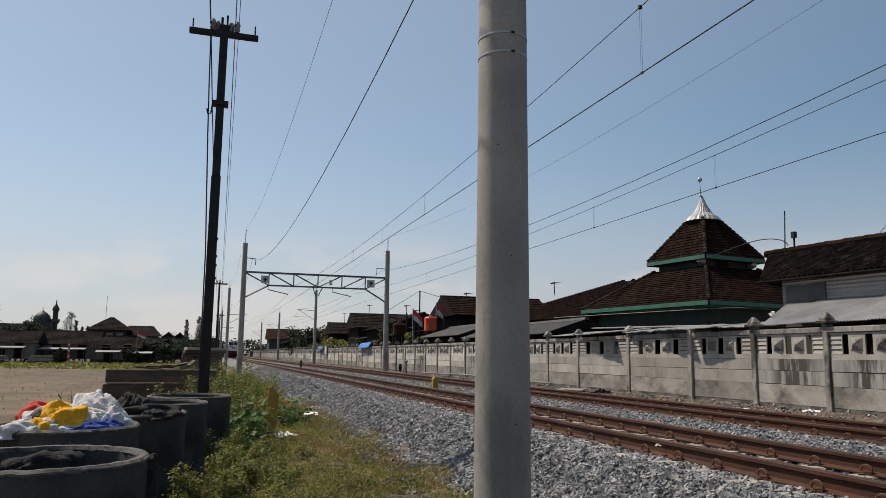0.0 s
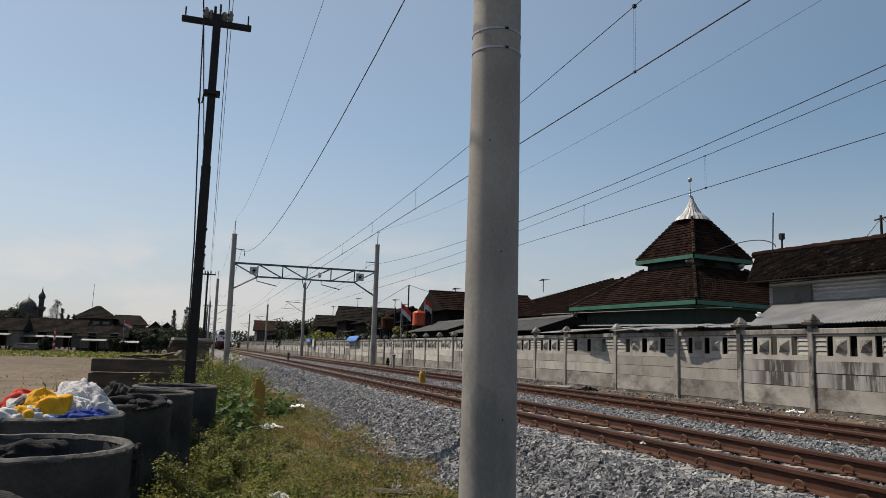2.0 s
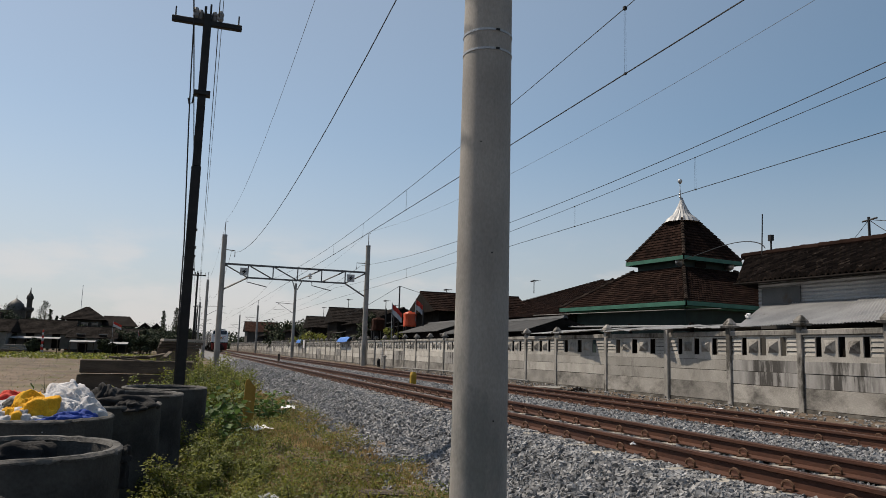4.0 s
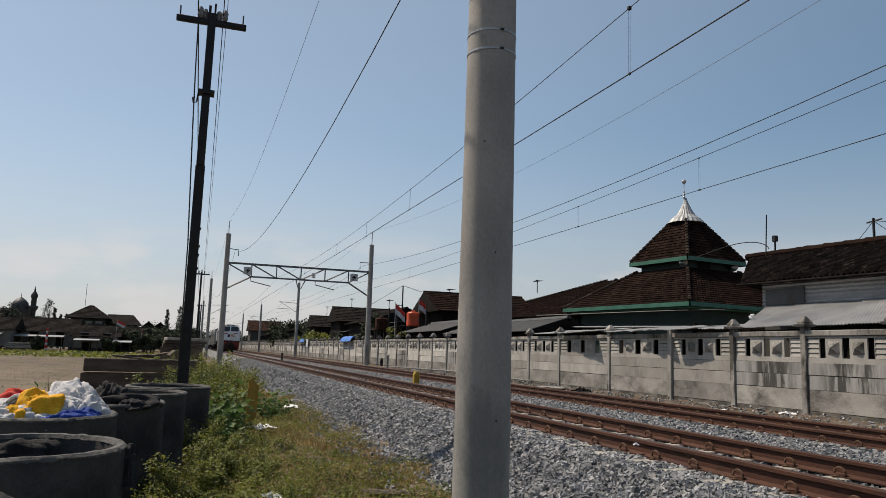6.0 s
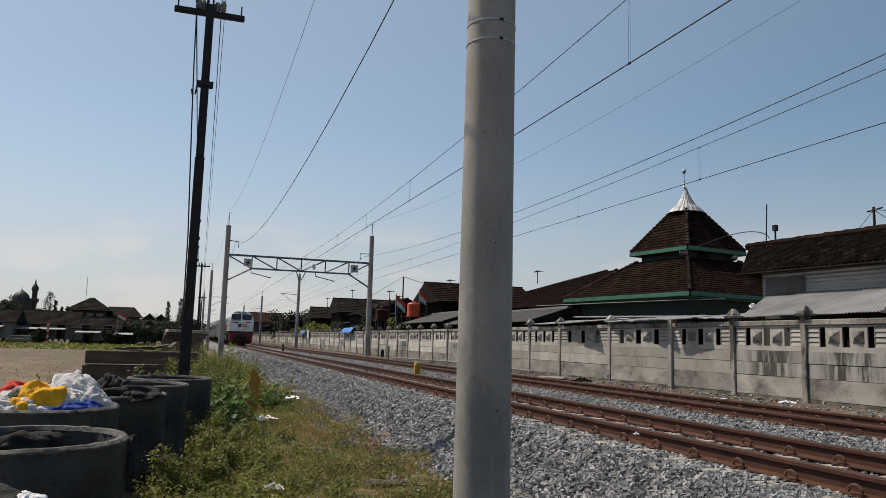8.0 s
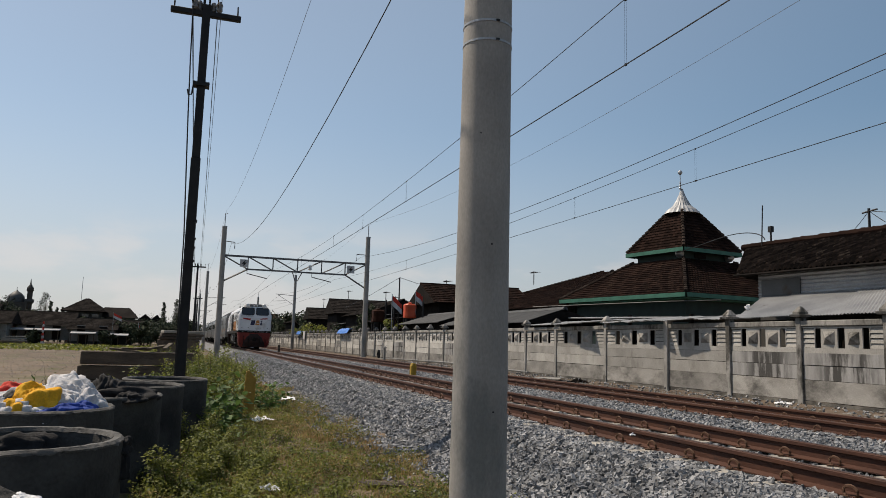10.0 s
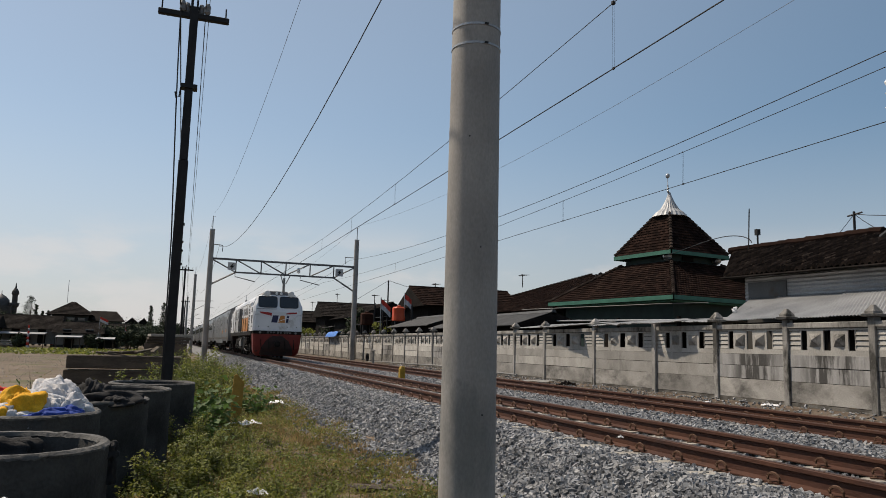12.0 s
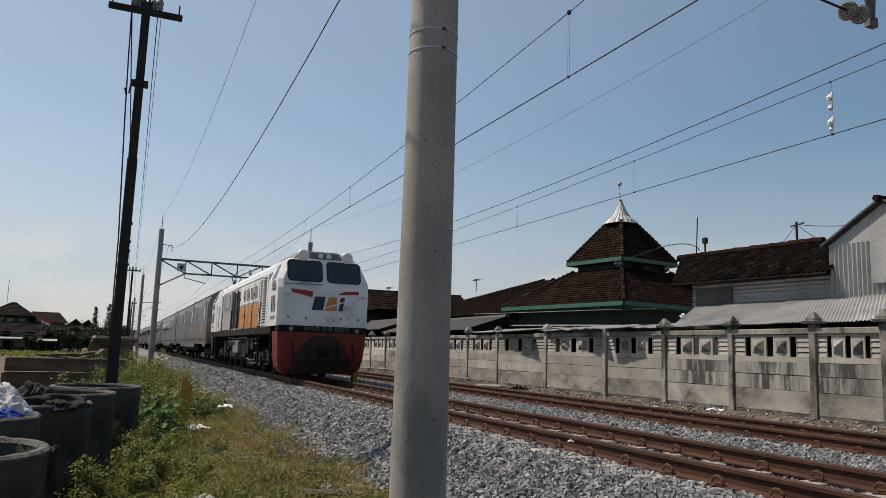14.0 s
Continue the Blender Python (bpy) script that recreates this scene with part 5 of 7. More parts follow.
def neighbour_house():
    """Tiled house with tin walls and a tin lean-to behind the wall."""
    t = thing("tiled_house", (0, 0, 0), "old house with sagging dark clay tile roof and zinc-clad wall", "house")
    e0, e1 = Vector((13.9, 16.15, 2.92)), Vector((13.9, 11.25, 2.84))
    r0, r1 = Vector((16.5, 18.75, 4.04)), Vector((16.5, 13.4, 3.94))
    b0, b1 = Vector((19.4, 19.5, 2.9)), Vector((19.4, 13.4, 2.84))
    deck = Geo().add([tuple(p) for p in (e0, e1, r1, r0, b1, b0)], [(0, 1, 2, 3), (3, 2, 4, 5), (0, 3, 5), (1, 4, 2), (0, 5, 4, 1)])
    roof = part("roof", deck, M_shade, t, "sagging roof of dark clay tiles")
    tile = Geo()
    w, l = 0.25, 0.34
    xs, hs = (0, 0.055, 0.11, 0.175), (-0.015, 0.075, 0.05, -0.015)
    tile.v = [(0.02, x, h) for x, h in zip(xs, hs)] + [(l, x, h + 0.002) for x, h in zip(xs, hs)] + [(0.02, x, h - 0.06) for x, h in zip(xs, hs)]
    tile.f = [(k, k + 1, k + 5, k + 4) for k in range(3)] + [(8 + k, 9 + k, k + 1, k) for k in range(3)]
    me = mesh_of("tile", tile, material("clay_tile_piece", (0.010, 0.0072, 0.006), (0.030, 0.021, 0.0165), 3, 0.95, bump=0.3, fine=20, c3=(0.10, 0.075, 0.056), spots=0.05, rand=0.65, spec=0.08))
    rows, cols = 10, 30
    up = (r0 - e0)
    slope = math.atan2(r0.z - e0.z, r0.x - e0.x)
    for j in range(rows):
        a, b = e0.lerp(r0, j / rows), e1.lerp(r1, j / rows)
        for i in range(cols):
            p = b.lerp(a, (i + 0.02 + random.uniform(-0.03, 0.03)) / cols)
            part("tile", me, None, roof, at=pose(p.x, p.y, p.z + 0.045 + 0.02 * noise.noise(p), 0, -math.degrees(slope) + 7 + random.uniform(-1.5, 1.5), random.uniform(-2, 2)))
    for k in range(16):
        p = r0.lerp(r1, (k + 0.5) / 16)
        part("ridge_tile", Geo().tube([(p.x, p.y - 0.2, p.z + 0.08), (p.x, p.y + 0.2, p.z + 0.10 + random.uniform(-0.01, 0.02))], 0.11, 8), M_tile, roof)
    part("upper_wall", corrugated((14.3, 15.75, 2.28), (14.3, 15.75, 2.95), (14.3, 11.45, 2.24), (14.3, 11.45, 2.9)), M_tin, t, "horizontal corrugated zinc cladding")
    part("patched_plate", Geo().box(14.26, 14.28, 14.3, 15.6, 2.32, 2.75), M_tin_dark, t, "stained flat metal patch")
    part("end_wall", Geo().add([(14.35, 15.8, -0.2), (19.3, 18.9, -0.2), (19.3, 18.9, 2.9), (16.5, 17.8, 3.95), (14.35, 15.8, 2.9)], [(0, 1, 2, 3, 4)]), M_plaster, t)
    part("front_wall", Geo().box(14.34, 14.45, 11.4, 15.75, -0.2, 2.9), M_plaster, t, "dusty plaster wall")
    part("gutter_board", Geo().tube([(13.88, 16.2, 2.9), (13.88, 11.2, 2.82)], 0.03, 5), M_shade, t)
    lt = thing("lean_to", (0, 0, 0), "sloping corrugated zinc lean-to roof resting behind the wall", "lean-to")
    sheets = 6
    for k in range(sheets):
        ya, yb = 14.25 - k * 0.98, 14.25 - (k + 1) * 0.98 - 0.06
        dz = 0.012 * (k % 2)
        part("zinc_sheet", corrugated((12.25, ya, 1.66 + dz), (12.25, yb, 1.66 + dz), (14.3, ya + 1.35, 2.34 + dz), (14.3, yb + 1.35, 2.32 + dz), 0.075, 0.014), M_tin, lt, "corrugated zinc sheet")
    part("support", Geo().box(12.5, 12.6, 8.6, 14.2, 1.5, 1.6), M_shade, lt)
    for k in range(3):
        part("leg", Geo().box(12.5, 12.6, 8.8 + k * 2.6, 8.9 + k * 2.6, -0.2, 1.5), M_shade, lt)
    for p in ((12.2, 12.2, 1.62), (12.9, 14.6, 1.95)):
        g = Geo().turned([(0.02, -0.06), (0.07, -0.03), (0.04, 0.0), (0.06, 0.03), (0.015, 0.09)], 6)
        tagged(part("plastic_bag", g, M_paper, at=pose(*p, 40, 20, 10)), "crumpled white plastic bag caught on the roof edge", "litter", "litter")
    s = thing("zinc_house", (0, 0, 0), "tall shed clad in upright corrugated zinc sheets", "shed")
    part("front_wall", corrugated((14.2, 11.4, 1.9), (14.2, 8.7, 1.9), (14.2, 11.4, 3.45), (14.2, 8.7, 3.45), 0.105, 0.022), M_tin, s, "upright corrugated zinc wall")
    part("gable_plate", Geo().add([(14.22, 11.42, 3.45), (14.22, 8.7, 3.45), (14.22, 10.1, 4.2), (14.28, 11.42, 3.45), (14.28, 8.7, 3.45), (14.28, 10.1, 4.2)], [(0, 1, 2), (3, 5, 4), (0, 3, 4, 1), (1, 4, 5, 2), (2, 5, 3, 0)]), M_tin, s, "flat zinc gable")
    part("roof", Geo().plate([(14.1, 11.52, 3.44), (18, 11.52, 3.44), (18, 10.1, 4.26), (14.1, 10.1, 4.26)], 0.04).plate([(14.1, 10.1, 4.26), (18, 10.1, 4.26), (18, 8.6, 3.44), (14.1, 8.6, 3.44)], 0.04), M_tin_dark, s, "tin gable roof")
    part("ridge_cap", Geo().tube([(14.0, 10.1, 4.29), (18, 10.1, 4.29)], 0.07, 6), M_tile, s, "dark ridge cap")
    part("side_wall", Geo().box(14.3, 17.8, 11.35, 11.42, -0.2, 3.45).box(14.3, 14.36, 8.7, 11.35, -0.2, 1.9), M_tin_dark, s)
    part("shutter", Geo().box(14.13, 14.17, 9.2, 10.35, 2.55, 3.45), M_tin, s, "flat grey shutter")
    for (x, y, z0, z1, lean) in ((16.4, 17.9, 4.0, 5.33, -0.03), (16.45, 17.55, 3.95, 4.62, 0.0)):
        a = thing("antenna_pole", (x, y, z0), "thin dark pole on the house roof", "pole", "roof poles")
        part("rod", Geo().tube([(0, 0, -0.2), (0, lean * 3, z1 - z0)], 0.018 if z1 > 5 else 0.028, 6), M_dark, a)
        if z1 < 5:
            part("knob", Geo().box(-0.06, 0.06, -0.06, 0.06, z1 - z0 - 0.15, z1 - z0 + 0.03), M_dark, a)
    a = thing("service_pole", (16.8, 14.45, 3.8), "short dark wooden pole with a crossbar and slack wires", "pole", "roof poles")
    part("rod", Geo().tube([(0, 0, -0.3), (0, 0, 0.92)], 0.035, 6), M_dark, a)
    part("crossbar", Geo().tube([(0, 0.2, 0.82), (0, -0.25, 0.86)], 0.025, 5), M_dark, a)
    for q in ((-1.0, -3.0, 0.35), (0, -1.3, 0.0), (0.1, 1.3, -0.1)):
        pts = [(q[0] * u, q[1] * u, 0.85 + (q[2] - 0.85) * u - 0.25 * u * (1 - u)) for u in (0, 0.2, 0.4, 0.6, 0.8, 1)]
        part("slack_wire", Geo().tube(pts, 0.009, 4), M_wire, a)
    w = thing("arched_cable", (0, 0, 0), "black cable arching from the house roof to the mosque", "cable")
    pts = [Vector((16.4, 17.75, 4.27)).lerp(Vector((24.7, 32.9, 6.1)), u) + Vector((0, 0, 0.42 * math.sin(math.pi * u ** 0.6) * (1 - 0.6 * u))) for u in [(i / 36) ** 1.5 for i in range(37)]]
    part("cable", Geo().tube(pts, 0.016, 5), M_wire, w)


neighbour_house()


def gable_house(x0, x1, y0, y1, wall_z, ridge_z, along, label, wall_mat, roof_mat, over=0.4, tiles=True):
    t = thing("house", (x0, y0, -0.15), label, "house", "houses behind the wall" if x0 > 0 else "houses across the yard")
    off = Vector((-x0, -y0, 0.15))
    def sh(g):
        g.v = [tuple(Vector(p) + off) for p in g.v]
        return g
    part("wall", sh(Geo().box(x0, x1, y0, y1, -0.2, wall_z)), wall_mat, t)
    if along == "x":
        ym = (y0 + y1) / 2
        a = [(x0 - over, y0 - over, wall_z - 0.1), (x1 + over, y0 - over, wall_z - 0.1), (x0 - over, ym, ridge_z), (x1 + over, ym, ridge_z), (x0 - over, y1 + over, wall_z - 0.1), (x1 + over, y1 + over, wall_z - 0.1)]
        gab = Geo().add([(x0, y0, wall_z), (x0, y1, wall_z), (x0, ym, ridge_z - 0.15)], [(0, 1, 2)]).add([(x1, y0, wall_z), (x1, y1, wall_z), (x1, ym, ridge_z - 0.15)], [(0, 1, 2)])
    else:
        xm = (x0 + x1) / 2
        a = [(x0 - over, y0 - over, wall_z - 0.1), (x0 - over, y1 + over, wall_z - 0.1), (xm, y0 - over, ridge_z), (xm, y1 + over, ridge_z), (x1 + over, y0 - over, wall_z - 0.1), (x1 + over, y1 + over, wall_z - 0.1)]
        gab = Geo().add([(x0, y0, wall_z), (x1, y0, wall_z), (xm, y0, ridge_z - 0.15)], [(0, 1, 2)]).add([(x0, y1, wall_z), (x1, y1, wall_z), (xm, y1, ridge_z - 0.15)], [(0, 1, 2)])
    part("gable", sh(gab), wall_mat, t)
    deck = part("roof", sh(Geo().add(a, [(0, 1, 3, 2), (2, 3, 5, 4), (0, 2, 4), (1, 5, 3)])), M_shade, t)
    if tiles:
        tagged(part("tile_slope", sh(tile_field(a[0], a[1], a[2], a[3], 0.3, 0.36)), roof_mat, deck, "rows of clay tiles"), kind="stuff")
        if x0 < 0 or along == "y":
            tagged(part("tile_slope", sh(tile_field(a[5], a[4], a[3], a[2], 0.3, 0.36)), roof_mat, deck, "rows of clay tiles"), kind="stuff")
    else:
        part("tin_sheet", sh(corrugated(a[0], a[1], a[2], a[3], 0.2, 0.03)), roof_mat, deck)
    part("ridge", sh(Geo().tube([a[2], a[3]], 0.12, 6)), roof_mat, deck, "ridge tiles")
    # doors and windows towards the line or the yard
    n = max(1, int((x1 - x0 if x0 < 0 else y1 - y0) / 2.6))
    for k in range(n):
        if x0 < 0:
            c = x0 + (k + 0.5) * (x1 - x0) / n
            dr = k % 2 == 1
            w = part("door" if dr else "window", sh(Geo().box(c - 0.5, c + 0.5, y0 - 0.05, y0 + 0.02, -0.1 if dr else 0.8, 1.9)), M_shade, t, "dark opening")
            part("frame", sh(Geo().box(c - 0.58, c + 0.58, y0 - 0.08, y0 - 0.055, 1.9, 2.0)), M_plaster_w, w)
    return t


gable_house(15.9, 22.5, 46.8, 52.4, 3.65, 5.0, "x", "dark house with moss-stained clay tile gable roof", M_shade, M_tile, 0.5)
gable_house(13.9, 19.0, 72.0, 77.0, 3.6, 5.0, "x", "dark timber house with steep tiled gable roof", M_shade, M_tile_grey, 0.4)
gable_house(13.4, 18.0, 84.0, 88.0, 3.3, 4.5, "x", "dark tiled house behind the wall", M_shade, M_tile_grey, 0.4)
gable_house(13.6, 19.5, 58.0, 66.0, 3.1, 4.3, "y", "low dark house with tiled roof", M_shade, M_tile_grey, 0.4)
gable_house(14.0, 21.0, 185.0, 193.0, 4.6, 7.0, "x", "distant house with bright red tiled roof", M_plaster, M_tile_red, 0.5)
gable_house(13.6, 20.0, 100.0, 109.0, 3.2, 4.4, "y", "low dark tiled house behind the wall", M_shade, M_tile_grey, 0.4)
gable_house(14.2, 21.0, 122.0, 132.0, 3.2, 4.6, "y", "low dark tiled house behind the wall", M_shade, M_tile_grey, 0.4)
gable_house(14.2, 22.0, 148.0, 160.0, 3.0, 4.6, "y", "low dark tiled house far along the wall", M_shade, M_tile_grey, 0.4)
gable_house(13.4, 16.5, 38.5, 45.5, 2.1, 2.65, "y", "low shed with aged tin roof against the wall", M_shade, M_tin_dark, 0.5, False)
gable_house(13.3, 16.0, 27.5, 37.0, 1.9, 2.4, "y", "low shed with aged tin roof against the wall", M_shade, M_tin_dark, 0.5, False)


def water_tank(x, y, z, w, h, mat, label):
    t = thing("water_tank", (x, y, z), label, "water tank", "water tanks")
    part("body", Geo().levels([(0, -w, w, -w, w, w * 0.35), (0.06, -w * 1.05, w * 1.05, -w * 1.05, w * 1.05, w * 0.35), (h * 0.5, -w, w, -w, w, w * 0.35), (h - 0.1, -w * 1.04, w * 1.04, -w * 1.04, w * 1.04, w * 0.35), (h, -w * 0.8, w * 0.8, -w * 0.8, w * 0.8, w * 0.35)]), mat, t, smooth=False)
    part("lid", Geo().turned([(w * 0.4, h), (w * 0.4, h + 0.06), (w * 0.1, h + 0.1)], 12), mat, t)
    for s in (-1, 1):
        for q in (-1, 1):
            part("stand_leg", Geo().box(s * w * 0.8 - 0.05, s * w * 0.8 + 0.05, q * w * 0.8 - 0.05, q * w * 0.8 + 0.05, -z - 0.2, 0), M_dark, t)


water_tank(14.1, 47.6, 2.5, 0.37, 0.95, M_orange, "bright orange plastic water tank on a stand")
water_tank(13.3, 53.0, 2.3, 0.42, 0.9, M_tile_red, "faded red round water tank on a stand")


def flag_pole(x, y, z0, h, label, w=0.9, droop=0.75):
    t = thing("flag_pole", (x, y, z0), label, "flag", "red and white flags")
    part("pole", Geo().tube([(0, 0, 0), (0, 0, h)], 0.025, 6), M_galv, t)
    for k, mat in ((0, M_redp), (1, M_white)):
        g = Geo()
        n = 8
        for i in range(n + 1):
            u = i / n
            yy = 0.06 * math.sin(u * 9)
            top = h - 0.05 - k * 0.32 - droop * u
            g.v += [(u * w * 0.45, yy, top), (u * w * 0.45, yy, top - 0.34), (u * w * 0.45, yy + 0.012, top), (u * w * 0.45, yy + 0.012, top - 0.34)]
        for i in range(n):
            q = i * 4
            g.f += [(q, q + 4, q + 5, q + 1), (q + 2, q + 3, q + 7, q + 6), (q, q + 2, q + 6, q + 4), (q + 1, q + 5, q + 7, q + 3)]
        part("red_half" if k == 0 else "white_half", g, mat, t, "red cloth" if k == 0 else "white cloth")


flag_pole(12.7, 47.0, 0.0, 4.0, "red and white flag blowing from a pole behind the wall", 1.5, 0.6)
flag_pole(14.4, 47.3, 0.0, 4.4, "red and white flag blowing from a pole behind the wall", 1.1, 0.4)
_p = thing("tall_pole", (14.0, 50.0, -0.1), "tall thin dark pole with guy wires behind the wall", "pole", "roof poles")
part("rod", Geo().tube([(0, 0, 0), (0, 0, 5.5)], 0.05, 6), M_dark, _p)
for q in ((2.6, 0, 5.0), (-2.0, 9, 3.6)):
    part("guy_wire", Geo().tube([(0, 0, 5.5), (q[0] * 0.5, q[1] * 0.5, (5.5 + q[2]) / 2 - 0.1), q], 0.015, 4), M_wire, _p)
for x, y, h in ((13.4, 49.0, 3.9), (13.6, 52.0, 4.0), (14.4, 45.6, 3.6)):
    _p = thing("post", (x, y, -0.1), "dark upright post behind the wall", "post", "posts behind the wall")
    part("shaft", Geo().tube([(0, 0, 0), (0, 0, h)], 0.06, 6), M_dark, _p)


def tarp(x, y, w, label):
    g = Geo()
    nx, ny = 7, 12
    for j in range(ny + 1):
        for i in range(nx + 1):
            u, v = i / nx, j / ny
            xx = x - 0.35 + u * 0.75
            zz = 1.86 - 1.6 * abs(u - 0.5) ** 2 + 0.06 * noise.noise(Vector((u * 5, v * 6, x)))
            g.v.append((xx, y + v * w, zz))
    n = (nx + 1) * (ny + 1)
    g.v += [(a, b, c - 0.02) for a, b, c in g.v]
    for j in range(ny):
        for i in range(nx):
            a = j * (nx + 1) + i
            g.f += [(a, a + 1, a + nx + 2, a + nx + 1), (n + a, n + a + nx + 1, n + a + nx + 2, n + a + 1)]
    tagged(part("tarpaulin", g, M_tarp), label, "tarpaulin", "tarpaulins on the wall")


tarp(12.1, 56.6, 4.0, "blue tarpaulin slung over the top of the wall")
tarp(12.1, 80.5, 4.0, "blue tarpaulin slung over the top of the wall")
tagged(part("hanging_cloth", Geo().box(11.86, 11.9, 78.6, 79.8, 0.9, 1.75, 0.01), M_white), "pale cloth hanging over the wall", "cloth")


# ---- trees ----
LEAF = [(-0.5, 0, 0), (0, -0.35, 0.05), (0.5, 0, 0), (0, 0.35, 0.05)]
LEAF_F = [(0, 1, 2), (0, 2, 3)]


def tree(x, y, z, h, w, n, label, mat=None, slim=False, leaf=0.3):
    t = thing("tree", (x, y, z), label, "tree", "trees")
    g = Geo().tube([(0, 0, 0), (0.04 * h, 0, h * 0.35), (0.02 * h, 0.03 * h, h * 0.7)], 0.035 * h, 7, 0.012 * h)
    for k in range(5):
        a = k * 1.3
        g.tube([(0.03 * h, 0, h * (0.3 + 0.07 * k)), (w * 0.3 * math.cos(a), w * 0.3 * math.sin(a), h * (0.5 + 0.08 * k))], 0.012 * h, 5, 0.004 * h)
    part("trunk", g, M_bark, t)
    k = 14 if not slim else 30
    cs = []
    for i in range(k):
        if slim:
            v = i / k
            cs.append((RNG.normal(0, w * 0.06), RNG.normal(0, w * 0.06), h * (0.15 + 0.85 * v), w * 0.5 * (1 - v * 0.8) + 0.05))
        else:
            a, q = RNG.uniform(0, 6.28), RNG.uniform(0, 1) ** 0.5
            v = RNG.uniform(0.0, 1.0)
            cs.append((w * 0.38 * q * math.cos(a), w * 0.38 * q * math.sin(a), h * (0.26 + 0.66 * v * (1 - 0.35 * q)), w * RNG.uniform(0.14, 0.24)))
    pos = []
    for i in range(n):
        c = cs[RNG.integers(len(cs))]
        d = RNG.normal(0, 1, 3)
        d /= np.linalg.norm(d)
        pos.append(np.array(c[:3]) + d * c[3] * RNG.uniform(0.5, 1.08) * np.array([1, 1, 0.8]))
    part("crown", scatter("crown", LEAF, LEAF_F, np.array(pos), RNG.uniform(0.6, 1.3, (n, 1)) * leaf, mat or M_leaf_dark), None, t, "dense leaves")
    return t


tree(13.6, 57.0, -0.2, 4.6, 3.0, 1500, "dark green leafy tree behind the wall", leaf=0.22)
tree(14.5, 96.0, -0.2, 5.2, 5.0, 1200, "dark green leafy tree behind the wall")
tree(13.8, 113.0, -0.2, 6.2, 6.5, 1200, "dark green leafy tree behind the wall", leaf=0.4)
tree(14.2, 118.0, -0.2, 5.6, 5.5, 1000, "dark green leafy tree behind the wall", leaf=0.4)
tree(13.4, 80.5, -0.2, 3.4, 3.4, 900, "light green shrub behind the wall", M_leaf, leaf=0.25)
tree(13.4, 92.0, -0.2, 3.2, 3.0, 900, "light green shrub behind the wall", M_leaf, leaf=0.25)
tree(18.0, 140.0, -0.2, 6.0, 7.0, 900, "dark green tree along the wall", leaf=0.45)
tree(13.9, 51.3, -0.2, 3.5, 1.8, 500, "yellowish green shrub behind the wall", M_leaf, leaf=0.2)
tree(15.2, 62.5, -0.2, 4.6, 3.6, 900, "dark green leafy tree between the houses", leaf=0.25)
tree(13.5, 68.0, -0.2, 3.6, 3.0, 800, "dark green leafy tree behind the wall", leaf=0.25)


def roof_antenna(x, y, z, h):
    t = thing("roof_antenna", (x, y, z), "thin television antenna on a dark roof", "antenna", "roof antennas")
    part("mast", Geo().tube([(0, 0, 0), (0, 0, h)], 0.03, 5), M_dark, t)
    for k in range(4):
        part("element", Geo().tube([(-0.3 + 0.05 * k, 0.25 * k - 0.4, h - 0.08), (0.3 - 0.05 * k, 0.25 * k - 0.4, h - 0.08)], 0.014, 4), M_dark, t)
    part("boom", Geo().tube([(0, -0.5, h - 0.1), (0, 0.5, h - 0.1)], 0.018, 4), M_dark, t)


for x, y, z, h in ((15.0, 57.5, 3.0, 1.9), (16.5, 60.0, 3.8, 0.9), (15.5, 74.5, 4.8, 1.2), (15.0, 86.0, 4.3, 1.4), (22.0, 45.0, 5.0, 0.9), (17.5, 50.0, 4.9, 0.5)):
    roof_antenna(x, y, z, h)
for x, y, w, d, z in ((13.6, 54.0, 2.2, 2.6, 2.5), (15.2, 55.5, 2.4, 2.2, 3.1), (13.7, 66.5, 2.4, 4.0, 2.5), (14.2, 92.5, 3.0, 5.0, 2.6)):
    t_ = thing("shanty_roof", (x, y, -0.15), "dark makeshift shed with rusty tin roof behind the wall", "shed", "makeshift sheds")
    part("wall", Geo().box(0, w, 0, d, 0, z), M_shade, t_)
    part("tin_roof", corrugated((-0.3, -0.3, z + 0.05), (-0.3, d + 0.3, z + 0.05), (w + 0.2, -0.3, z + 0.5), (w + 0.2, d + 0.3, z + 0.5), 0.16, 0.02), M_tin_dark, t_, "rusty tin sheets")


# ---- concrete rings and cloth beside the track ----
def lump(rx, ry, rz, seed, rough=0.35, n=56, m=30):
    """A crumpled soft body: a squashed ball with folds."""
    g = Geo()
    for j in range(m + 1):
        th = math.pi * j / m
        for i in range(n):
            ph = 2 * math.pi * i / n
            d = Vector((math.sin(th) * math.cos(ph), math.sin(th) * math.sin(ph), math.cos(th)))
            f = 1 + rough * 0.8 * noise.noise(d * 1.6 + Vector((seed, 0, 0))) - rough * 0.9 * abs(noise.noise(Vector((d.x * 1.6, d.y * 3.6, d.z * 1.4)) + Vector((0, seed, 0)))) - rough * 0.14 * abs(noise.noise(Vector((d.x * 4.0, d.y * 8.0, d.z * 3.0)) + Vector((seed, seed, 0)))) + rough * 0.3
            g.v.append((d.x * rx * f, d.y * ry * f, max(-0.02, d.z * rz * f)))
    for j in range(m):
        for i in range(n):
            a, b = j * n + i, j * n + (i + 1) % n
            g.f.append((a, b, b + n, a + n))
    return g


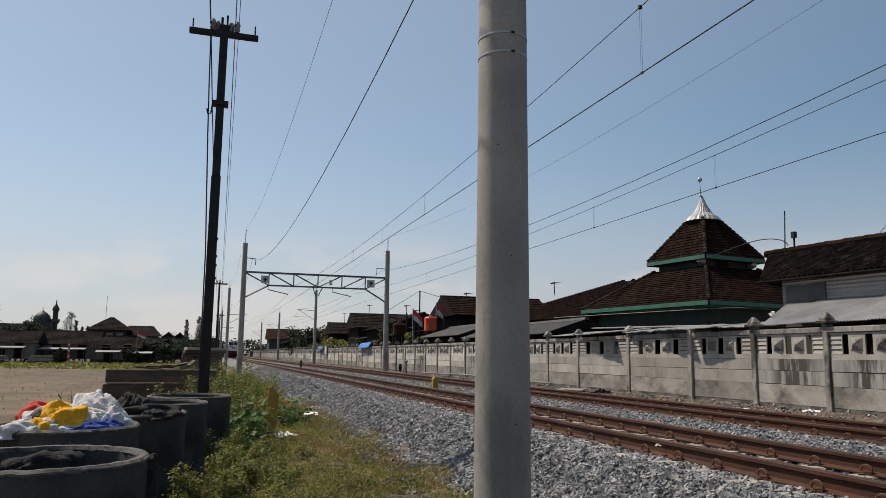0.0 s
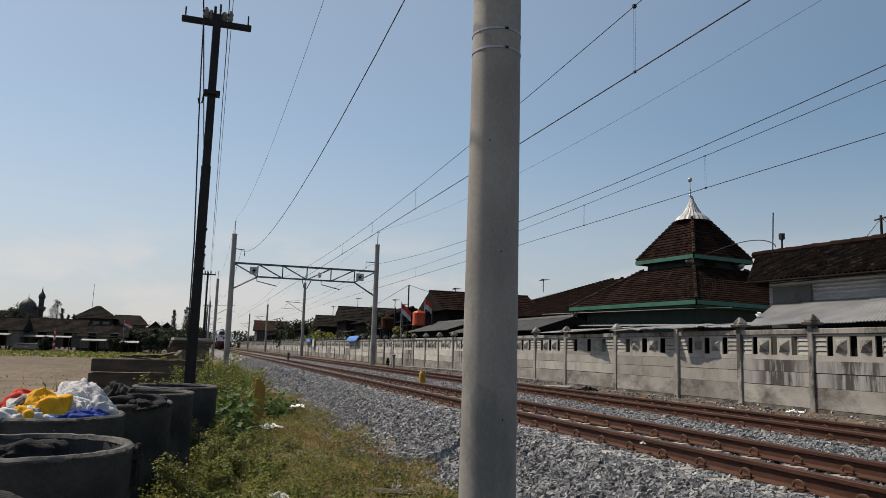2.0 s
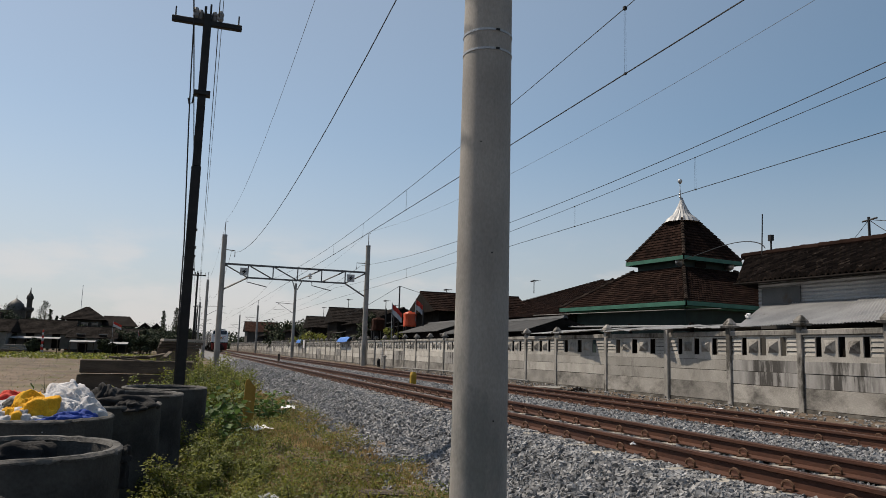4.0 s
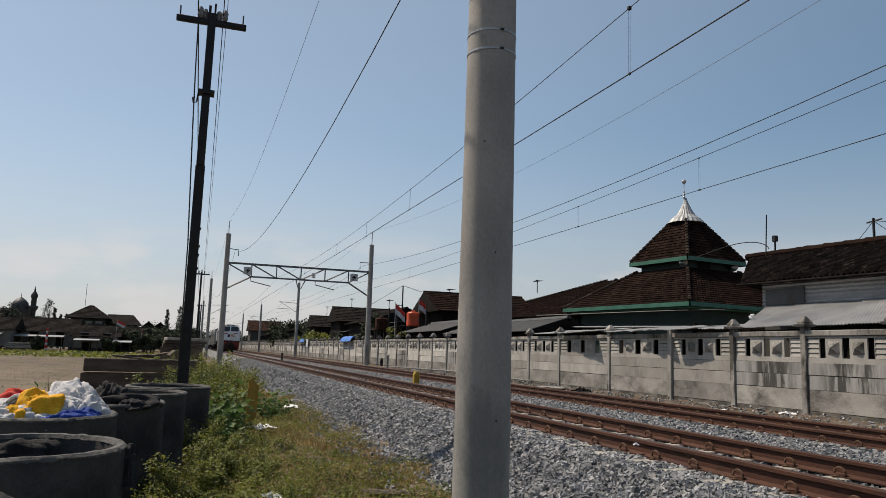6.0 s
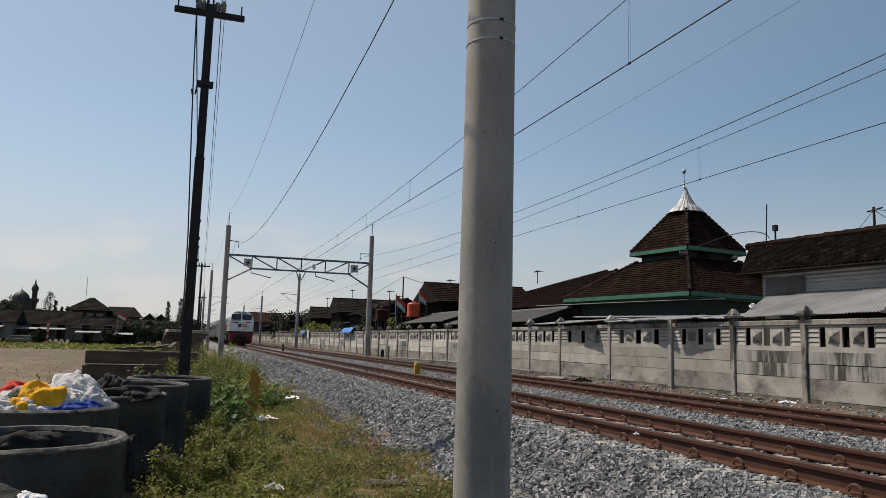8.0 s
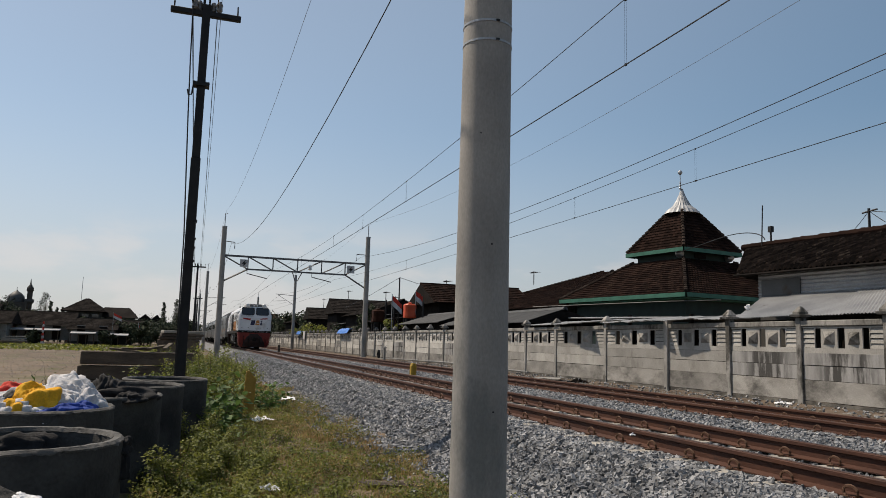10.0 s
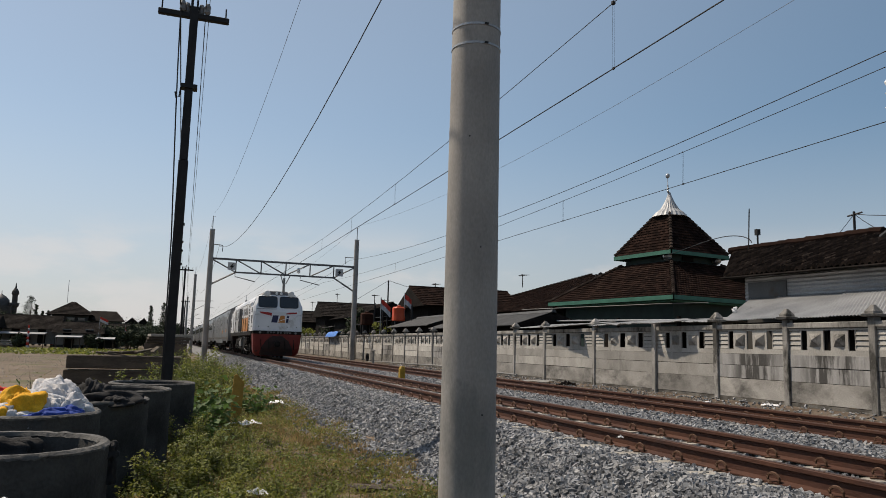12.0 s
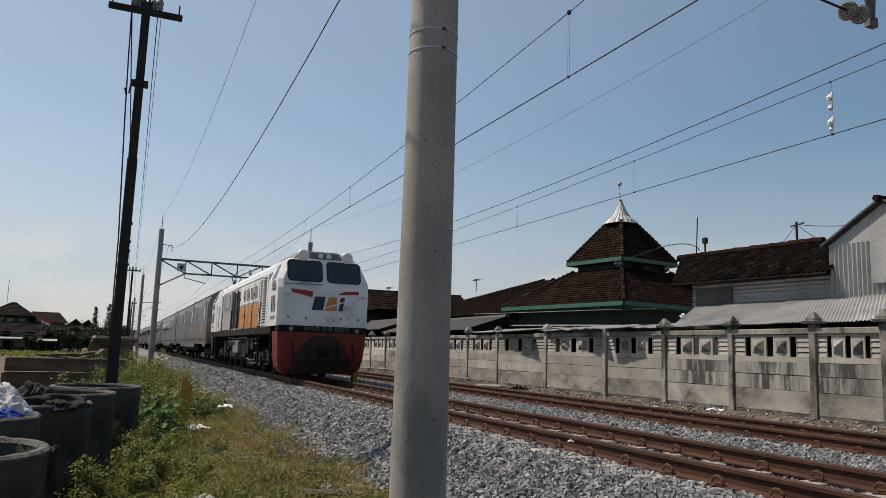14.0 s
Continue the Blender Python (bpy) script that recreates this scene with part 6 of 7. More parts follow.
def concrete_ring(x, y, r, top, base, label, filled=False):
    t = thing("concrete_ring", (x, y, base), label, "concrete ring", "concrete well rings")
    h, n = top - base, 144
    w = 0.068
    g = Geo()
    prof = [(r, 0), (r * 1.002, h * 0.45), (r, h * 0.5), (r * 1.002, h * 0.55), (r, h - 0.02), (r - 0.018, h), (r - w + 0.015, h - 0.002), (r - w, h - 0.025), (r - w, 0.03)]
    for k, (q, z) in enumerate(prof):
        for i in range(n):
            a = 2 * math.pi * i / n
            c = 0.008 * noise.noise(Vector((math.cos(a) * 4, math.sin(a) * 4, z * 5 + x)))
            zz = z + (0.007 * noise.noise(Vector((math.cos(a) * 7, math.sin(a) * 7, x))) if k in (4, 5, 6, 7) else 0)
            g.v.append(((q + c) * math.cos(a), (q + c) * math.sin(a), zz))
    for k in range(len(prof) - 1):
        for i in range(n):
            a, b = k * n + i, k * n + (i + 1) % n
            g.f.append((a, b, b + n, a + n))
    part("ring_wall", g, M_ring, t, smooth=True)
    e = Geo()
    rim = [(r + 0.003, h - 0.017), (r + 0.004, h - 0.009), (r - 0.016, h + 0.008), (r - w + 0.012, h + 0.006), (r - w - 0.004, h - 0.02)]
    for k, (q, z) in enumerate(rim):
        for i in range(n):
            a = 2 * math.pi * i / n
            d = 0.5 * noise.noise(Vector((math.cos(a) * 14, math.sin(a) * 14, x * 3 + k))) + 0.5 * noise.noise(Vector((math.cos(a) * 40, math.sin(a) * 40, x * 3 + k)))
            e.v.append(((q + 0.01 * d) * math.cos(a), (q + 0.01 * d) * math.sin(a), z + 0.007 * noise.noise(Vector((math.cos(a) * 7, math.sin(a) * 7, x))) - (0.03 * abs(d) if k == 0 else 0)))
    for k in range(len(rim) - 1):
        for i in range(n):
            a, b = k * n + i, k * n + (i + 1) % n
            e.f.append((a, b, b + n, a + n))
    part("rim", e, M_rim, t, "chipped rim, paler to show its top sunlit", True)
    # empty rings get a black disc that paints the dark of the hollow
    part("fill", Geo().turned([(r - w - 0.002, 0.02), (r - w - 0.002, h - (0.10 if filled else 0.55))], 40), M_black if not filled else M_dirt, t, "rubbish in filled rings, black hollow shade in empty ones")
    return t


BASE = -0.86
concrete_ring(-0.95, 5.25, 0.62, 0.20, BASE, "grey concrete well ring, empty and dark inside")
concrete_ring(-1.20, 7.5, 0.63, 0.20, BASE, "grey concrete well ring heaped with cloth", True)
concrete_ring(-0.82, 9.0, 0.62, 0.20, BASE, "grey concrete well ring with black cloth on its rim", True)
concrete_ring(-0.59, 10.6, 0.62, 0.21, BASE, "grey concrete well ring with chipped rim", True)
concrete_ring(-0.24, 12.35, 0.62, 0.20, BASE, "dark grey concrete well ring beside the pole")


def rag(x, y, z, rx, ry, rz, seed, mat, label, rot=0, rough=0.4):
    me = mesh_of("rag", lump(rx, ry, rz, seed, rough), mat)
    me.shade_smooth()
    tagged(part("rag", me, None, at=pose(x, y, z, 0, 0, rot)), label, "cloth", "heap of cloth")


W, R_, Y_, B_, K_ = "crumpled white cloth in the heap", "crumpled red cloth in the heap", "bright yellow cloth in the heap", "royal blue cloth in the heap", "black cloth draped on the ring"
for _i in range(26):
    _a, _q = RNG.uniform(0, 6.28), RNG.uniform(0, 1) ** 0.5 * 0.43
    _x, _y = -1.2 + _q * math.cos(_a), 7.5 + _q * math.sin(_a)
    _m, _l = (M_white, W)
    if _x < -1.25 and _y > 7.55:
        _m, _l = (M_redp, R_) if _i % 3 else (M_black, "dark crumpled cloth in the heap")
    elif _x < -1.25 and _i % 3 == 0:
        _m, _l = M_rim, "grey crumpled cloth in the heap"
    rag(_x, _y, 0.09 + 0.16 * (1 - (_q / 0.5) ** 2), RNG.uniform(0.12, 0.22), RNG.uniform(0.1, 0.17), RNG.uniform(0.07, 0.12), 20.0 + _i * 1.7, _m, _l, RNG.uniform(0, 180), 0.6)
rag(-1.17, 7.22, 0.2, 0.2, 0.15, 0.19, 4.4, M_ycloth, Y_, 10, 0.5)
rag(-1.27, 7.12, 0.16, 0.16, 0.12, 0.13, 5.1, M_ycloth, Y_, 40, 0.5)
rag(-0.95, 7.6, 0.2, 0.24, 0.2, 0.24, 8.3, M_white, W, -15, 0.6)
rag(-0.82, 7.42, 0.18, 0.17, 0.15, 0.17, 9.9, M_white, W, 40, 0.6)
rag(-0.92, 7.12, 0.16, 0.22, 0.11, 0.09, 10.4, M_blue, B_, 35, 0.5)
rag(-0.80, 7.22, 0.17, 0.14, 0.1, 0.08, 11.4, M_blue, B_, 45, 0.5)
rag(-1.45, 7.06, 0.16, 0.22, 0.13, 0.10, 3.3, M_white, W, 15, 0.6)
rag(-1.42, 7.75, 0.2, 0.22, 0.16, 0.17, 6.1, M_redp, R_, 0, 0.5)
rag(-0.58, 8.75, 0.17, 0.34, 0.24, 0.13, 14.0, M_black, K_, 15, 0.5)
rag(-0.74, 8.85, 0.20, 0.22, 0.16, 0.19, 15.5, M_black, K_, 75, 0.5)
rag(-0.50, 8.6, 0.17, 0.18, 0.16, 0.09, 15.0, M_black, K_, 60, 0.5)
rag(-0.98, 8.75, 0.17, 0.18, 0.18, 0.12, 16.0, M_black, K_, 0, 0.5)
rag(-0.36, 5.28, 0.12, 0.08, 0.07, 0.08, 17.0, M_black, "black rag hanging on the rim of the ring", 0, 0.6)
rag(-0.34, 5.26, -0.04, 0.055, 0.05, 0.14, 17.5, M_black, "black rag hanging on the rim of the ring", 0, 0.6)
rag(-1.0, 5.65, 0.04, 0.24, 0.1, 0.14, 18.0, M_black, "black rag inside the concrete ring", 0, 0.5)
tagged(part("plastic_bag", lump(0.085, 0.07, 0.075, 21.0, 0.5), M_paper, at=pose(-0.6, 3.62, 0.09), smooth=True), "crumpled white plastic bag on rubble", "litter", "litter")
tagged(part("rubble_heap", lump(0.7, 0.45, 0.98, 31.0, 0.2), M_ring, at=pose(-0.8, 3.55, -0.86)), "grey rubble heap beside the ring", "rubble")


# ---- telegraph line ----
def telegraph_pole(x, y, base, h, label, near):
    t = thing("telegraph_pole", (x, y, base), label, "telegraph pole", "telegraph poles")
    part("shaft", Geo().box(-0.081, 0.081, -0.065, 0.065, 0, h * 0.62, 0.01).box(-0.07, 0.07, -0.055, 0.055, h * 0.62, h - 0.1, 0.01).box(-0.065, -0.02, -0.05, 0.05, h - 0.1, h + 0.03).box(0.03, 0.065, -0.05, 0.05, h - 0.1, h + 0.08), M_dark, t)
    arm = part("crossarm", Geo().box(-0.6, 0.6, -0.05, 0.05, h - 0.32, h - 0.22, 0.01), M_dark, t, "dark steel crossarm")
    for x0 in (-0.54, 0.54):
        part("pin", Geo().tube([(x0, 0, h - 0.22), (x0, 0, h - 0.04)], 0.014, 5), M_dark, arm)
    for x0 in (-0.2, 0.22, 0.12, -0.12)[: 4 if near else 2]:
        part("insulator", Geo().turned([(0.03, h - 0.22), (0.055, h - 0.18), (0.05, h - 0.12), (0.06, h - 0.08), (0.035, h - 0.02)], 10, x0, -0.03 if abs(x0) > 0.15 else 0.05), M_porcelain, arm, "white porcelain insulator")
    if near:
        for z in (0.33, 0.36, 0.38, 0.42):
            part("clamp", Geo().box(-0.08, 0.098, -0.07, 0.07, h * z + 0.4, h * z + 0.43), M_dark, t)
        part("clamp", Geo().box(-0.14, 0.14, -0.1, 0.1, h - 1.62, h - 1.55), M_dark, t)
        part("hook", Geo().tube([(-0.13, -0.02, h - 1.6), (-0.15, -0.02, h - 1.78), (-0.2, -0.02, h - 1.8), (-0.22, -0.02, h - 1.7)], 0.014, 5), M_dark, t)
    return t


telegraph_pole(-0.04, 13.3, -0.8, 7.65, "black steel telegraph pole with crossarm beside the rings", True)
telegraph_pole(0.55, 60.0, -0.8, 7.3, "distant black telegraph pole", False)
telegraph_pole(1.3, 108.0, -0.8, 7.2, "distant black telegraph pole", False)
for dx, dz, r, m, lab in ((-0.25, 0.02, 0.013, M_wire, "thick black cable on the telegraph poles"), (0.18, 0.0, 0.009, M_wire, "black wire on the telegraph poles"), (0.24, 0.12, 0.006, M_wire2, "thin grey wire on the telegraph poles")):
    pts = []
    for a, b in (((-0.7, -36.0, 6.7), (-0.03, 13.3, 6.72)), ((-0.03, 13.3, 6.72), (0.55, 60.0, 6.4)), ((0.55, 60.0, 6.4), (1.3, 108.0, 6.3))):
        for i in range(12):
            u = i / 12
            p = Vector(a).lerp(Vector(b), u)
            pts.append((p.x + dx, p.y, p.z + dz - 1.2 * u * (1 - u)))
    tagged(part("telegraph_wire", Geo().tube(pts, r, 5), m), lab, "telegraph wire", "telegraph wires")
_c = thing("down_cable", (-0.2, 13.2, -0.5), "black cable running down beside the telegraph pole", "cable")
part("cable", Geo().tube([(-0.07, 0, 7.15), (-0.05, 0, 6.2), (-0.02, 0, 5.2), (0.06, 0, 3.05), (0.08, 0, 0)], 0.012, 5), M_wire, _c)


# ---- stacked beams and slabs ----
def beam(x, y, z, l, w, h, rot, label):
    t = tagged(part("concrete_beam", Geo().box(-l / 2, l / 2, -w / 2, w / 2, 0, h, 0.02), M_slab, at=pose(x, y, z, 0, 0, rot)), label, "concrete beam", "stacked beams")
    return t


beam(-1.15, 20.0, -0.75, 3.0, 0.5, 0.5, 2, "old grey concrete beam at the bottom of a stack")
beam(-1.15, 20.0, -0.25, 2.5, 0.45, 0.34, -1, "old grey concrete beam in a stack")
beam(-1.05, 20.0, 0.12, 2.6, 0.5, 0.32, 1.5, "old grey concrete beam on top of a stack")
for k in range(5):
    tagged(part("plank_scrap", Geo().box(-0.35, 0.35, -0.05, 0.05, 0, 0.05, 0.008), M_bark, at=pose(-1.4 + k * 0.25, 20 + 0.1 * (k % 2), 0.45 + 0.03 * k, 4, 6 - 4 * k, 20 * k)), "loose weathered wood scrap on the beams", "wood scrap", "wood scraps")
for k in range(4):
    tagged(part("concrete_slab", Geo().box(-1.0, 1.0, -0.6, 0.6, 0, 0.13, 0.015), M_sleeper if k == 3 else M_slab, at=pose(-0.3 + 0.06 * k, 40, -0.75 + (1.3 if k else 0.0) + 0.15 * k - (0 if k else 0), 0, 0, 3 * k)), "pale concrete slab in a stack", "concrete slab", "stacked slabs")
_b = beam(-0.3, 40, -0.62, 2.0, 1.1, 1.3, 0, "dark concrete block under the slabs")


def board_stack(x, y):
    t = thing("board_stack", (x, y, G0), "stack of pale boards on the far side of the yard", "board stack", "yard clutter")
    for k in range(5):
        part("board", Geo().box(-1.6 + 0.15 * k, 1.7 - 0.1 * k, -0.5, 0.5, 0.22 * k, 0.22 * k + 0.15, 0.02), M_plaster_w if k > 1 else M_slab, t)


board_stack(-20.6, 107)
board_stack(-25.6, 106)


def striped_pole(x, y, h):
    t = thing("striped_pole", (x, y, G0), "red and white wrapped festive pole in the yard", "pole", "striped poles")
    for k in range(8):
        z = h * k / 8
        part("band", Geo().turned([(0.16 - 0.1 * k / 8, z), (0.22 - 0.12 * k / 8, z + h / 16), (0.15 - 0.1 * k / 8, z + h / 8)], 8), M_redp if k % 2 else M_white, t)


striped_pole(-18.3, 113, 3.1)
striped_pole(-16.6, 122, 3.2)
flag_pole(-9.6, 112, G0, 4.6, "red and white flag on a pole across the yard", 2.4, 0.5)
flag_pole(-6.3, 112, G0, 3.4, "red and white flag on a pole across the yard", 0.5, 0.8)

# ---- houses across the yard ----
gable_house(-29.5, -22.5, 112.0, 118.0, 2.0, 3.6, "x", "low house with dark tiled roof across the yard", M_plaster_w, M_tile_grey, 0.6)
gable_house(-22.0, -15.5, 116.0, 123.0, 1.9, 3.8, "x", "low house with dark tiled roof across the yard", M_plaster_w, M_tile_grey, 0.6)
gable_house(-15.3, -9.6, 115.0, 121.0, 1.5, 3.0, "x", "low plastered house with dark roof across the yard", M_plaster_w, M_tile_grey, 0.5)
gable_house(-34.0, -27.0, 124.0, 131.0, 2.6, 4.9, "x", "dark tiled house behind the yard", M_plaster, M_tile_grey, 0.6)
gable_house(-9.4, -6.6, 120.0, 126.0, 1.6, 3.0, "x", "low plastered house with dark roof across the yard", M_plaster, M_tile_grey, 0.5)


def awning(x0, x1, y, z):
    t = thing("awning", ((x0 + x1) / 2, y, 0), "low pale tin awning on thin posts before the house", "awning", "awnings across the yard")
    l = (x1 - x0) / 2
    part("tin_roof", Geo().add([(-l, -1.1, z - 0.28), (l, -1.1, z - 0.24), (l, 1.0, z), (-l, 1.0, z), (-l, -1.1, z - 0.36), (l, -1.1, z - 0.32), (l, 1.0, z - 0.05), (-l, 1.0, z - 0.05)],
                               [(0, 1, 2, 3), (7, 6, 5, 4), (0, 4, 5, 1), (1, 5, 6, 2), (2, 6, 7, 3), (3, 7, 4, 0)]), M_tin, t)
    for k in range(4):
        px = -l + 0.15 + (2 * l - 0.3) * k / 3
        part("post", Geo().box(px - 0.05, px + 0.05, -1.0, -0.9, G0, z - 0.3), M_bark, t)
    # a dark sheet paints the shade beneath the awning
    part("awning_shade", Geo().box(-0.5 * l, 0.3 * l, 1.0, 1.05, G0, z - 0.5), M_shade, t, "dark sheet standing for the shade under the awning")


awning(-30.5, -23.2, 110.8, 1.55)
awning(-22.4, -16.4, 114.6, 1.45)
awning(-15.0, -11.8, 113.8, 1.15)
awning(-11.2, -7.6, 113.6, 1.0)


def villa():
    t = thing("two_storey_house", (-15.8, 136, G0), "two-storey plastered house with dark hipped tile roof", "house")
    part("wall", Geo().box(-2.6, 2.6, -2.5, 3.5, 0, 5.3), M_plaster, t)
    for x in (-1.5, 0.1, 1.6):
        w = part("window", Geo().box(x - 0.5, x + 0.5, -2.56, -2.48, 3.6, 4.7), M_glass, t, "dark upstairs window")
        part("window_frame", Geo().box(x - 0.58, x + 0.58, -2.60, -2.565, 4.7, 4.8), M_plaster_w, w)
    part("balcony", Geo().box(-2.6, 2.6, -3.2, -2.5, 3.0, 3.15), M_plaster_w, t)
    g = Geo().add([(-3.6, -3.4, 5.2), (3.4, -3.4, 5.2), (3.4, 4.2, 5.2), (-3.6, 4.2, 5.2), (-0.4, 0.4, 7.4), (0.3, 0.4, 7.4)], [(0, 1, 5, 4), (1, 2, 5), (2, 3, 4, 5), (3, 0, 4), (3, 2, 1, 0)])
    roof = part("roof", g, M_shade, t, "dark hipped roof")
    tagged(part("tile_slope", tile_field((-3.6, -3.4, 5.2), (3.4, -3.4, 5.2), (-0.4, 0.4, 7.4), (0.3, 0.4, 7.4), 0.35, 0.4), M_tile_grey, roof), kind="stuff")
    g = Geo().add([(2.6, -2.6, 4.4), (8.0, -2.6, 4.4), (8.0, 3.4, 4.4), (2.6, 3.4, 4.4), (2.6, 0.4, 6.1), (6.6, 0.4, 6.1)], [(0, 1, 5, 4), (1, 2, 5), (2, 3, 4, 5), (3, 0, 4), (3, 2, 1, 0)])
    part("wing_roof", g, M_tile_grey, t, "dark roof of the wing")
    part("wing_wall", Geo().box(2.6, 7.4, -2.0, 3.0, 0, 4.4), M_plaster, t)
    part("antenna", Geo().tube([(-1.0, 0, 7.2), (-1.0, 0, 11.0)], 0.04, 5), M_galv, t, "thin roof antenna")


villa()
for x, y in ((-7.4, 150), (-5.4, 152)):
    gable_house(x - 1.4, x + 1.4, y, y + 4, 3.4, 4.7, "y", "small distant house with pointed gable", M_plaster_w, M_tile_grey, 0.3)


def far_mosque():
    t = thing("domed_mosque", (-38.0, 196, G0), "distant grey mosque with a dome and a tall minaret", "mosque")
    part("hall", Geo().box(-3.4, 2.6, -3, 3, 0, 8.4), M_plaster, t)
    part("dome", Geo().turned([(1.85, 8.4), (1.95, 8.9), (1.65, 9.9), (1.0, 10.6), (0.35, 11.0), (0.07, 11.3), (0.04, 12.0)], 20), M_tin_dark, t, "grey dome with a spike", True)
    m = part("minaret", Geo().turned([(0.7, 0), (0.62, 8.0), (1.0, 8.5), (1.0, 8.8), (0.6, 9.0), (0.58, 11.0), (0.8, 11.3), (0.7, 11.9), (0.2, 12.7), (0.04, 13.9)], 10, 2.9, -0.8), M_plaster, t, "slim grey minaret")
    part("gallery", Geo().turned([(1.05, 8.8), (1.05, 9.2), (0.95, 9.2), (0.95, 8.85)], 12, 2.9, -0.8), M_tin_dark, m)
    for k in range(3):
        part("window", Geo().box(-2.8 + 1.8 * k, -2.1 + 1.8 * k, -3.06, -2.98, 3.5, 6.5), M_shade, t)


far_mosque()

for x, y, h, w, slim in ((-26.5, 121, 5.6, 6.5, 0), (-22.5, 125, 5.8, 5.5, 0), (-30.5, 121, 6.0, 6, 0), (-14.5, 125, 4.6, 4, 0), (-11.0, 124, 4.4, 4.2, 0), (-8.0, 118, 4.4, 4.6, 0), (-5.2, 117, 4.0, 4.4, 0), (-3.0, 116, 3.4, 4.0, 0), (-10.2, 112, 2.2, 2.4, 0), (-19.2, 111, 2.0, 2.2, 0), (-37, 140, 7.5, 9, 0), (-31, 138, 5.5, 7, 0), (-28.5, 134, 5.0, 6, 0), (-24, 138, 5.2, 6, 0), (-20, 140, 5.8, 6, 0), (-18.5, 142, 5.4, 5, 0),
                         (-27, 165, 9.6, 3.6, 1), (-23.4, 150, 7.4, 1.3, 1), (-22.4, 150, 6.2, 1.3, 1), (-21.7, 152, 6.4, 1.2, 1),
                         (-6.6, 128, 4.4, 6, 0), (-9.0, 131, 4.8, 5.5, 0), (-3.5, 132, 4.6, 6, 0), (-2.0, 150, 8.6, 2.2, 1), (-4.2, 150, 8.0, 1.6, 1), (-1.0, 140, 5.4, 5, 0), (1.5, 190, 5.5, 8, 0),
                         (-27.2, 100, 9.2, 7.5, 0), (-37, 184, 7.0, 8, 0), (-32, 184, 6.4, 7, 0), (-43, 186, 6.6, 8, 0), (-31, 150, 8.2, 8, 0), (-27.5, 148, 7.6, 7, 0), (-35, 140, 7.5, 7, 0), (-23.5, 140, 6.4, 6, 0), (-29.6, 113.5, 3.4, 3, 0), (-25.0, 119.5, 5.0, 4.5, 0), (-19.6, 121, 4.6, 4.2, 0), (-12.6, 122, 4.8, 4.6, 0), (-40, 118, 9.5, 7, 0), (-33, 128, 4.6, 6, 0), (-30, 150, 6.5, 7, 0), (-26, 128, 4.4, 5, 0), (-22, 130, 4.6, 5, 0), (-17, 128, 4.2, 5, 0), (-16, 150, 5.5, 6, 0), (-10.5, 145, 5.0, 5, 0), (-12, 127, 3.8, 4, 0), (-7.5, 140, 5.2, 5, 0), (-5, 122, 3.8, 4.5, 0), (-2.5, 124, 4.0, 5, 0), (0.2, 150, 5.0, 6, 0), (-35, 150, 7.0, 8, 0), (-44, 150, 8, 9, 0), (-46, 120, 8, 8, 0), (-5.4, 110, 3.0, 3.5, 0), (4.5, 330, 8, 14, 0), (9, 345, 8, 14, 0), (14, 330, 8, 12, 0), (-8, 220, 7, 12, 0), (-16, 220, 7, 12, 0), (-24, 220, 7, 12, 0), (-40, 220, 9, 14, 0)):
    tree(x, y, G0, h, w, 1900 if not slim else 2200, "dark green leafy tree across the yard" if not slim else "slim dark conifer across the yard", slim=bool(slim), leaf=0.30 if not slim else 0.2, mat=M_leaf_far)


# ---- small markers and litter ----
_m = thing("distance_marker", (6.75, 22.2, -0.22), "short yellow concrete marker post between the tracks", "marker post")
part("post", Geo().levels([(0, -0.10, 0.10, -0.085, 0.085, 0.02), (0.37, -0.10, 0.10, -0.085, 0.085, 0.02), (0.45, -0.07, 0.07, -0.06, 0.06, 0.03)]), M_yellow, _m)
_m = thing("marker_board", (1.36, 16.4, -0.8), "leaning ochre painted board standing in the weeds", "marker board")
part("board", Geo().prism([(-0.14, 0), (0.11, 0), (0.13, 0.80), (-0.02, 0.97), (-0.08, 0.95)], -0.03, 0.03), M_ochre, _m)
_m = thing("marker_post", (11.0, 42.0, -0.25), "short white marker post at the foot of the wall", "marker post")
part("post", Geo().box(-0.06, 0.06, -0.06, 0.06, 0, 0.75, 0.01), M_plaster_w, _m)
part("cap", Geo().turned([(0.13, 0.75), (0.14, 0.8), (0.05, 0.86)], 10), M_plaster_w, _m)
_m = thing("marker_post", (7.2, 61.0, -0.25), "small grey marker post between the tracks", "marker post")
part("post", Geo().box(-0.09, 0.09, -0.09, 0.09, 0, 0.62, 0.02), M_slab, _m)


def crumple(x, y, z, w, d, h, seed, mat, label):
    g = Geo()
    n = 12
    for j in range(n + 1):
        for i in range(n + 1):
            u, v = i / n - 0.5, j / n - 0.5
            e = 1 + 0.35 * noise.noise(Vector((u * 3, v * 3, seed)))
            g.v.append((u * w * e, v * d * e, max(0.005, h * (0.45 + 0.9 * noise.noise(Vector((u * 5, v * 5, seed + 3)))) * (1 - 1.2 * (abs(u) + abs(v)) * 0.8))))
    k = (n + 1) ** 2
    g.v += [(a, b, c - 0.006) for a, b, c in g.v]
    for j in range(n):
        for i in range(n):
            a = j * (n + 1) + i
            g.f += [(a, a + 1, a + n + 2, a + n + 1), (k + a, k + a + n + 1, k + a + n + 2, k + a + 1)]
    tagged(part("litter", g, mat, at=pose(x, y, z, 0, 0, seed * 40)), label, "litter", "litter")


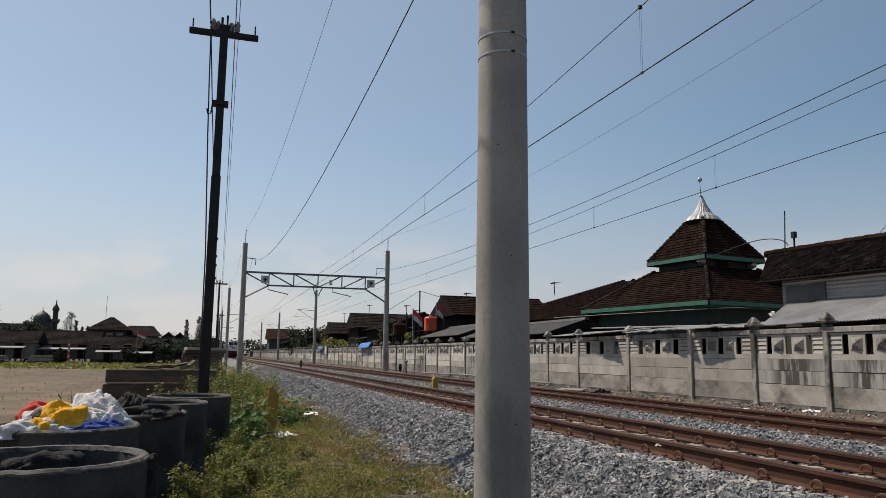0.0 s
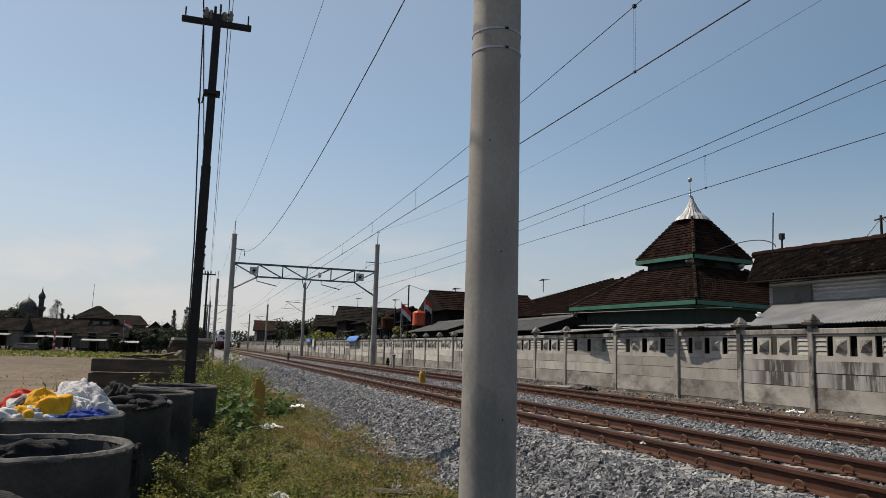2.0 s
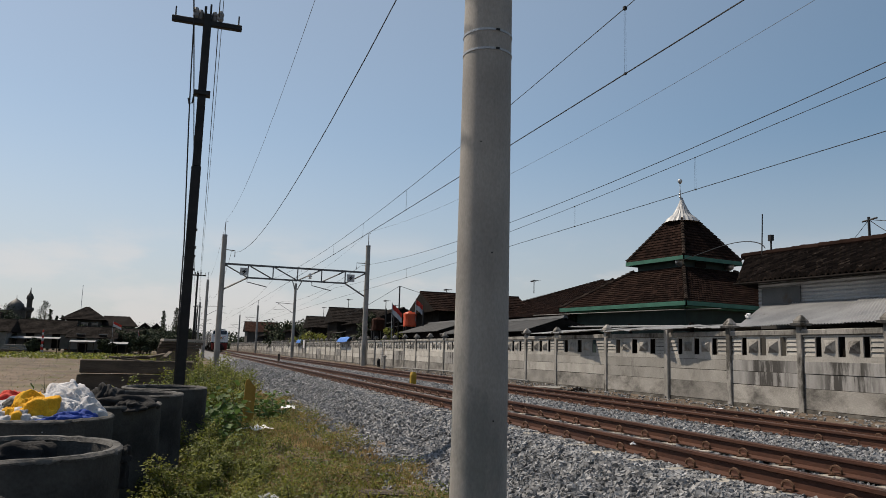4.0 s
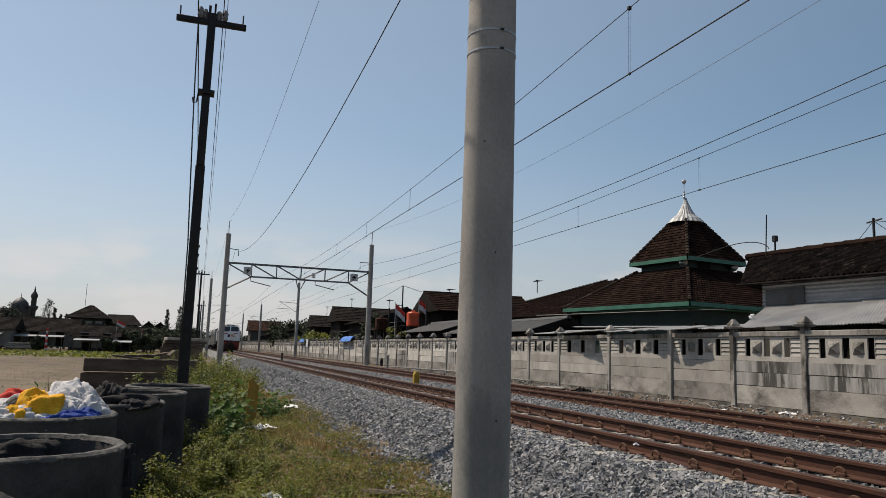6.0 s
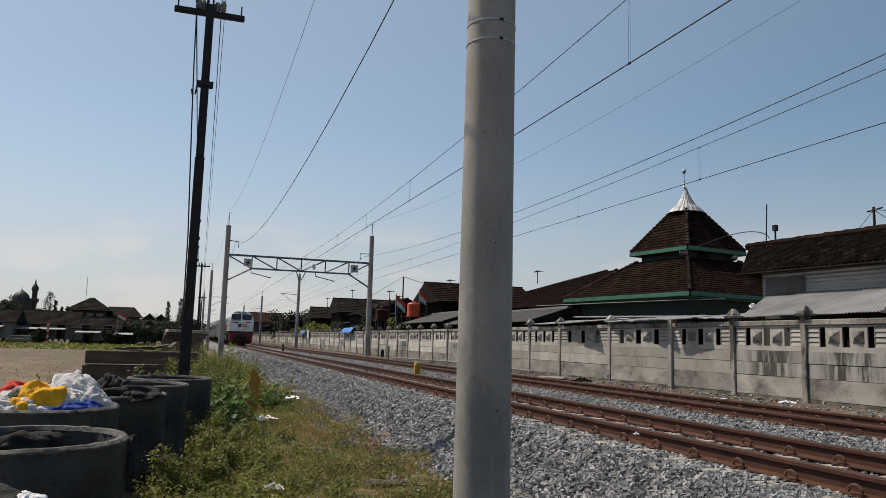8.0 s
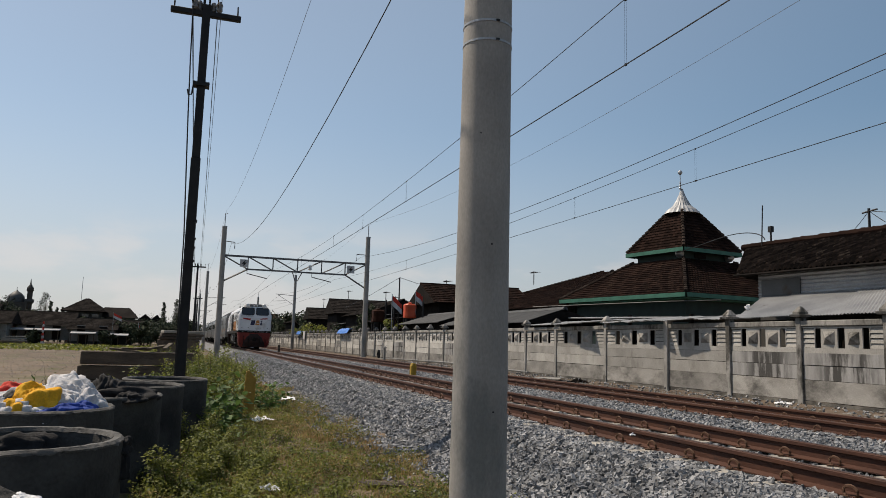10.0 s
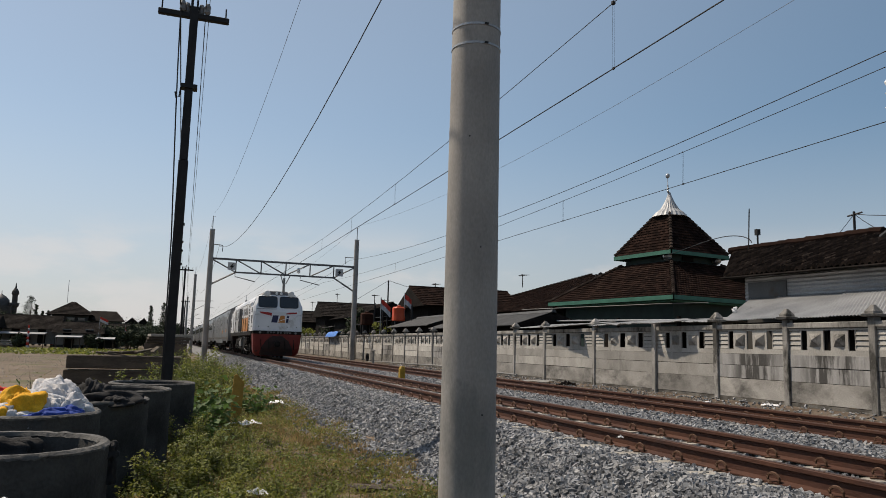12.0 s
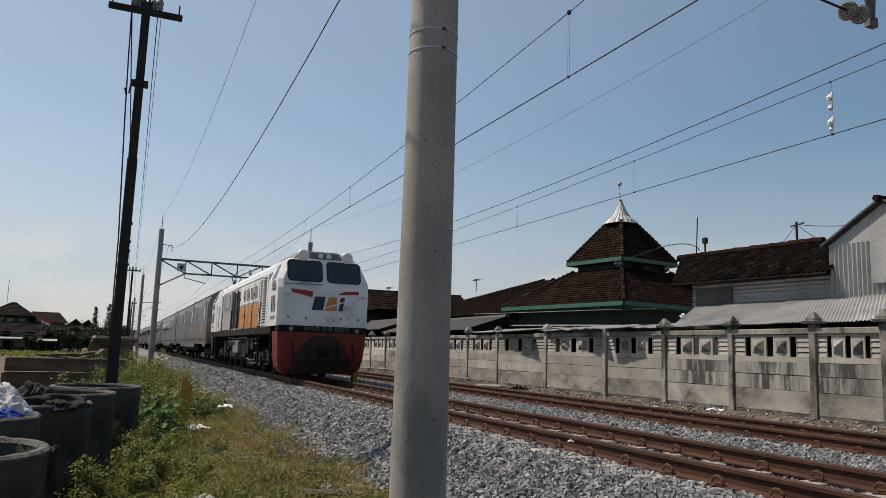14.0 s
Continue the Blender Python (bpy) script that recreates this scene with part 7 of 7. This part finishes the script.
crumple(1.4, 14.4, G0 + 0.10, 0.5, 0.42, 0.10, 1.0, M_paper, "crumpled white plastic sheet on the grass")
crumple(2.55, 19.0, G0 + 0.14, 0.8, 0.3, 0.06, 2.0, M_paper, "white scrap of board at the edge of the ballast")
crumple(1.75, 10.8, G0 + 0.03, 0.7, 0.45, 0.07, 3.0, M_slab, "flat grey scrap on the grass")
crumple(2.35, 8.2, G0 + 0.03, 0.7, 0.3, 0.06, 4.0, M_slab, "flat grey scrap on the grass")
crumple(0.9, 7.8, G0 + 0.10, 0.10, 0.24, 0.08, 6.0, M_paper, "torn white plastic in the weeds")
crumple(0.32, 6.6, G0 + 0.2, 0.1, 0.2, 0.1, 7.0, M_paper, "torn white plastic in the weeds")
crumple(10.9, 21.2, -0.13, 0.9, 1.3, 0.05, 8.0, M_plaster_w, "pale board lying at the foot of the wall")
crumple(11.3, 20.0, -0.2, 0.5, 0.4, 0.25, 9.0, M_shade, "dark clump of rubbish at the foot of the wall")
crumple(11.7, 12.3, -0.17, 0.25, 0.3, 0.08, 10.0, M_paper, "scattered white litter at the foot of the wall")
crumple(11.2, 13.6, -0.2, 0.12, 0.15, 0.05, 11.0, M_paper, "scattered white litter at the foot of the wall")
crumple(11.4, 10.4, -0.2, 0.2, 0.3, 0.06, 12.0, M_plaster_w, "scattered pale litter at the foot of the wall")
crumple(4.55, 6.9, -0.05, 0.06, 0.06, 0.04, 13.0, M_paper, "small white scrap on the rail")
crumple(5.1, 5.75, -0.16, 0.12, 0.1, 0.08, 14.0, M_sleeper, "pale stone between the rails")
_h = thing("pipe_run", (11.55, 24, -0.1), "thin white pipe lying along the foot of the wall", "pipe")
part("pipe", Geo().tube([(0, 0, 0.05), (0.05, 9, 0.1), (-0.1, 18, 0.02), (-0.3, 20, -0.05)], 0.035, 6), M_plaster_w, _h)
_t = thing("old_tyre", (11.8, 46.5, -0.2), "black tyre leaning on the wall", "tyre")
_g = Geo().tube([(0, 0.21 * math.cos(a), 0.27 + 0.21 * math.sin(a)) for a in [2 * math.pi * i / 20 for i in range(21)]], 0.065, 8)
part("rubber", _g, M_black, _t)

# the bracket and insulators that hang from the nearest portal
_b = thing("hanging_bracket", (6.62, NEAR_Y, 4.21), "galvanised forked bracket hanging from the portal beam", "bracket")
part("fork", Geo().bar((-0.12, 0, 1.1), (0.0, 0, 0.05), 0.05).bar((0.14, 0, 1.1), (0.02, 0, 0.05), 0.05).box(-0.05, 0.07, -0.03, 0.03, 0.0, 0.1), M_truss, _b)
_s = thing("insulator_string", (6.52, NEAR_Y, 4.28), "two ribbed grey porcelain insulator discs on the bracket", "insulator")
for q in (0.0, 0.17):
    g = Geo().turned([(0.02, -0.02), (0.085, -0.015), (0.095, 0.0), (0.075, 0.008), (0.07, -0.004), (0.05, 0.008), (0.045, 0.02), (0.02, 0.04)], 20)
    mm = pose(-0.05 - q, 0, 0.03, 0, 75, 20)
    g.v = [tuple(mm @ Vector(p)) for p in g.v]
    dd = part("disc", g, M_porcelain, _s, "ribbed porcelain disc", True)
    for rr in (0.03, 0.052, 0.074):
        gg = Geo().tube([tuple(mm @ Vector((rr * math.cos(a), rr * math.sin(a), -0.022))) for a in [2 * math.pi * i / 18 for i in range(19)]], 0.005, 4)
        part("groove", gg, M_galv, dd)
part("stay_wire", Geo().tube([(-0.2, 0, 0.03), (-1.0, 0, 0.1), (-2.6, 0.2, 0.9)], 0.012, 5), M_wire, _s)


# ---- plants ----
def grass_patch(n, x0, x1, y0, y1, size, mat, name, label, hmax=0.12, keep=None, bias=1.0):
    x = RNG.uniform(x0, x1, n)
    y = y0 + (y1 - y0) * RNG.uniform(0, 1, n) ** bias
    k = np.array([noise.noise(Vector((a * 0.9, b * 0.9, 2.0))) + 0.5 * noise.noise(Vector((a * 2.7, b * 2.7, 5.0))) for a, b in zip(x, y)])
    ok = k > RNG.uniform(-0.32, 0.42, n)
    if keep is not None:
        ok &= keep(x, y)
    x, y, k = x[ok], y[ok], k[ok]
    z = np.array([ground_z(a) for a in x]) + RNG.uniform(0, hmax, len(x)) * (0.6 + np.clip(k, 0, 1) * 2.0)
    me = scatter(name, LEAF, LEAF_F, np.stack([x, y, z], 1), RNG.uniform(0.5, 1.4, (len(x), 1)) * size, mat, 1.35)
    return tagged(part(name, me, None), label, "grass", kind="stuff")


BLADE = [(-0.035, 0, 0), (0.035, 0, 0), (0.06, 0.16, 0.62), (0.02, 0.42, 1.0)]
BLADE_F = [(0, 1, 2), (0, 2, 3)]


def blades(n, x0, x1, y0, y1, size, mat, name, label, keep, bias=1.5, seed=9.0, thin_out=0.1):
    """Upright grass blades standing in tufts."""
    m = n // 14
    cx, cy = RNG.uniform(x0, x1, m), y0 + (y1 - y0) * RNG.uniform(0, 1, m) ** bias
    k = np.array([noise.noise(Vector((a * 0.8, b * 0.8, seed))) + 0.6 * noise.noise(Vector((a * 2.2, b * 2.2, seed + 4))) for a, b in zip(cx, cy)])
    ok = (k > thin_out + RNG.uniform(-0.35, 0.2, m)) & keep(cx, cy)
    cx, cy = np.repeat(cx[ok], 14), np.repeat(cy[ok], 14)
    cx, cy = cx + RNG.normal(0, 0.05, len(cx)), cy + RNG.normal(0, 0.05, len(cy))
    z = np.array([ground_z(a) for a in cx])
    me = scatter(name, BLADE, BLADE_F, np.stack([cx, cy, z], 1), RNG.uniform(0.45, 1.5, (len(cx), 1)) * size, mat, 0.75)
    return tagged(part(name, me, None), label, "grass", kind="stuff")


_edge = lambda x, y: x < np.interp(y, [3, 8.5, 11, 15, 20, 24, 40], [2.85, 2.9, 3.0, 3.1, 3.1, 3.05, 2.9]) + 0.2 * np.sin(y * 2.1) * np.sin(y * 0.7 + 1)
_green = lambda x, y: _edge(x, y) & (RNG.uniform(0, 1, len(x)) < np.clip(1.2 - (x - 0.2) * 0.33, 0.15, 1))
grass_patch(120000, -0.3, 3.4, 3.0, 24.0, 0.029, M_grass, "dry_grass", "short dry yellow-green grass on the verge", 0.09, _edge, 1.5)
grass_patch(170000, -0.4, 3.2, 3.0, 24.0, 0.029, M_leaf, "low_weeds", "low green weeds on the verge", 0.17, _green, 1.5)
blades(80000, -0.3, 3.4, 3.0, 26.0, 0.07, M_straw, "withered_grass", "withered straw-coloured grass tufts on the verge", _edge, 1.5, 9.0, 0.05)
blades(30000, -0.4, 3.2, 3.0, 26.0, 0.085, M_leaf, "green_grass", "green grass tufts on the verge", _green, 1.5, 15.0, 0.05)
grass_patch(22000, -2.4, 2.9, -5.0, 3.2, 0.045, M_grass, "dry_grass", "short dry grass round the standpoint", 0.10, lambda x, y: (abs(x) + abs(y)) > 0.8)
grass_patch(9000, 0.6, 2.9, 24.0, 60.0, 0.11, M_grass, "far_verge_grass", "dry grass along the verge further off", 0.15, None)
grass_patch(14000, -42, -2.5, 78, 112, 0.35, M_leaf, "yard_grass", "strip of green grass across the yard", 0.12, None)
grass_patch(1500, -14, -2.0, 9, 40, 0.05, M_grass, "yard_tufts", "thin dry tufts on the bare yard", 0.04, None)


def bush(x, y, w, h, n, size, mat, label, lean=0.0, kind="bush"):
    t = thing(kind, (x, y, G0 - 0.05), label, "plant", "weeds and shrubs")
    stems = Geo()
    pos = []
    ks = max(5, int(w * 14))
    for k in range(ks):
        a, q = RNG.uniform(0, 6.28), RNG.uniform(0, 1) ** 0.5 * w / 2
        bx, by = q * math.cos(a), q * math.sin(a)
        hh = h * RNG.uniform(0.5, 1.0) * (1 - 0.35 * (q / (w / 2)) ** 2)
        tx, ty = bx * 1.25 + RNG.normal(0, 0.06), by * 1.25 + RNG.normal(0, 0.06)
        stems.tube([(bx * 0.6, by * 0.6, 0), ((bx + tx) / 2, (by + ty) / 2, hh * 0.6), (tx, ty, hh)], 0.007, 4, 0.003)
        for i in range(n // ks):
            u = RNG.uniform(0.12, 1.02)
            pos.append((bx * 0.6 + (tx - bx * 0.6) * u + RNG.normal(0, size * 1.3), by * 0.6 + (ty - by * 0.6) * u + RNG.normal(0, size * 1.3), hh * u + RNG.normal(0, size * 0.6)))
    pos = np.array(pos)
    part("branchwork", stems, M_bark, t)
    part("foliage", scatter("foliage", LEAF, LEAF_F, pos, RNG.uniform(0.6, 1.35, (len(pos), 1)) * size, mat, 1.1), None, t, "small green leaves")
    return t


BUSH = "bushy green weed with small leaves beside the rings"
for x, y, w, h, n in ((0.25, 6.3, 0.7, 0.55, 2300), (0.55, 7.2, 0.8, 0.5, 2300), (0.05, 7.9, 0.6, 0.75, 2200), (0.5, 8.4, 0.8, 0.55, 2300), (0.25, 9.4, 0.7, 0.7, 2100), (0.75, 9.6, 0.7, 0.45, 1700),
                      (0.5, 10.8, 0.7, 0.6, 1700), (0.25, 11.6, 0.6, 0.85, 1700), (0.05, 5.3, 0.5, 0.5, 1000), (0.95, 6.4, 0.7, 0.3, 900), (1.2, 7.9, 0.7, 0.25, 800), (0.35, 4.6, 0.7, 0.35, 900), (-0.15, 8.6, 0.45, 0.6, 700)):
    bush(x, y, w, h, int(n * 1.6), 0.032, M_leaf, BUSH)
for x, y, w, h, n in ((0.45, 15.2, 1.1, 1.2, 3000), (0.2, 16.4, 1.5, 1.5, 3600), (0.75, 17.0, 0.9, 1.15, 2400), (0.7, 18.6, 1.5, 1.55, 3200), (-0.55, 15.4, 1.3, 1.3, 3000), (-1.2, 16.8, 1.0, 0.8, 1400), (-2.3, 17.2, 0.8, 0.8, 900), (1.15, 19.6, 1.2, 1.2, 2000),
                      (0.9, 21.0, 1.6, 1.5, 2400), (1.1, 23.5, 1.6, 1.4, 2000), (0.2, 22.4, 1.6, 1.5, 2000), (-0.8, 35.0, 1.8, 1.5, 1500), (0.4, 34.0, 1.6, 1.35, 1500), (-0.2, 28.0, 1.6, 1.2, 1500), (1.3, 27.0, 1.8, 1.35, 1800), (1.4, 31.0, 1.8, 1.3, 1600)):
    bush(x, y, w, h, int(n * 1.8), 0.05, M_leaf, "tall leafy green weed along the verge")
for x, y, w, h, n in ((0.35, 12.7, 0.55, 0.95, 200), (0.55, 13.5, 0.6, 0.95, 190), (0.7, 14.4, 0.6, 1.1, 190), (1.75, 16.9, 0.55, 0.85, 170), (2.05, 17.8, 0.5, 0.7, 130), (0.5, 11.9, 0.5, 0.5, 90), (-2.6, 17.5, 0.5, 1.0, 90)):
    bush(x, y, w, h, n, 0.14, M_leaf_big, "broad-leaved milkweed shrub in the verge", kind="shrub")
for x, y in ((4.05, 10.2), (4.4, 7.3), (3.6, 5.2)):
    bush(x, y, 0.2, 0.14, 90, 0.03, M_leaf, "small weed sprouting through the ballast")

for k in range(64):
    y = RNG.uniform(6.0, 17.5)
    x = 0.6 + 2.1 * RNG.uniform(0, 1) ** 1.5
    bush(x, y, RNG.uniform(0.3, 0.8), RNG.uniform(0.14, 0.36) * (1.3 - 0.3 * x), 420, 0.034, M_leaf, "low creeping weed among the dry grass", kind="weed")


# ---- crushed stone ----
STONE = [(-0.5, -0.35, -0.3), (0.45, -0.45, -0.28), (0.55, 0.4, -0.3), (-0.4, 0.48, -0.28), (-0.42, -0.3, 0.3), (0.38, -0.38, 0.34), (0.42, 0.3, 0.28), (-0.3, 0.4, 0.33)]
STONE_F = [(0, 2, 1), (0, 3, 2), (4, 5, 6), (4, 6, 7), (0, 1, 5), (0, 5, 4), (1, 2, 6), (1, 6, 5), (2, 3, 7), (2, 7, 6), (3, 0, 4), (3, 4, 7)]


def stones(n, x0, x1, y0, y1, size, label, bias=1.0, lift=0.0, clear=True):
    x = RNG.uniform(x0, x1, n)
    y = y0 + (y1 - y0) * RNG.uniform(0, 1, n) ** bias
    ok = np.ones(n, bool)
    if clear:
        for tx in (TRACK_1, TRACK_2):
            for s in (-1, 1):
                ok &= abs(x - (tx + s * (GAUGE / 2 + 0.035))) > 0.085
        for tx in (TRACK_1, TRACK_2):
            ok &= ~((abs(x - tx) < 1.0) & (abs(((y + 6.0 + 0.3) % 0.6) - 0.3) < 0.10) & (RNG.uniform(0, 1, n) < 0.92))
    x, y = x[ok], y[ok]
    z = np.array([ground_z(a) for a in x]) + RNG.uniform(-0.02, 0.025, len(x)) + lift
    me = scatter("ballast_stones", STONE, STONE_F, np.stack([x, y, z], 1), RNG.uniform(0.55, 1.35, (len(x), 3)) * size, M_stone, None, 0.3)
    tagged(part("ballast_stones", me, None), label, "ballast", kind="stuff")


stones(62000, 2.85, 4.68, 4.0, 26.0, 0.046, "loose grey crushed stone on the ballast shoulder", 1.7)
stones(16000, 4.6, 5.9, 3.0, 26.0, 0.044, "loose grey crushed stone between the rails", 1.5, -0.01)
stones(46000, 5.8, 8.8, 5.0, 30.0, 0.047, "loose grey crushed stone between the tracks", 1.4, 0.01)
stones(6000, 8.6, 10.4, 5.0, 34.0, 0.062, "loose grey crushed stone under the far track", 1.2, -0.02)
stones(52000, 2.7, 10.3, 24.0, 62.0, 0.075, "grey crushed stone further along the line", 1.2)
stones(900, 2.3, 3.1, 4.0, 22.0, 0.05, "stray stones at the edge of the grass", 1.0, 0.02, False)
stones(1200, 10.4, 12.0, 6.0, 40.0, 0.05, "stray stones at the foot of the wall", 1.0, 0.02, False)

def rubble(n):
    x, y = RNG.uniform(-16, -2.4, n), RNG.uniform(12, 75, n)
    p = np.stack([x, y, np.full(n, G0 - 0.02)], 1)
    me = scatter("yard_rubble", STONE, STONE_F, p, RNG.uniform(0.4, 1.5, (n, 3)) * 0.035, M_sleeper, None, 0.35)
    tagged(part("yard_rubble", me, None), "scattered rubble and pale scraps on the bare yard", "rubble", kind="stuff")


rubble(1800)


def scraps(n):
    """Torn paper and chips of plaster strewn along the foot of the wall."""
    y = 6 + 40 * RNG.uniform(0, 1, n) ** 1.3
    x = 10.7 + 1.3 * RNG.uniform(0, 1, n) ** 0.7
    p = np.stack([x, y, np.array([ground_z(a) for a in x]) + 0.03], 1)
    me = scatter("wall_scraps", STONE, STONE_F, p, RNG.uniform(0.3, 1.6, (n, 3)) * np.array([0.05, 0.05, 0.015]), M_plaster_w, 0.5, 0.4)
    tagged(part("wall_scraps", me, None), "pale scraps of paper and plaster at the foot of the wall", "litter", kind="stuff")


scraps(700)


def far_woods():
    """The belt of trees that closes the view along the line and behind the yard."""
    n = 34000
    u = RNG.uniform(0, 1, n)
    x = -150 + 260 * u
    y = 250 + 60 * RNG.uniform(0, 1, n) - 0.15 * (x + 10)
    top = np.array([5.6 + 3.0 * noise.noise(Vector((a * 0.06, 1.0, 0))) + 1.8 * noise.noise(Vector((a * 0.25, 4.0, 0))) for a in x])
    z = G0 + np.clip(top, 1.5, 11) * RNG.uniform(0, 1, n) ** 0.7
    keep = (x < 2.5) | (x > 13.5) | (y > 290)
    p = np.stack([x, y, z], 1)[keep]
    me = scatter("far_woods", LEAF, LEAF_F, p, RNG.uniform(0.7, 1.4, (len(p), 1)) * 0.85, M_leaf_far)
    tagged(part("far_woods", me, None), "dark belt of distant trees on the horizon", "woods", kind="stuff")


far_woods()

def motions():
    front = [(0.0, 168.6), (3.2, 134.2), (5.5, 109.3), (8.0, 83.0), (11.0, 50.7), (12.5, 35.2), (13.5, 25.35), (14.0, 20.37)]
    walk(LOCO, [(t, pose(TRACK_1, y, 0)) for t, y in front])
    for k, c in enumerate(COACHES):
        walk(c, [(t, pose(TRACK_1, y + 16.1 + k * 20.9, 0)) for t, y in front])
    ts, ys = [t for t, _ in front], [y for _, y in front]
    for w, wy, r in WHEELS:
        rows = []
        for i in range(211):
            run = ys[0] - float(np.interp(i / 15, ts, ys))
            rows.append((i / 15, pose(0, wy, r, math.degrees(run / r), 0, 0)))
        walk(w, rows)


motions()
